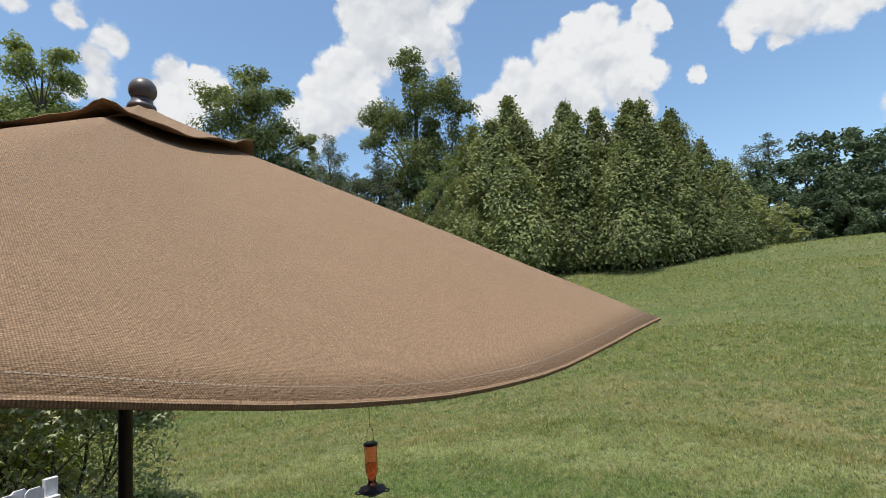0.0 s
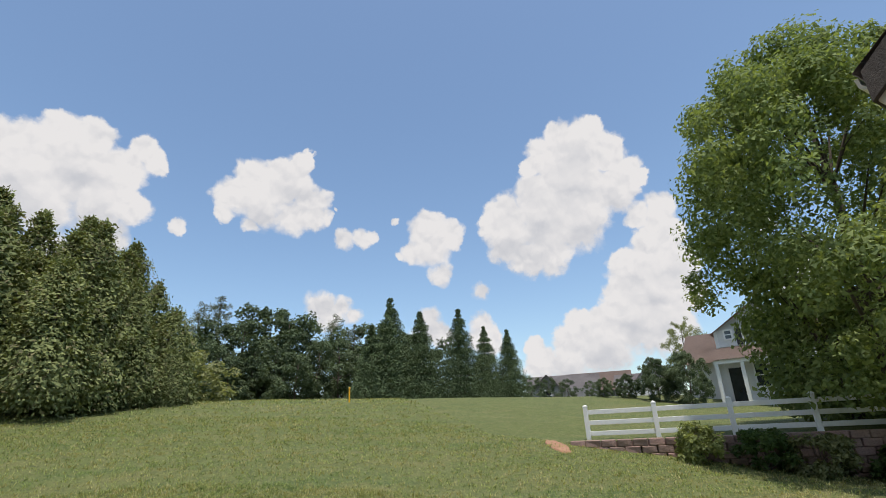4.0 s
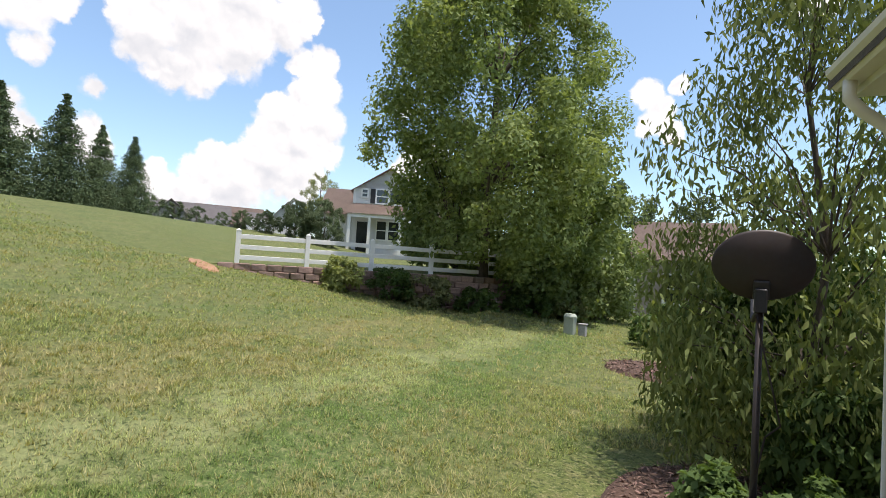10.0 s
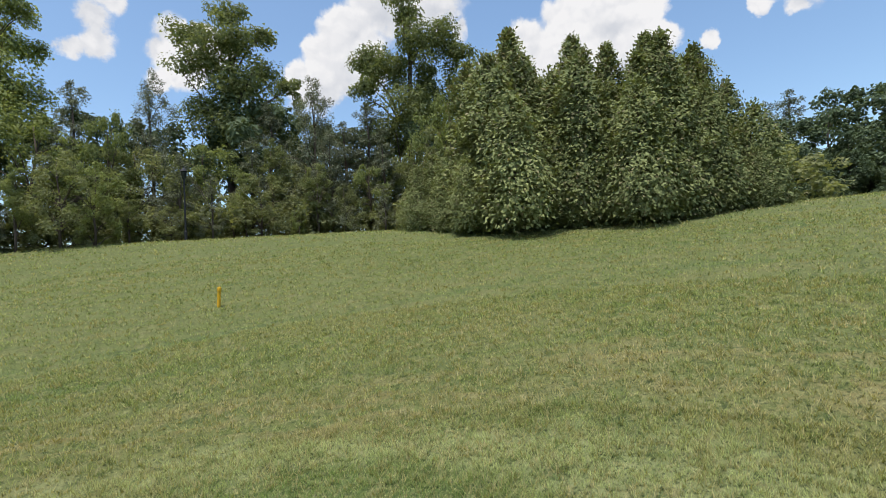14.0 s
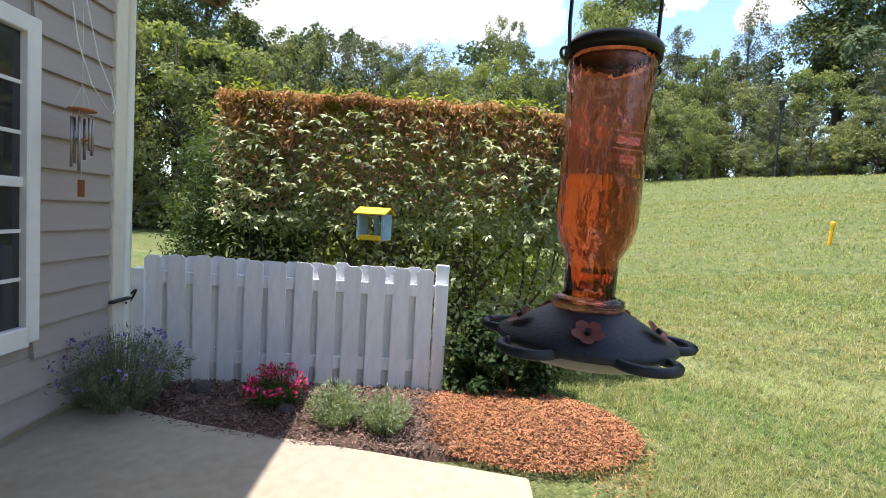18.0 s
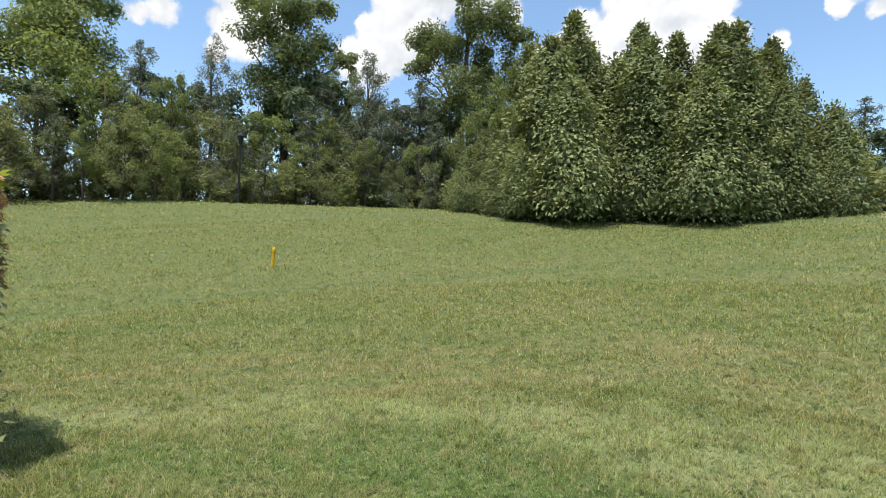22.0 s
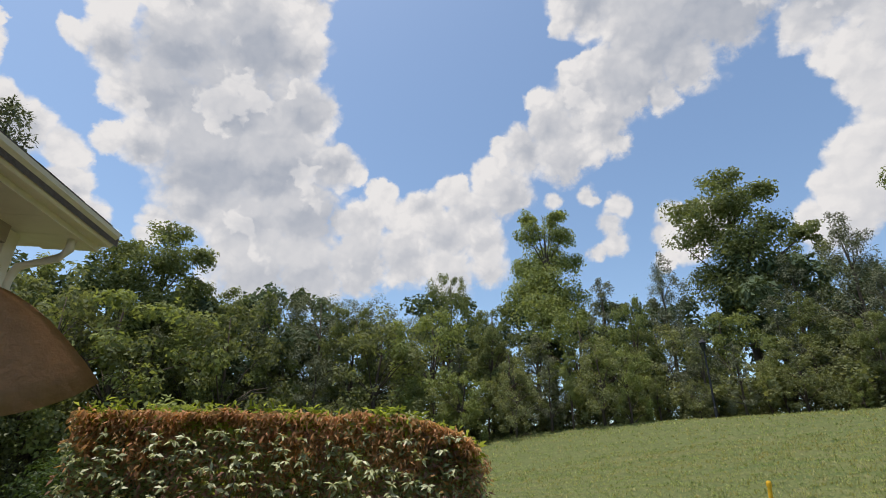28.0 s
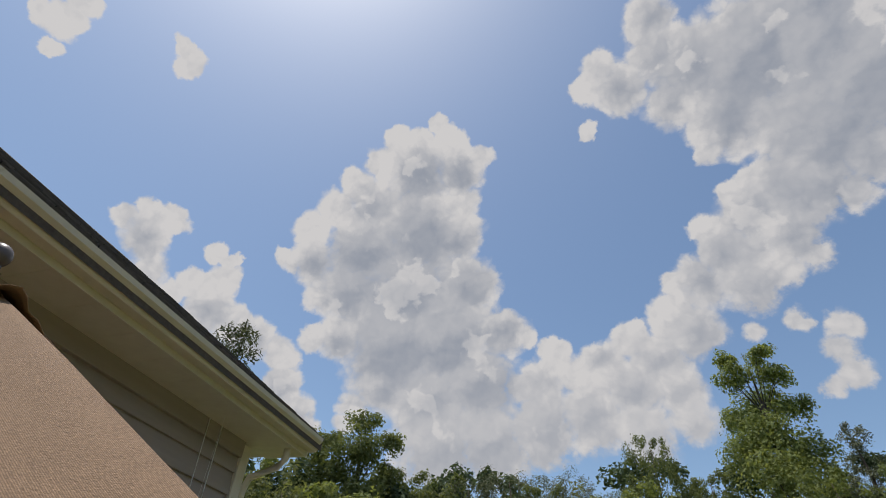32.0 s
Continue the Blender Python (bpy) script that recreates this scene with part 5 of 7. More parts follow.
shrub("shrub", "low clipped green shrub under the dish", 0.25, -5.05, 0.55, 0.45, 0.55, 130, 0.07, L_SHRUB, 51)
shrub("shrub", "dense rounded green shrub by the downspout", 0.10, -3.80, 0.46, 0.5, 0.74, 150, 0.075, L_SHRUB, 52)
shrub("shrub", "rounded green shrub with bright yellow-green new leaves", 0.36, -3.35, 0.25, 0.25, 0.40, 60, 0.08, L_SHOOT, 53, n=24)
# added dark leaf masses that stand for the shade low in the small tree
for k, (x, y, rx, h) in enumerate(((0.25, -8.0, 0.8, 2.0), (-0.35, -8.3, 1.0, 2.6), (-0.25, -6.2, 0.45, 1.1))):
    shrub("shrub", "dark leaf mass added for the deep shade inside the small tree", x, y, rx, rx, h, 130, 0.10, L_SHRUB, 130 + k, n=56, droop=0.8, aspect=0.4)
for k, (f0, w, hh) in enumerate(((0.40, 0.75, 0.95), (0.62, 0.9, 0.9), (0.80, 0.95, 0.95), (1.05, 0.9, 0.8), (1.35, 1.0, 0.8), (1.6, 0.9, 0.8))):
    x, y = 12.0 + (8.2 - 12.0) * f0, -10.4 + (-15.6 + 10.4) * f0
    shrub("shrub", "dark green rounded shrub at the foot of the retaining wall", x - 0.5, y + 0.45, w * 0.75, w * 0.7, hh, 90, 0.11, (L_SHRUB, L_SHRUB, L_UNDER)[k % 3] if k else L_LIGHT, 60 + k, group="shrubs along the retaining wall")
for k, (x, y) in enumerate(((2.0, -15.2), (1.4, -17.0), (2.3, -19.5))):
    shrub("shrub", "clipped round shrub beside the neighbouring unit", x, y, 0.8, 0.8, 1.0, 80, 0.12, L_SHRUB, 80 + k, n=34)

# ---- hedge behind the fence ----
HG = Matrix.Translation((-2.40, 3.75, 0.0)) @ pose(0, 0, 0, 0, 0, 8)
hedge = thing("hedge", "clipped hedge with bare stems, glossy leaves and scorched brown top", "hedge", HG)
rng = np.random.default_rng(13)
HL, HD, HT = 3.08, 1.25, 2.19
for k in range(54):
    x, y = rng.uniform(0.05, HL - 0.5), rng.uniform(0.2, HD - 0.2)
    p = Vector((x, y, -0.05))
    pts = [p.copy()]
    d = Vector((rng.normal() * 0.28, rng.normal() * 0.25, 1))
    for s in range(5):
        p = p + d.normalized() * rng.uniform(0.28, 0.42)
        d += Vector((rng.normal() * 0.3, rng.normal() * 0.2, 0))
        pts.append(Vector((min(max(p.x, 0.0), HL - 0.25), min(max(p.y, 0.05), HD - 0.05), min(p.z, HT - 0.45))))
    r = rng.uniform(0.009, 0.022)
    part("stem", tube(bmesh.new(), pts, [r * (1 - 0.14 * i) for i in range(len(pts))], 5), M_BARK, hedge, "bare twisting grey-brown stem")


def lean_out(p):
    """The clipped face slopes: wider at the foot than at the top."""
    p[:, 1] -= 0.30 * np.clip(1 - p[:, 2] / HT, 0, 1) * np.clip(1 - p[:, 1] / HD, 0, 1)
    return p


def hedge_shell(n, lo, hi, size, mat, label, aspect, seed, depth=0.22, top_share=0.2, droop=0.1, sides=True, patchy=0.0):
    r = np.random.default_rng(seed)
    pos, nrm = [], []
    for _ in range(n):
        pick = r.uniform()
        z = r.uniform(lo, hi)
        if pick < top_share:
            pos.append((r.uniform(-0.05, HL), r.uniform(0, HD), HT - r.uniform(0, depth) ** 1.3 - 0.03))
            nrm.append((0, 0, 1))
        elif pick < top_share + 0.42:
            pos.append((r.uniform(-0.05, HL), r.uniform(0, depth) - 0.04, z))
            nrm.append((0, -0.8, 0.8))
        elif pick < top_share + 0.6 and sides:
            a = r.uniform(-1.6, 1.6)
            pos.append((HL - 0.5 + 0.62 * math.cos(a) - r.uniform(0, depth), HD / 2 + 0.62 * math.sin(a), z))
            nrm.append((math.cos(a), math.sin(a), 0.9))
        else:
            pos.append((r.uniform(0, HL), HD - r.uniform(0, depth), z))
            nrm.append((0, 1, 0.4))
    if patchy:
        keep = [i for i, p in enumerate(pos) if noise.noise((p[0] * 2.6, p[1] * 2.6, p[2] * 1.2 + seed)) * 0.5 + (p[2] - lo) / (hi - lo) > patchy + r.uniform(-0.25, 0.25)]
        pos, nrm = [pos[i] for i in keep], [nrm[i] for i in keep]
    pos = np.array(pos)
    bulge = np.array([noise.noise((p[0] * 2.2, p[1] * 2.2 + seed, p[2] * 2.2)) for p in pos])
    pos += np.array(nrm) * bulge[:, None] * 0.09
    pos[:, 2] -= 0.26 * np.clip((pos[:, 0] - HL + 0.75) / 0.75, 0, 1) ** 2 * np.clip(pos[:, 2] / HT, 0, 1)
    v, f = leaves(lean_out(pos), np.array(nrm, float), size, r, aspect, droop)
    hang("foliage", fast_mesh("foliage", v, f), mat, hedge, label)


hedge_shell(21000, 1.12, HT - 0.02, 0.060, L_HEDGE, "dark glossy green leaves", 0.36, 1, 0.34)
hedge_shell(4200, 0.5, 1.25, 0.058, L_HEDGE, "thin leaves between the stems", 0.36, 2, 0.5, 0.0)
r = np.random.default_rng(3)
fx = r.uniform(-0.05, HL - 0.05, 14000)
fade = np.array([0.05 + 0.62 * max(0.0, noise.noise((x * 1.5, 4.0, 0)) + 0.16) + 0.20 * noise.noise((x * 5, 1.0, 0)) for x in fx])
fz = HT + 0.01 - r.uniform(0, 1, len(fx)) ** 1.9 * np.abs(fade) * 1.5 + 0.04 * np.array([noise.noise((x * 5, 9.0, 0)) for x in fx])
fz -= 0.26 * np.clip((fx - HL + 0.75) / 0.75, 0, 1) ** 2
pos = np.stack([fx, r.uniform(-0.09, 0.10, len(fx)) + (r.uniform(0, 1, len(fx)) < 0.3) * r.uniform(0, 0.3, len(fx)), fz], 1)
v, f = leaves(lean_out(pos), np.tile([0, -0.7, 0.9], (len(fx), 1)), 0.052, r, 0.30, 0.9)
hang("foliage", fast_mesh("foliage", v, f), L_BROWN, hedge, "scorched orange-brown leaves along the top edge")
# leaf rosettes on the face; their pale colour paints in the sun glints
rc = np.stack([r.uniform(0, HL - 0.15, 230), r.uniform(-0.12, 0.0, 230), 1.08 + r.uniform(0, 1, 230) ** 0.85 * (HT - 1.2)], 1)
pos = np.repeat(rc, 7, 0)
turn = np.tile(np.arange(7) * 0.9, 230) + np.repeat(r.uniform(0, 6, 230), 7) + r.normal(size=230 * 7) * 0.3
v, f = leaves(lean_out(pos) - np.array([0, 0.04, 0]), np.tile([0, -0.45, 1.0], (len(pos), 1)), 0.058, r, 0.38, 0.25, point=np.stack([np.cos(turn), -0.25 - 0.5 * r.uniform(0, 1, len(turn)), 0.7 * np.sin(turn)], 1) * 1.2)
hang("foliage", fast_mesh("foliage", v, f), L_GLINT, hedge, "rosettes of glossy leaves, coloured pale for sunlit highlights")
hedge_shell(5000, 1.2, HT + 0.01, 0.066, L_BROWN, "scattered scorched leaves", 0.28, 8, 0.1, 0.2, patchy=0.45)
hedge_shell(5200, HT - 0.12, HT + 0.06, 0.07, L_SHOOT, "yellow-green new shoots on top", 0.34, 4, 0.08, 0.8)
hedge_shell(9000, 1.2, HT - 0.05, 0.06, L_DEAD, "brown dead leaves inside the hedge", 0.3, 6, 0.16, 0.1, patchy=0.12)
hedge_shell(2600, 0.02, 0.6, 0.06, L_HEDGE, "low dark leaves at the right end", 0.4, 5, 0.4, 0.0)

shrub("shrub", "low shrub with round dark leaves at the foot of the hedge", -0.02, 3.5, 0.42, 0.28, 0.6, 150, 0.048, L_DARK, 97, n=44, aspect=0.6)

# the darker shrubs between hedge and house
for k, (x, y, rx, h) in enumerate(((-2.62, 4.35, 0.48, 2.08), (-2.95, 5.1, 0.6, 2.15), (-3.3, 5.9, 0.8, 2.2))):
    shrub("shrub", "tall dark evergreen shrub beyond the fence", x, y, rx, rx, h, 190, 0.055, L_DARK, 95 + k, n=70, aspect=0.36)
for k, (x, y, h) in enumerate(((-2.2, 6.2, 2.15), (-1.2, 6.6, 2.2), (-0.5, 6.9, 1.9), (-3.4, 7.2, 2.6))):
    shrub("shrub", "loose yellow-green shrub behind the hedge", x, y, 0.9, 0.8, h, 110, 0.12, L_LIGHT if k % 2 else L_SHOOT, 110 + k, n=44)


# ---- bed plants ----
def tuft(name, label, x, y, r, h, n, mat, seed, flower=None, nf=0):
    rng = np.random.default_rng(seed)
    th = thing(name, label, "plant", Matrix.Translation((x, y, float(height(x, y)) + 0.02)))
    a, q = rng.uniform(0, 6.28, n), np.sqrt(rng.uniform(0, 1, n))
    lean = np.stack([np.cos(a) * q, np.sin(a) * q, np.full(n, 1.0)], 1)
    ln = h * (1.05 - 0.45 * q ** 2) * rng.uniform(0.75, 1.1, n)
    base = np.stack([np.cos(a) * q * r * 0.35, np.sin(a) * q * r * 0.35, np.zeros(n)], 1)
    tip = base + np.stack([np.cos(a) * q * r * 0.75, np.sin(a) * q * r * 0.75, ln], 1)
    side = np.stack([-np.sin(a), np.cos(a), np.zeros(n)], 1) * 0.0016
    v = np.stack([base - side, base + side, tip + side * 0.6, tip - side * 0.6], 1).reshape(-1, 3)
    hang("stalk_growth", fast_mesh("stalk_growth", v, np.arange(4 * n).reshape(n, 4)), mat, th)
    m = 9
    s = rng.uniform(0.2, 1.0, (n, m, 1))
    pos = (base[:, None] * (1 - s) + tip[:, None] * s).reshape(-1, 3)
    out = np.repeat(lean, m, 0) * 0.7 + rng.normal(size=(n * m, 3)) * 0.6
    v, f = leaves(pos, rng.normal(size=pos.shape), 0.034, rng, 0.22, point=out)
    hang("foliage", fast_mesh("foliage", v, f), mat, th)
    if flower:
        pick = rng.choice(n, nf, replace=False)
        pos = np.repeat(tip[pick], 7, 0) + rng.normal(size=(nf * 7, 3)) * 0.010
        v, f = leaves(pos, rng.normal(size=pos.shape) + np.array([0, -0.6, 1.0]), 0.022, rng, 0.8)
        hang("bloom", fast_mesh("bloom", v, f), flower, th)["kind"] = "stuff"
    return th


tuft("lavender", "large loose lavender bush with a few purple flowers against the house", -2.28, 2.56, 0.36, 0.46, 420, L_LAVENDER, 1, M_PURPLE, 30)
tuft("lavender_plant", "low grey-green lavender at the patio edge", -0.98, 2.68, 0.17, 0.26, 190, L_SAGE, 2)
tuft("lavender_plant", "low grey-green lavender at the patio edge", -0.68, 2.66, 0.16, 0.25, 180, L_SAGE, 3)
tuft("pink_flowers", "small plant covered in bright pink flowers", -1.42, 2.82, 0.17, 0.27, 190, L_SHRUB, 4, M_PINK, 68)
for k, (x, y, s) in enumerate(((-1.14, 2.96, 0.075), (-1.62, 2.98, 0.07), (-2.0, 2.9, 0.08), (-1.3, 2.72, 0.06))):
    bm = bmesh.new()
    bmesh.ops.create_icosphere(bm, subdivisions=2, radius=s)
    for v in bm.verts:
        v.co *= 1 + 0.35 * noise.noise(v.co * 14 + Vector((k, 0, 0)))
        v.co.z *= 0.75
    tagged(part("rock", bm, M_ROCK, None, m=Matrix.Translation((x, y, float(height(x, y)) + 0.06))), "dark rough rock in the mulch", "rock")

# ---- patio umbrella ----
UC, UR, UZ, UTOP = Vector((-1.064, 0.136, 0)), 1.522, 2.026, 2.746
RIBS = 5
SPOKES = [0.0, 92.0, 180.0, 240.0, 300.0, 360.0]     # the wide panels face hedge and house
umb = thing("patio_umbrella", "open tan woven canvas patio umbrella with vented top", "umbrella", Matrix.Translation(UC))
LEAN = Matrix.Translation((0, 0, 1.9)) @ Matrix.Rotation(0.0626, 4, Vector((-0.29, 0.957, 0))) @ Matrix.Translation((0, 0, -1.9))


def panel_point(r0, r1, z0, z1, s, k, u, sag, bulge):
    first, span = radians(SPOKES[k]), radians(SPOKES[k + 1] - SPOKES[k])
    a = first + span * u
    bow = math.sin(u * math.pi) * (0.15 if span > 1.2 else 1.0)   # the wide panels are pulled taut
    chord = math.cos(span / 2) / math.cos((u - 0.5) * span)
    r = (r0 + (r1 - r0) * s) * chord
    z = z0 + (z1 - z0) * s ** bulge - sag * bow * math.sin(s * math.pi * 0.6)
    wave = 0.004 * noise.noise((r * math.cos(a) * 4, r * math.sin(a) * 4, 2.0)) * s
    return Vector((r * math.cos(a), r * math.sin(a), z + wave))


def canopy(r0, r1, z0, z1, sag, bulge, rows=18, cols=18, curl=0.0):
    """Fabric between ribs: r0 at the top to r1 at the hem; each panel sags; curl lifts the outer edge in folds."""
    bm = bmesh.new()
    grid = []
    n = RIBS * cols
    for i in range(rows + 1):
        s = i / rows
        ring = []
        for k in range(n):
            p = panel_point(r0, r1, z0, z1, s, k // cols, (k % cols) / cols, sag, bulge)
            if curl and s > 0.7:
                e = (s - 0.7) / 0.3
                a = math.atan2(p.y, p.x)
                p.z += curl * e * e * (0.55 + 0.9 * noise.noise((math.cos(a) * 3.2, math.sin(a) * 3.2, 7.0)) + (0.5 if k % cols in (0, 1, cols - 1) else 0))
            ring.append(bm.verts.new(p))
        grid.append(ring)
    for i in range(rows):
        for k in range(n):
            bm.faces.new((grid[i][k], grid[i + 1][k], grid[i + 1][(k + 1) % n], grid[i][(k + 1) % n]))
    bmesh.ops.recalc_face_normals(bm, faces=bm.faces)
    bmesh.ops.solidify(bm, geom=list(bm.faces), thickness=0.003)
    return bm


part("canopy", canopy(0.16, UR, UTOP - 0.06, UZ, 0.094, 1.035), M_CANVAS, umb, "tan woven canvas canopy", smooth=True, m=LEAN)
part("vent_cap", canopy(0.03, 0.40, UTOP + 0.04, UTOP - 0.145, 0.022, 0.85, 14, 16, curl=0.03), M_CANVAS, umb, "small upper canvas cap with curled edges", smooth=True, m=LEAN)
for k in range(RIBS):
    part("hem", tube(bmesh.new(), [panel_point(0.16, UR, UTOP - 0.06, UZ, 1.0, k, j / 18, 0.094, 1.035) + Vector((0, 0, -0.001)) for j in range(19)], 0.0045, 5), M_CANVAS, umb, "stitched hem", m=LEAN)
stitch = bmesh.new()
for k in range(RIBS):
    for j in range(300):
        p, q = (panel_point(0.16, UR, UTOP - 0.06, UZ, 0.978, k, (j + o) / 300, 0.094, 1.035) + Vector((0, 0, 0.0006)) for o in (0.1, 0.75))
        tube(stitch, [p, q], 0.0007, 3, False)
part("stitching", stitch, M_THREAD, umb, "pale stitching along the hem", m=LEAN)
for k in range(RIBS):
    a = radians(SPOKES[k])
    pts = [(r * math.cos(a), r * math.sin(a), z - 0.014) for r, z in ((0.05, UTOP - 0.04), (UR * 0.5, UTOP - 0.06 - (UTOP - 0.06 - UZ) * 0.44), (UR * 0.985, UZ + 0.008))]
    part("rib", tube(bmesh.new(), pts, 0.008, 6), M_BRONZE, umb, m=LEAN)
    part("strut", tube(bmesh.new(), [(0.035 * math.cos(a), 0.035 * math.sin(a), UZ - 0.08), pts[1]], 0.007, 6), M_BRONZE, umb, m=LEAN)
    pocket = bmesh.new()
    tri = [panel_point(0.16, UR, UTOP - 0.06, UZ, sv, kk, uu, 0.094, 1.035) + Vector((0, 0, -0.010)) for sv, kk, uu in ((1.0, k, 0.0), (0.99, k, 0.05), (0.955, k, 0.0), (0.99, (k - 1) % RIBS, 0.95))]
    pocket.faces.new([pocket.verts.new(v) for v in tri])
    bmesh.ops.solidify(pocket, geom=list(pocket.faces), thickness=0.003)
    part("corner_pocket", pocket, M_LINING, umb, m=LEAN)
part("pole", tube(bmesh.new(), [(0, 0, 0.06), (0, 0, 1.9), LEAN @ Vector((0, 0, UTOP + 0.03))], 0.019, 16), M_BRONZE, umb, "dark bronze pole", smooth=True)
part("hub", lathe([(0.0, UZ - 0.13), (0.045, UZ - 0.12), (0.05, UZ - 0.07), (0.04, UZ - 0.05), (0.0, UZ - 0.05)], 20), M_BRONZE, umb, smooth=True, m=LEAN)
part("base", lathe([(0.0, 0.05), (0.25, 0.05), (0.25, 0.08), (0.2, 0.11), (0.04, 0.13), (0.035, 0.32), (0.0, 0.32)], 32), M_BRONZE, umb, "heavy round bronze base", smooth=False)
finial = part("finial", lathe([(0.0, UTOP + 0.025), (0.044, UTOP + 0.028), (0.042, UTOP + 0.045), (0.034, UTOP + 0.05), (0.032, UTOP + 0.066), (0.0, UTOP + 0.066)], 24), M_BALL, umb, "turned ball finial", smooth=True, m=LEAN)
bm = bmesh.new()
bmesh.ops.create_uvsphere(bm, u_segments=32, v_segments=20, radius=0.042)
bmesh.ops.translate(bm, verts=bm.verts, vec=(0, 0, UTOP + 0.1))
part("ball", bm, M_BALL, finial, smooth=True)

# the loose canvas corner that droops from the rib over the lawn
TIP = LEAN @ Vector((UR * 0.995, 0.0, UZ))
flap = bmesh.new()
rows = []
F0, F1, F2 = Vector((-0.02, 0.012, 0.0)), Vector((0.046, 0.044, -0.050)), Vector((0.0, -0.004, -0.078))
for i in range(9):
    s = i / 8
    rows.append([flap.verts.new(TIP + Vector((-0.02, 0.0, 0.0)).lerp(F0 * 0.3, 1 - j / 8) * (1 - s) + F2.lerp(F1, j / 8) * s + Vector((0, 0.016 * math.sin(j / 8 * math.pi) * s, 0.012 * math.sin(s * math.pi)))) for j in range(9)])
for i in range(8):
    for j in range(8):
        flap.faces.new((rows[i][j], rows[i + 1][j], rows[i + 1][j + 1], rows[i][j + 1]))
bmesh.ops.solidify(flap, geom=list(flap.faces), thickness=0.002)
part("corner_flap", flap, M_LINING, umb, "loose drooping corner of canvas", smooth=True)
tie = bmesh.new()
tube(tie, [TIP + Vector(v) for v in ((-0.20, -0.05, 0.0), (-0.19, -0.05, -0.07), (-0.21, -0.06, -0.11), (-0.23, -0.07, -0.12), (-0.235, -0.07, -0.09), (-0.22, -0.06, -0.075))], 0.0014, 5)
part("cord", tie, M_WHITE, umb, "loose white tie cord")
for dx in (-0.115, -0.15):
    part("tie_strap", tube(bmesh.new(), [TIP + Vector((dx, -0.02, 0.01)), TIP + Vector((dx - 0.01, -0.025, -0.04)), TIP + Vector((dx - 0.03, -0.03, -0.065))], 0.0032, 5), M_CANVAS, umb)

# ---- hummingbird feeder ----
FD = Vector((0.06, 0.35, 1.236))
m_red = bpy.data.materials.new("red_bottle_glass")
m_red.use_nodes = True
p = m_red.node_tree.nodes["Principled BSDF"]
p.inputs["Base Color"].default_value = (0.97, 0.53, 0.46, 1)
p.inputs["Roughness"].default_value, p.inputs["IOR"].default_value = 0.0, 1.4
p.inputs["Transmission Weight"].default_value = 1.0
nz, bp = m_red.node_tree.nodes.new("ShaderNodeTexNoise"), m_red.node_tree.nodes.new("ShaderNodeBump")
nz.inputs["Scale"].default_value, nz.inputs["Detail"].default_value = 9, 2
bp.inputs["Strength"].default_value, bp.inputs["Distance"].default_value = 0.35, 0.004
m_red.node_tree.links.new(nz.outputs[0], bp.inputs["Height"])
m_red.node_tree.links.new(bp.outputs[0], p.inputs["Normal"])
m_nectar = bpy.data.materials.new("red_nectar")
m_nectar.use_nodes = True
p = m_nectar.node_tree.nodes["Principled BSDF"]
p.inputs["Base Color"].default_value = (0.96, 0.58, 0.36, 1)
p.inputs["Roughness"].default_value, p.inputs["IOR"].default_value, p.inputs["Transmission Weight"].default_value = 0.0, 1.12, 1.0
feeder = thing("hummingbird_feeder", "red glass bottle hummingbird feeder with dark base and flower ports", "bird feeder", Matrix.Translation(FD) @ pose(0, 0, 0, 0, 1.2, 25) @ Matrix.Scale(1.0, 4))
part("bottle", lathe([(0.0, 0.004), (0.0194, 0.004), (0.0190, 0.020), (0.0194, 0.038), (0.0262, 0.050), (0.0298, 0.064), (0.0302, 0.080), (0.0302, 0.150), (0.0318, 0.180), (0.031, 0.188), (0.0284, 0.188), (0.0292, 0.179), (0.0284, 0.150), (0.0284, 0.080), (0.0281, 0.065), (0.0245, 0.0515), (0.0174, 0.0385), (0.0174, 0.008), (0.0, 0.008)], 48), m_red, feeder, "embossed red glass bottle", smooth=True)
part("nectar", lathe([(0.0, 0.010), (0.0168, 0.010), (0.0168, 0.038), (0.0238, 0.0515), (0.0276, 0.066), (0.0276, 0.098), (0.0, 0.098)], 40), m_nectar, feeder, "orange-red nectar", smooth=True)
part("neck_ring", lathe([(0.020, -0.002), (0.0265, 0.0), (0.0270, 0.004), (0.0265, 0.008), (0.020, 0.010)], 40), m_red, feeder, smooth=True)
part("cap_ring", lathe([(0.0, 0.190), (0.031, 0.190), (0.0345, 0.184), (0.0352, 0.192), (0.031, 0.197), (0.0, 0.199)], 40), M_BRONZE, feeder, "brown metal band over the bottle", smooth=True)
base = part("base", lathe([(0.0, -0.028), (0.060, -0.027), (0.0665, -0.0235), (0.0650, -0.0195), (0.047, -0.0105), (0.030, -0.001), (0.022, 0.001), (0.0, 0.001)], 48), M_NAVY, feeder, "dark blue-grey plastic base", smooth=True)
part("tray", lathe([(0.0, -0.043), (0.024, -0.042), (0.052, -0.035), (0.062, -0.0265), (0.0, -0.0265)], 48), M_CREAM, feeder, "cream underside tray", smooth=True)
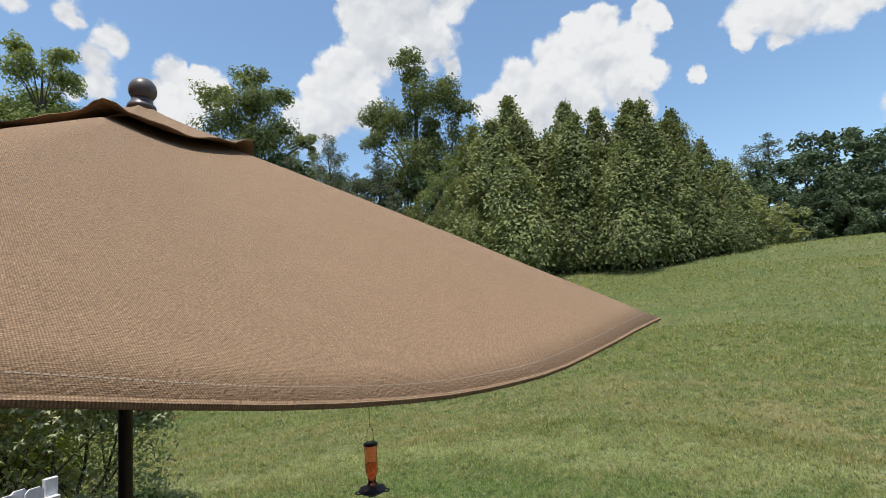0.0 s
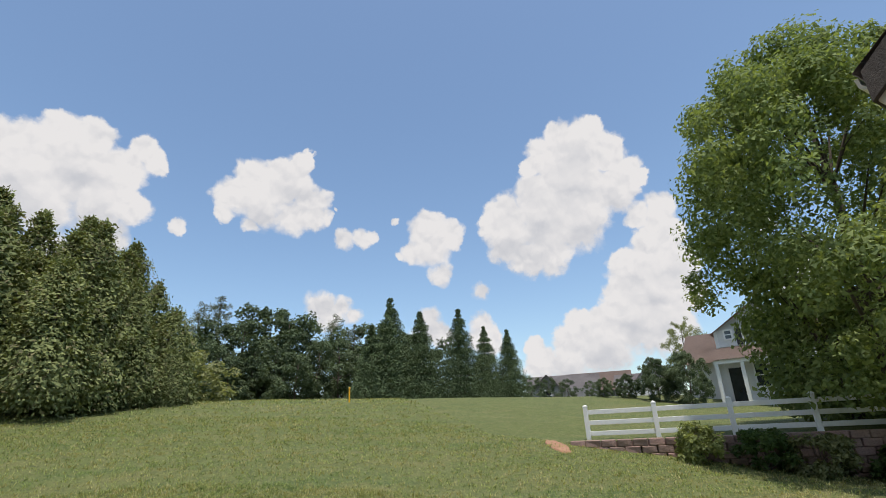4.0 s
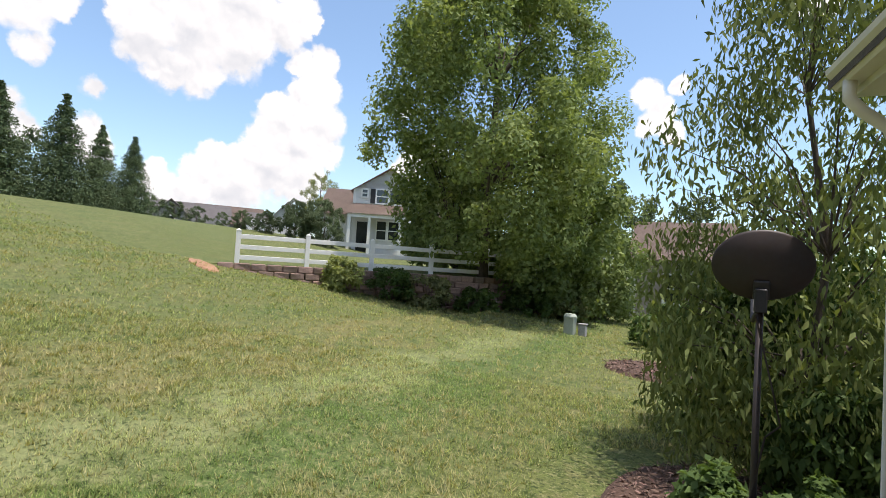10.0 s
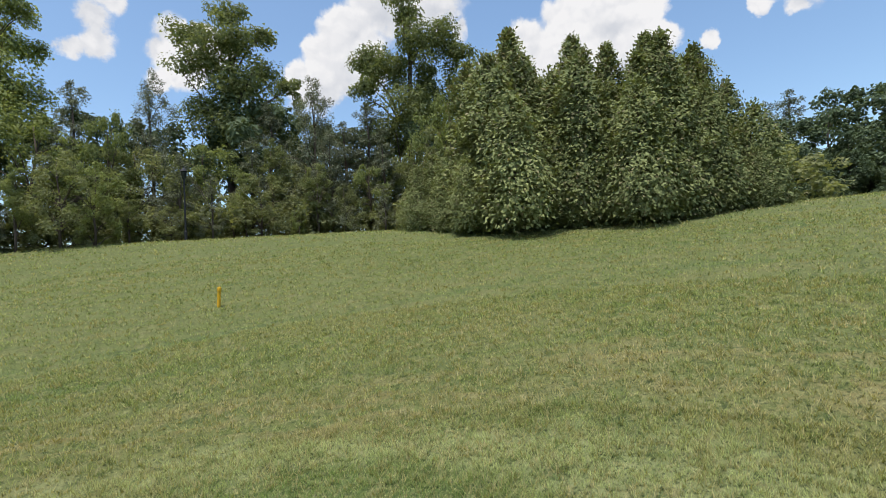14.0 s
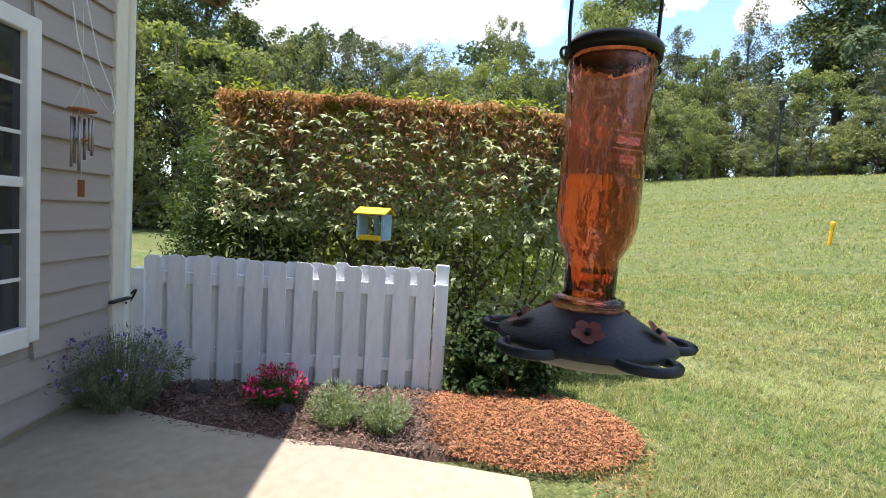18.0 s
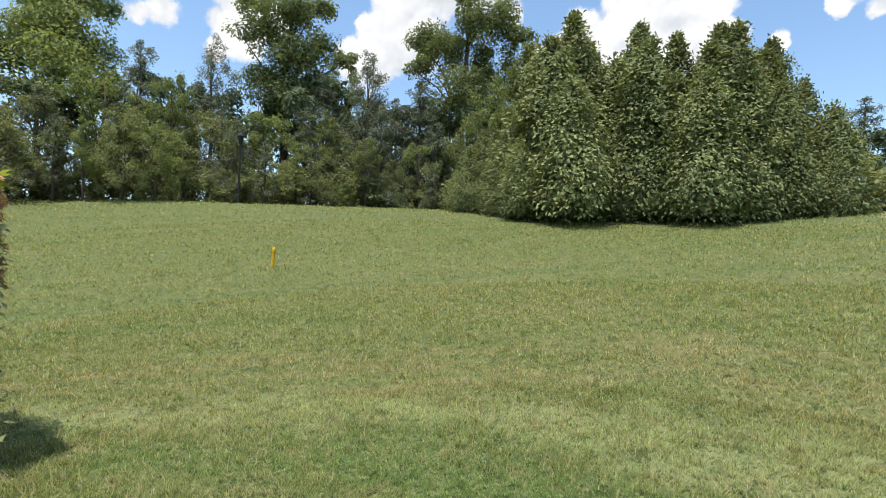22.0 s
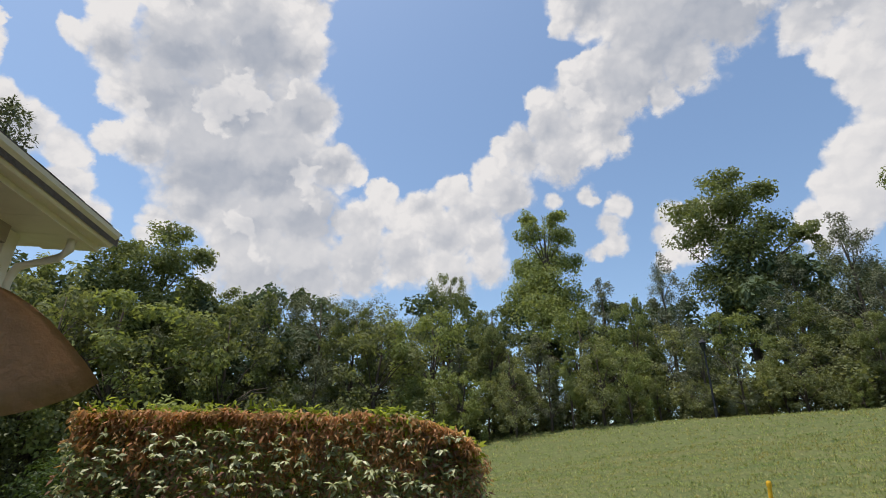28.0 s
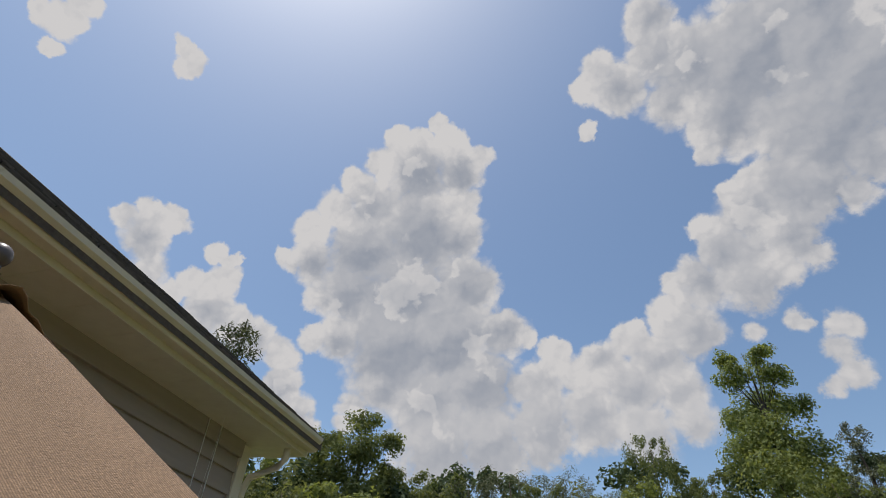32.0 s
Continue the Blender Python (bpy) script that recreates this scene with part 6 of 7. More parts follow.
for k in range(5):
    a = 2 * math.pi * k / 5 + 0.4
    bm = bmesh.new()
    for j in range(5):
        b = 2 * math.pi * j / 5
        ring = [bm.verts.new((0.0062 * math.cos(b) + 0.0048 * math.cos(c), 0.0062 * math.sin(b) + 0.0048 * math.sin(c), 0.0022 + 0.0012 * math.cos(c - b))) for c in [2 * math.pi * q / 10 for q in range(10)]]
        bm.faces.new(ring)
    bmesh.ops.solidify(bm, geom=list(bm.faces), thickness=0.0012)
    fl = part("flower_port", bm, M_PETAL, feeder, "coral metal flower port", m=None)
    fl.matrix_local = pose(0.050 * math.cos(a), 0.050 * math.sin(a), -0.0105, 0, 0, math.degrees(a)) @ pose(0, 0, 0, 0, 36, 0)
    part("port_hole", lathe([(0.0, 0.0046), (0.0022, 0.0046), (0.0022, 0.0015), (0.0, 0.0015)], 12), M_BLACK, fl)
    b = a + math.pi / 5
    loop = [(0.064 * math.cos(b) + 0.019 * math.cos(q) * math.cos(b) - 0.020 * math.sin(q) * math.sin(b), 0.064 * math.sin(b) + 0.019 * math.cos(q) * math.sin(b) + 0.020 * math.sin(q) * math.cos(b), -0.0240) for q in np.linspace(-2.2, 2.2, 14)]
    part("perch", tube(bmesh.new(), loop, 0.0036, 8), M_NAVY, feeder, smooth=True)
bail = [(0.036, 0, 0.186), (0.0375, 0, 0.205), (0.0375, 0, 0.240), (0.028, 0, 0.262), (0.006, 0, 0.270), (0.003, 0, 0.285), (0.0, 0, 0.290), (-0.003, 0, 0.285), (-0.006, 0, 0.270), (-0.028, 0, 0.262), (-0.0375, 0, 0.240), (-0.0375, 0, 0.205), (-0.036, 0, 0.186)]
part("bail", tube(bmesh.new(), bail, 0.0014, 8), M_BLACK, feeder, "black wire bail", smooth=True)
for s in (-1, 1):
    part("bail_eye", tube(bmesh.new(), [(s * 0.0385 + 0.004 * math.cos(q), 0, 0.184 + 0.004 * math.sin(q)) for q in np.linspace(0, 6.2, 12)], 0.0012, 6), M_BLACK, feeder)
part("hanging_wire", tube(bmesh.new(), [(0, 0, 0.288), (0.002, 0, 0.5), (-0.02, 0.0, (UZ - FD.z) - 0.01)], 0.0012, 6), M_BLACK, feeder)
part("embossed_panel", box(box(boxed((-0.013, -0.0312, 0.116), (0.011, -0.0302, 0.1166)), (-0.013, -0.0312, 0.128), (0.011, -0.0302, 0.1286)), (-0.010, -0.0314, 0.1195), (0.008, -0.0302, 0.125)), m_red, feeder, "raised glass lettering panel")
part("embossed_panel", box(boxed((-0.009, -0.0312, 0.104), (0.009, -0.0302, 0.1044)), (-0.006, -0.0314, 0.107), (0.006, -0.0302, 0.112)), m_red, feeder, "raised glass lettering panel")

# ---- yellow hanging bird feeder ----
yf = thing("wooden_bird_feeder", "small yellow and pale blue wooden bird feeder hung in the hedge", "bird feeder", Matrix.Translation((-1.06, 3.52, 1.09)) @ pose(0, 0, 0, 0, 0, -12) @ Matrix.Scale(1.14, 4))
part("tray", boxed((-0.085, -0.06, 0.0), (0.085, 0.06, 0.03), 0.003), M_YELLOW, yf, "yellow tray")
for s in (-1, 1):
    part("side", boxed((s * 0.088 - 0.008, -0.058, 0.004), (s * 0.088 + 0.008, 0.058, 0.17), 0.002), M_BLUE, yf, "pale blue end board")
roof_bm = bmesh.new()
for s in (-1, 1):
    box(roof_bm, (-0.115, -0.005, -0.005), (0.115, 0.085, 0.005), 0.002, Matrix.Translation((0, 0, 0.205)) @ pose(0, 0, 0, -28 if s > 0 else 208, 0, 0))
part("roof", roof_bm, M_YELLOW, yf, "yellow pitched roof")
part("back_post", boxed((-0.012, 0.02, 0.03), (0.012, 0.04, 0.2)), M_BLUE, yf)
part("hanger", tube(bmesh.new(), [(0, 0, 0.20), (0.0, 0.03, 0.45), (0.0, 0.1, 0.7)], 0.0018, 5), M_BLACK, yf)

# ---- wind chime under the eave ----
CH = HM @ Vector((0.16, -0.62, 0))
chime = thing("wind_chime", "wooden disc wind chime with grey tubes and orange sail", "wind chime", Matrix.Translation((CH.x, CH.y, 1.72)))
part("top_disc", lathe([(0, 0.0), (0.062, 0.0), (0.068, 0.006), (0.062, 0.014), (0, 0.014)], 28), M_WOOD, chime, "orange wooden disc", smooth=True)
for k in range(6):
    a = 2 * math.pi * k / 6
    L = 0.17 + 0.022 * k
    part("tube", tube(bmesh.new(), [(0.045 * math.cos(a), 0.045 * math.sin(a), -0.03), (0.045 * math.cos(a), 0.045 * math.sin(a), -0.03 - L)], 0.0075, 10), M_TUBE, chime, smooth=True)
    part("tube_string", tube(bmesh.new(), [(0.045 * math.cos(a), 0.045 * math.sin(a), 0.0), (0.045 * math.cos(a), 0.045 * math.sin(a), -0.03)], 0.001, 4), M_WHITE, chime)
part("striker", lathe([(0, -0.15), (0.026, -0.15), (0.026, -0.138), (0, -0.138)], 20), M_WOOD, chime, smooth=True)
part("centre_string", tube(bmesh.new(), [(0, 0, 0.0), (0, 0, -0.36)], 0.001, 4), M_WHITE, chime)
part("sail", boxed((-0.022, -0.004, -0.44), (0.022, 0.004, -0.35), 0.003), M_WOOD, chime, "orange wooden wind sail")
for k in range(3):
    a = 2 * math.pi * k / 3
    part("hanging_string", tube(bmesh.new(), [(0.05 * math.cos(a), 0.05 * math.sin(a), 0.012), (0, 0, 0.14)], 0.001, 4), M_WHITE, chime)
part("hook_line", tube(bmesh.new(), [(0, 0, 0.14), (0, 0, EAVE - 1.72 - 0.01)], 0.0012, 4), M_WHITE, chime)

# ---- loose cable by the corner board ----
cable = thing("loose_cable", "thin white cable hanging in a loop under the eave", "cable", HM)
part("loop", tube(bmesh.new(), [(0.03, -0.62, EAVE - 0.01), (0.03, -0.55, 2.45), (0.03, -0.47, 2.12), (0.032, -0.36, 1.92), (0.034, -0.24, 1.82), (0.034, -0.17, 1.79), (0.03, -0.14, 1.83), (0.03, -0.18, 1.93), (0.028, -0.30, 2.08), (0.028, -0.40, 2.35), (0.03, -0.46, EAVE - 0.01)], 0.004, 6), M_WHITE, cable, smooth=True)

# ---- satellite dish ----
DP = Vector((0.34, -4.32, 0))
dish = thing("satellite_dish", "old dark satellite dish on a rusty steel pole, seen from behind", "satellite dish", Matrix.Translation(DP))
part("pole", tube(bmesh.new(), [(0, 0, -0.1), (0, 0, 1.60)], 0.0165, 12), M_DISH, dish, "rusty dark steel pole", smooth=True)
DM = pose(0, 0.0, 1.80, 0, 0, 4) @ pose(0, 0, 0, -102, 0, 0) @ Matrix.Scale(0.88, 4)
bm = bmesh.new()
prof = [(0.0, 0.060), (0.10, 0.054), (0.19, 0.034), (0.24, 0.014), (0.255, 0.008), (0.255, 0.0), (0.24, 0.005), (0.19, 0.025), (0.10, 0.045), (0.0, 0.050)]
lathe(prof, 48, bm)
bmesh.ops.scale(bm, vec=(1.0, 0.80, 1.0), verts=bm.verts)
refl = part("reflector", bm, M_DISH, dish, "black oval reflector", smooth=True)
refl.matrix_local = DM
bm = boxed((-0.04, 0.08, 0.035), (0.04, 0.19, 0.075), 0.006)
br = part("mount_bracket", bm, M_BLACK, dish, "black mounting bracket")
br.matrix_local = DM
part("clamp", boxed((-0.028, -0.03, 1.56), (0.028, 0.06, 1.68), 0.006), M_BLACK, dish)
part("feed_arm", tube(bmesh.new(), [(0, -0.05, 1.58), (0.02, -0.35, 1.5), (0.02, -0.52, 1.66)], 0.014, 8), M_BLACK, dish)
part("receiver", tube(bmesh.new(), [(0.02, -0.52, 1.66), (-0.1, -0.46, 1.76)], 0.032, 12), M_CREAM, dish, "pale receiver head")
part("cable", tube(bmesh.new(), [(0.02, 0.03, 1.55), (-0.06, 0.05, 1.2), (-0.1, 0.02, 1.02), (-0.04, 0.0, 0.95), (0.02, 0.02, 0.6), (0.03, 0.02, 0.05)], 0.005, 6), M_DISH, dish)


# ---- markers, lamp post, box ----
def stake(x, y, h, label):
    th = thing("marker_stake", label, "marker", Matrix.Translation((x, y, float(height(x, y)))) @ pose(0, 0, 0, 2, 3, 20), "yellow markers")
    part("post", tube(bmesh.new(), [(0, 0, -0.1), (0, 0, h)], [0.034, 0.034], 14), M_STAKE, th, smooth=False)
    part("cap", lathe([(0, h + 0.035), (0.03, h + 0.03), (0.042, h), (0.042, h - 0.06), (0.036, h - 0.062), (0.036, h - 0.002)], 14), M_STAKE, th)


stake(5.45, 9.85, 0.36, "short yellow plastic marker post in the lawn")
stake(22.0, -4.9, 0.60, "yellow marker post on the crest of the lawn")
lp = spot(-23.0, 25.0)
lamp = thing("lamp_post", "black lantern lamp post at the edge of the woods", "street lamp", Matrix.Translation(lp))
part("post", tube(bmesh.new(), [(0, 0, -0.2), (0, 0, 0.4), (0, 0, 0.45), (0, 0, 2.75)], [0.07, 0.07, 0.045, 0.035], 12), M_BLACK, lamp)
lan = part("lantern", lathe([(0.05, 2.75), (0.09, 2.8), (0.13, 3.08), (0.10, 3.1), (0.0, 3.1)], 6), M_GLASS_DARK, lamp, "dark glass lantern")
part("lantern_roof", lathe([(0.17, 3.1), (0.10, 3.2), (0.03, 3.26), (0.015, 3.34), (0.0, 3.34)], 6), M_BLACK, lan)

up = thing("utility_pedestal", "pale green utility pedestal in the lawn", "utility box", Matrix.Translation((4.35, -15.0, float(height(4.35, -15.0)))))
part("body", boxed((-0.14, -0.14, -0.1), (0.14, 0.14, 0.46), 0.02), M_PEDESTAL, up)
part("cap", lathe([(0.0, 0.56), (0.13, 0.54), (0.18, 0.48), (0.18, 0.44), (0.0, 0.44)], 20), M_PEDESTAL, up)
up2 = thing("utility_pedestal", "small grey utility box beside the pedestal", "utility box", Matrix.Translation((4.05, -15.2, float(height(4.05, -15.2)))))
part("body", boxed((-0.1, -0.1, -0.1), (0.1, 0.1, 0.28), 0.015), M_STONEWALL, up2)
part("lid", boxed((-0.115, -0.115, 0.28), (0.115, 0.115, 0.32), 0.012), M_STONEWALL, up2)

# ---- retaining wall, terrace, rail fence ----
W0, W1 = Vector((12.35, -9.75, 0)), Vector((7.75, -15.6, 0))
W2 = Vector((7.1, -17.4, 0))
TOP = 1.50
terr = bmesh.new()
tv = [(12.55, -9.7), (7.95, -15.55), (7.3, -17.4), (6.6, -24), (30, -48), (60, -40), (40, -20), (16, -8.9)]
tops = [terr.verts.new((x, y, TOP - 0.05 + 0.035 * max(0, math.hypot(x - 10, y + 13) - 4))) for x, y in tv]
lows = [terr.verts.new((x, y, -0.5)) for x, y in tv]
terr.faces.new(tops)
for k in range(len(tv)):
    terr.faces.new((tops[k], lows[k], lows[(k + 1) % len(tv)], tops[(k + 1) % len(tv)]))
tagged(part("terrace", terr, M_LAWN), "neighbours' raised level lawn above the retaining wall", "lawn", kind="structure")

rwall = thing("retaining_wall", "low retaining wall of rough brown concrete blocks", "retaining wall", kind="structure")
bm = bmesh.new()
core = part("core", boxed((0, 0.10, -0.4), ((W1 - W0).length, 0.28, TOP - 0.06)), M_STONE, rwall)
core.matrix_world = Matrix.Translation(W0) @ pose(0, 0, 0, 0, 0, math.degrees(math.atan2((W1 - W0).y, (W1 - W0).x)))
blocks = []
for j in range(4):
    bm = boxed((-0.2 + 0.004 * j, -0.14, 0), (0.2 - 0.006 * j, 0.12, 0.185), 0.018)
    for v in bm.verts:
        if v.co.y > 0:
            v.co += Vector((0, 0.045 * noise.noise(v.co * 9 + Vector((j * 7, 0, 0))), 0))
    me = bpy.data.meshes.new("block")
    bmesh.ops.recalc_face_normals(bm, faces=bm.faces)
    bm.to_mesh(me)
    bm.free()
    me.materials.append(M_STONE)
    blocks.append(me)
rng = random.Random(3)
for a, b in ((W0, W1), (W1, W2)):
    d = b - a
    ang = math.degrees(math.atan2(d.y, d.x)) + 180
    n = int(d.length / 0.41)
    for i in range(n):
        p0 = a + d * ((i + 0.5) / n)
        gz0 = float(height(p0.x - 0.25, p0.y + 0.25))
        for c in range(8):
            z = TOP - 0.19 * (c + 1)
            if z + 0.19 < gz0 - 0.1:
                break
            q = p0 + d.normalized() * (0.2 if c % 2 else 0.0)
            ob = new("block", rng.choice(blocks))
            ob.parent = rwall
            ob.matrix_world = Matrix.Translation((q.x, q.y, z)) @ pose(0, 0, 0, 0, 0, ang + rng.uniform(-1.5, 1.5)) @ Matrix.Translation((0, rng.uniform(-0.015, 0.015), 0))

R0, STEP = Vector((12.75, -10.65, 0)), Vector((-1.27, -1.45, 0))
rail_fence = thing("rail_fence", "white vinyl three-rail fence on top of the retaining wall", "fence")
ra = math.degrees(math.atan2(STEP.y, STEP.x))
for k in range(6):
    p0 = R0 + STEP * k
    M = Matrix.Translation((p0.x, p0.y, TOP - 0.05)) @ pose(0, 0, 0, 0, 0, ra)
    po = part("post", boxed((-0.065, -0.065, -0.3), (0.065, 0.065, 0.96), 0.006), M_WHITE, rail_fence)
    po.matrix_world = M
    ca = part("post_cap", lathe([(0, 1.03), (0.10, 0.975), (0.10, 0.955), (0, 0.955)], 4), M_WHITE, po)
    ca.matrix_parent_inverse = Matrix.Identity(4)
    ca.matrix_local = pose(0, 0, 0, 0, 0, 45)
    if k < 5:
        for z in (0.20, 0.50, 0.80):
            r = part("rail", boxed((0.06, -0.02, z - 0.065), (STEP.length - 0.06, 0.02, z + 0.065), 0.006), M_WHITE, rail_fence)
            r.matrix_world = M


# ---- neighbouring houses ----
def far_house(name, label, yaw, dist, turn, parts):
    base = spot(yaw, dist)
    th = thing(name, label, "house", Matrix.Translation((base.x, base.y, base.z - 0.2)) @ pose(0, 0, 0, 0, 0, yaw + turn))
    for spec in parts:
        kind = spec[0]
        if kind == "wall":
            part("wall", boxed(spec[1], spec[2]), spec[3], th)
        elif kind == "gable":
            (x0, y0, z0), (x1, y1, z1), mat, wall = spec[1:5]
            along = spec[5] if len(spec) > 5 else "y"
            bm = bmesh.new()
            o = 0.3
            if along == "y":
                xm = (x0 + x1) / 2
                sl = (z1 - z0) / (xm - x0)
                for s in (-1, 1):
                    e = xm + s * (xm - x0 + o)
                    v = [bm.verts.new(q) for q in ((xm, y0 - o, z1), (xm, y1, z1), (e, y1, z0 - o * sl), (e, y0 - o, z0 - o * sl))]
                    bm.faces.new(v)
            else:
                ym = (y0 + y1) / 2
                sl = (z1 - z0) / (ym - y0)
                for s in (-1, 1):
                    e = ym + s * (ym - y0 + o)
                    v = [bm.verts.new(q) for q in ((x0 - o, ym, z1), (x1 + o, ym, z1), (x1 + o, e, z0 - o * sl), (x0 - o, e, z0 - o * sl))]
                    bm.faces.new(v)
            bmesh.ops.solidify(bm, geom=list(bm.faces), thickness=0.15)
            part("roof", bm, mat, th)
            bm = bmesh.new()
            if along == "y":
                tri = [(x0, y0, z0), (x1, y0, z0), ((x0 + x1) / 2, y0, z1 - 0.12)]
            else:
                tri = [(x0, y0, z0), (x0, y1, z0), (x0, (y0 + y1) / 2, z1 - 0.12)]
            f = bm.faces.new([bm.verts.new(q) for q in tri])
            bmesh.ops.solidify(bm, geom=[f], thickness=0.1)
            part("gable_wall", bm, wall, th)
        elif kind == "window":
            x0, x1, z0, z1, y = spec[1:6]
            w = part("window", boxed((x0, y - 0.02, z0), (x1, y + 0.02, z1)), M_GLASS_DARK, th)
            t = 0.1
            for lo, hi in (((x0 - t, z0 - t), (x0, z1 + t)), ((x1, z0 - t), (x1 + t, z1 + t)), ((x0, z1), (x1, z1 + t)), ((x0, z0 - t), (x1, z0))):
                part("frame", boxed((lo[0], y - 0.06, lo[1]), (hi[0], y + 0.02, hi[1])), M_WHITE, w)
            part("glazing_bar", boxed((x0, y - 0.04, (z0 + z1) / 2 - 0.03), (x1, y - 0.02, (z0 + z1) / 2 + 0.03)), M_WHITE, w)
        elif kind == "slope":
            (x0, y0, z0), (x1, y1, z1), mat = spec[1:4]
            bm = bmesh.new()
            bmesh.ops.solidify(bm, geom=[bm.faces.new([bm.verts.new(q) for q in ((x0, y0, z0), (x1, y0, z0), (x1, y1, z1), (x0, y1, z1))])], thickness=0.12)
            part("porch_roof", bm, mat, th)
        elif kind == "box":
            part(spec[1], boxed(spec[2], spec[3]), spec[4], th)
        elif kind == "lap":
            x0, x1, z0, z1, y = spec[1:6]
            z = z0
            while z < z1:
                part("siding_course", boxed((x0, y - 0.03, z), (x1, y, z + 0.19)), M_PALE, th)
                z += 0.22
    return th


far_house("neighbour_house", "pale grey two-storey house with tan roof and porch", -144.0, 37, 0, [
    ("wall", (-5.3, 2.0, 0), (6.5, 10, 3.4), M_PALE), ("gable", (-5.3, 1.4, 3.4), (7.5, 10, 5.75), M_ROOF_TAN, M_PALE, "x"),
    ("wall", (-2.9, 0.4, 0.0), (2.1, 5, 5.1), M_PALE), ("gable", (-2.9, 0.4, 5.1), (2.1, 7, 6.75), M_ROOF_TAN, M_PALE, "y"), ("lap", -2.9, 2.1, 3.4, 5.1, 0.4), ("lap", 0.7, 2.1, 0.4, 3.4, 0.4),
    ("box", "corner_board", (-3.0, 0.34, 3.2), (-2.82, 0.5, 5.1), M_WHITE), ("box", "corner_board", (2.02, 0.34, 0), (2.2, 0.5, 5.1), M_WHITE),
    ("window", -2.35, -2.0, 4.55, 5.05, 0.36), ("window", -1.3, -0.5, 4.15, 5.1, 0.36), ("window", -0.35, 0.45, 4.15, 5.1, 0.36),
    ("box", "shutter", (-1.75, 0.3, 4.1), (-1.42, 0.36, 5.15), M_BLACK), ("box", "shutter", (0.57, 0.3, 4.1), (0.9, 0.36, 5.15), M_BLACK),
    ("slope", (-3.3, -1.3, 3.15), (0.8, 0.42, 4.05), M_ROOF_TAN), ("box", "porch_beam", (-3.2, -1.15, 2.9), (0.7, -0.95, 3.12), M_WHITE),
    ("box", "column", (-3.15, -1.15, 0), (-2.95, -0.95, 2.9), M_WHITE), ("box", "column", (-1.75, -1.15, 0), (-1.55, -0.95, 2.9), M_WHITE), ("box", "column", (0.45, -1.15, 0), (0.65, -0.95, 2.9), M_WHITE),
    ("window", -1.15, -0.5, 1.5, 2.8, 0.36), ("window", -0.3, 0.4, 1.5, 2.8, 0.36), ("window", 0.95, 1.6, 1.5, 2.8, 0.33), ("box", "door", (-2.6, 0.33, 0.4), (-1.75, 0.4, 2.7), M_GLASS_DARK)])
far_house("neighbour_house", "distant grey stone and siding house with gabled roof", -122.6, 66, 0, [
    ("wall", (-4.2, 0, 0), (4.6, 8, 2.4), M_STONEWALL), ("gable", (-4.2, 0.5, 2.4), (4.6, 8, 4.4), M_ROOF_GREY, M_STONEWALL, "x"), ("wall", (-3.6, -0.8, 0), (0.2, 3, 2.4), M_STONEWALL),
    ("gable", (-3.6, -0.8, 2.4), (0.2, 5, 4.2), M_ROOF_GREY, M_STONEWALL, "y"), ("window", -2.3, -1.3, 1.1, 2.2, -0.84)])
far_house("neighbour_house", "distant house with tan hipped roof", -126.4, 68, 0, [
    ("wall", (-3.8, 0, 0), (4.0, 8, 2.2), M_STONEWALL), ("gable", (-3.8, 0, 2.2), (4.0, 8, 4.6), M_ROOF_TAN, M_PALE, "x")])
far_house("neighbour_house", "distant pale house with a gabled end", -131.4, 62, 0, [
    ("wall", (-3.4, 0, 0), (3.2, 8, 2.5), M_PALE), ("gable", (-1.2, 0, 2.5), (3.2, 8, 4.9), M_ROOF_TAN, M_PALE, "y"), ("gable", (-3.4, 1, 2.4), (-1.0, 7, 3.6), M_ROOF_GREY, M_PALE, "x")])
far_house("neighbour_unit", "grey lap-sided neighbouring unit behind the trees", -174.0, 25, 0, [
    ("wall", (-1.6, 0, 0), (2.5, 8, 3.0), M_SIDING), ("gable", (-1.6, 0, 3.0), (2.5, 8, 5.0), M_ROOF_TAN, M_SIDING, "x"), ("window", -0.3, 0.4, 1.0, 2.2, -0.04), ("box", "corner_board", (-1.72, -0.06, 0), (-1.5, 0.1, 3.0), M_WHITE)])

# the patterns of which copies were made
for pr in PROTOS:
    for o in (*pr.children_recursive, pr):
        bpy.data.objects.remove(o)

# ---- grass in tufts, finer where the walk comes near ----
def lawn_near(x, y):
    patio = (x < 0.62 - 0.12 * (y < -1)) & (y > -3.4) & (y < 2.45)
    bed = (((x + 1.05) / 1.7) ** 2 + ((y - 2.95) / 0.62) ** 2 < 1) | (((x - 0.12) / 0.70) ** 2 + ((y - 3.08) / 0.6) ** 2 < 1) | (((x - 0.55) / 1.3) ** 2 + ((y + 5.6) / 1.45) ** 2 < 1)
    house_side = (x < -2.2) | ((x < 0) & (y < -2.5))
    built_on = (x - 12.55) * -5.85 + (y + 9.7) * 4.6 < 0.0
    return ~(patio | bed | house_side | (built_on & (x > 6.5) & (y < -8)))


def dryness(x, y):
    """How much straw stands among the green, 0 to 1."""
    u = x - (3.9 - 0.07 * y - 0.105 * np.maximum(y, 0) ** 2)
    patch = np.array([noise.noise((a * 1.3, b * 0.35, 5.0)) + 0.7 * noise.noise((a * 2.9, b * 2.1, 8.0)) for a, b in zip(u, y)])
    return np.clip(0.34 + 0.5 * patch + 0.22 * np.exp(-((u - 1.5) / 0.9) ** 2) - 0.1 * np.exp(-((u + 0.8) / 0.5) ** 2), 0.03, 0.75)


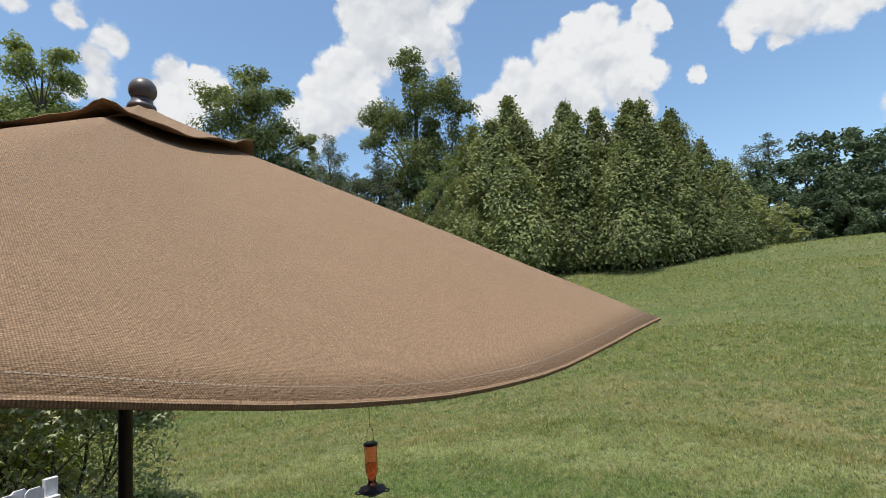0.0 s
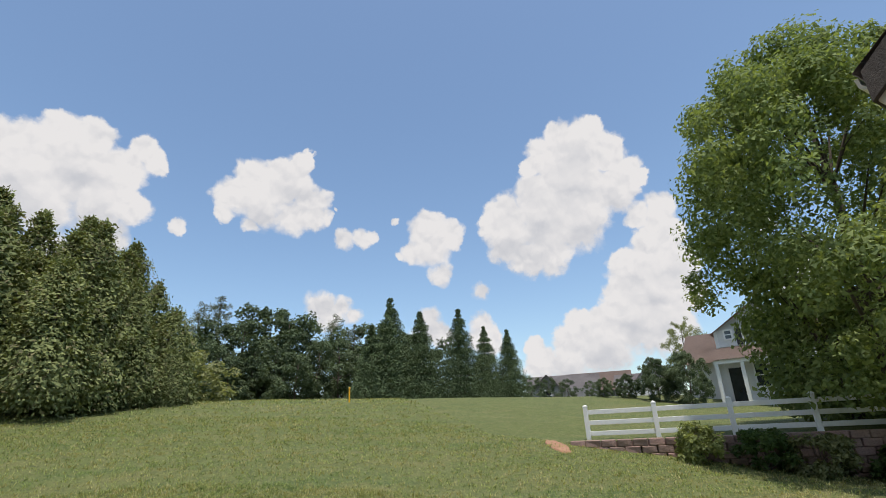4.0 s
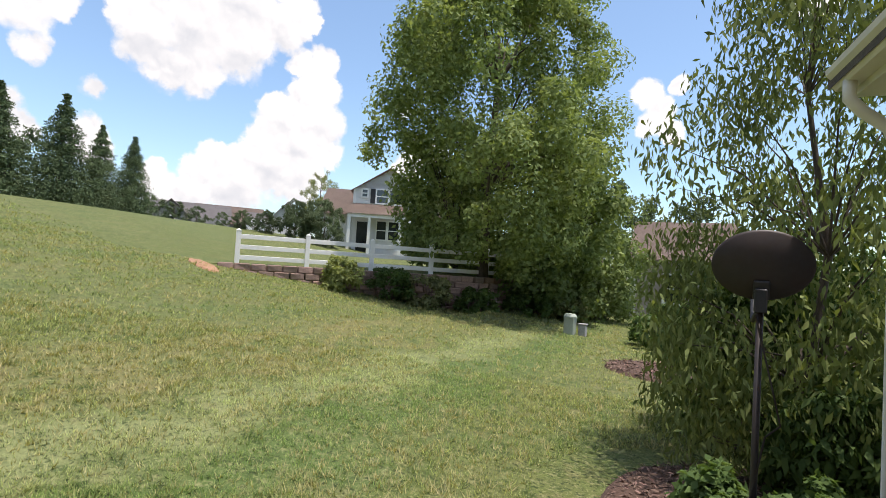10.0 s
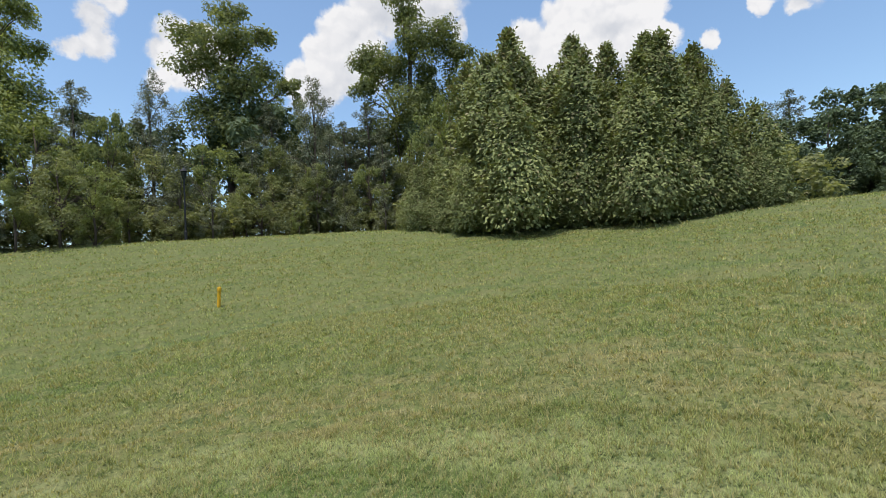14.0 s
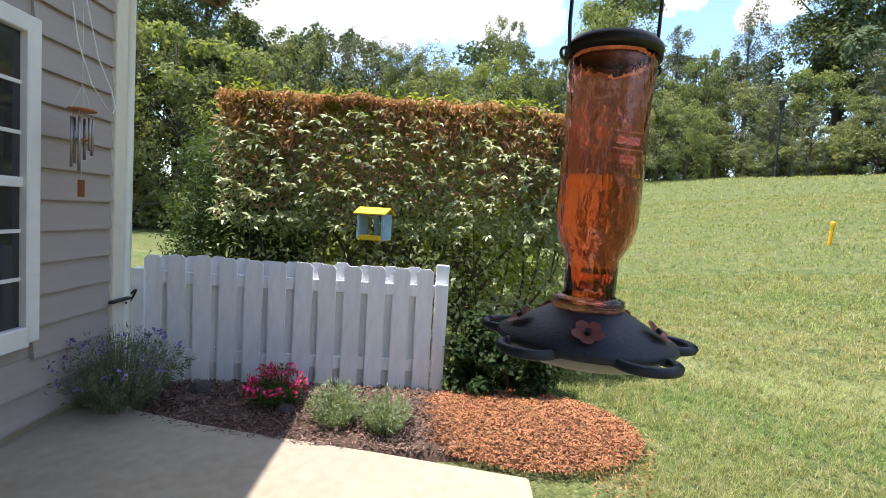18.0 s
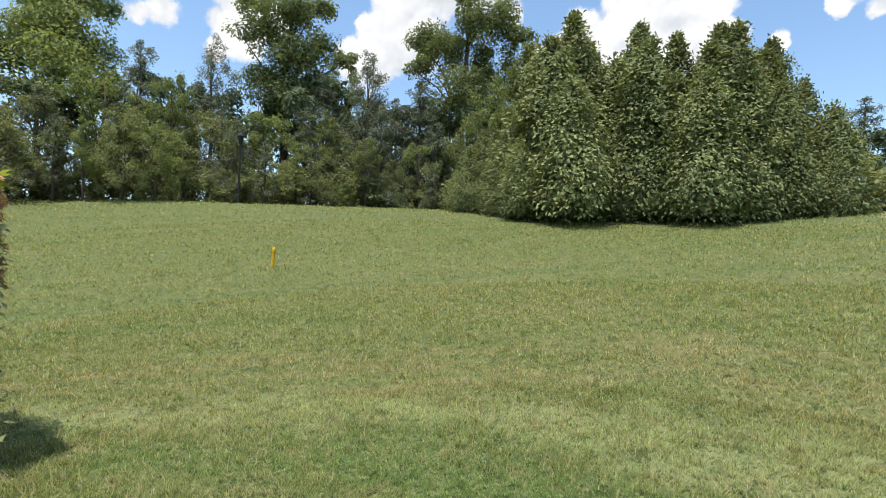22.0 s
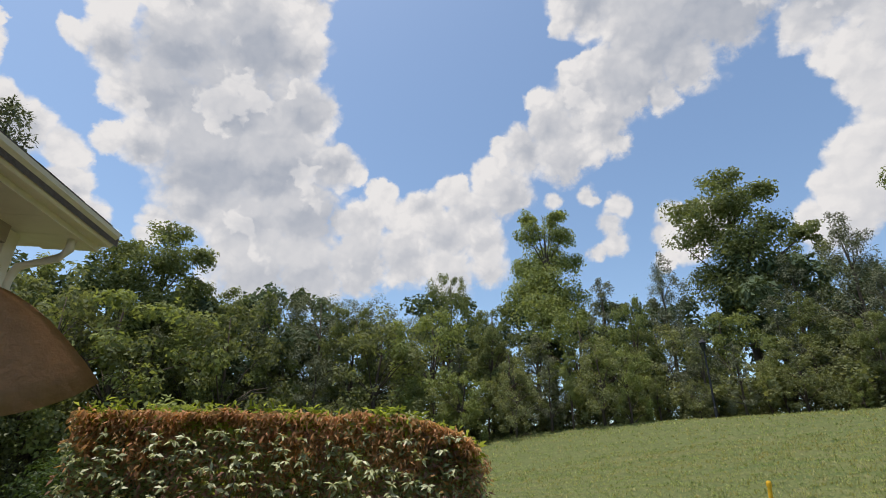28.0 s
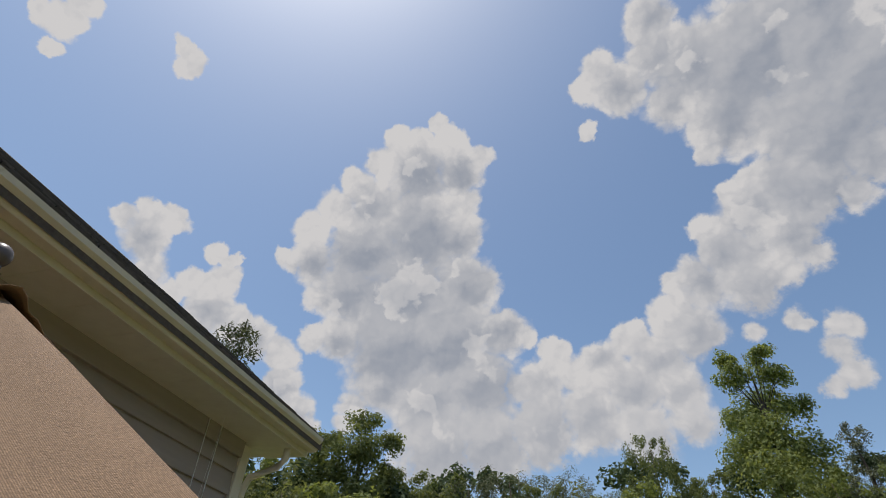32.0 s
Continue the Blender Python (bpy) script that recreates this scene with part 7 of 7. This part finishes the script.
def tufts(per_m2, near, far, k, h, w, seed):
    """Tufts of k blades on a ring of the lawn round the patio's edge; returns green and straw blades."""
    rng = np.random.default_rng(seed)
    n = int(per_m2 * math.pi * (far ** 2 - near ** 2))
    d, a = np.sqrt(rng.uniform(near ** 2, far ** 2, n)), rng.uniform(0, 2 * math.pi, n)
    x, y = 0.4 + d * np.sin(a), d * np.cos(a)
    ok = lawn_near(x, y) & (x > -2.2)
    x, y, d = x[ok], y[ok], d[ok]
    n = len(x)
    tall = np.array([0.85 + 0.5 * noise.noise((p * 1.7, q * 1.7, 3)) for p, q in zip(x, y)])
    flat = 1 - np.exp(-((x + 0.5) ** 2 + (y - 1.5) ** 2) / 8)
    z = height(x, y) - 0.025 + 0.045 * flat * np.array([noise.noise((p * 0.35, q * 0.35, 0)) for p, q in zip(x, y)])
    straw = rng.uniform(0, 1, n) < dryness(x, y)
    out = []
    for pick in (~straw, straw):
        m = int(pick.sum())
        base = np.repeat(np.stack([x, y, z], 1)[pick], k, 0)
        wide = np.repeat(w * d[pick], k)
        ln = np.repeat(h * tall[pick], k) * rng.uniform(0.55, 1.25, m * k) + 0.01
        a, lean = rng.uniform(0, 6.28, m * k), rng.uniform(0.3, 1.3, m * k) * ln
        base += np.stack([np.cos(a), np.sin(a), 0 * a], 1) * (rng.uniform(0, 1, m * k) * wide * 5)[:, None]
        b = a + rng.normal(size=m * k) * 0.7
        s = np.stack([-np.sin(b), np.cos(b), 0 * b], 1) * wide[:, None] / 2
        tip = base + np.stack([np.cos(b) * lean, np.sin(b) * lean, ln], 1)
        out.append((np.stack([base - s, base + s, tip], 1).reshape(-1, 3), np.arange(3 * m * k).reshape(m * k, 3)))
    return out


RINGS = [tufts(900, 0.3, 4.5, 6, 0.050, 0.0016, 1), tufts(260, 4.5, 9.0, 6, 0.052, 0.0016, 2), tufts(62, 9.0, 17.0, 5, 0.058, 0.0016, 3), tufts(17, 17.0, 30.0, 4, 0.07, 0.0017, 4)]
near_v, near_f = merge(*(r[0] for r in RINGS))
straw_v, straw_f = merge(*(r[1] for r in RINGS))
tagged(hang("dry_grass", fast_mesh("dry_grass", straw_v, straw_f), M_STRAW), "pale dry blades among the mown grass", "grass", kind="stuff")
grass = hang("grass", fast_mesh("grass", near_v, near_f), M_BLADE)
tagged(grass, "short mown grass blades, green with dry straw patches", "grass", kind="stuff")
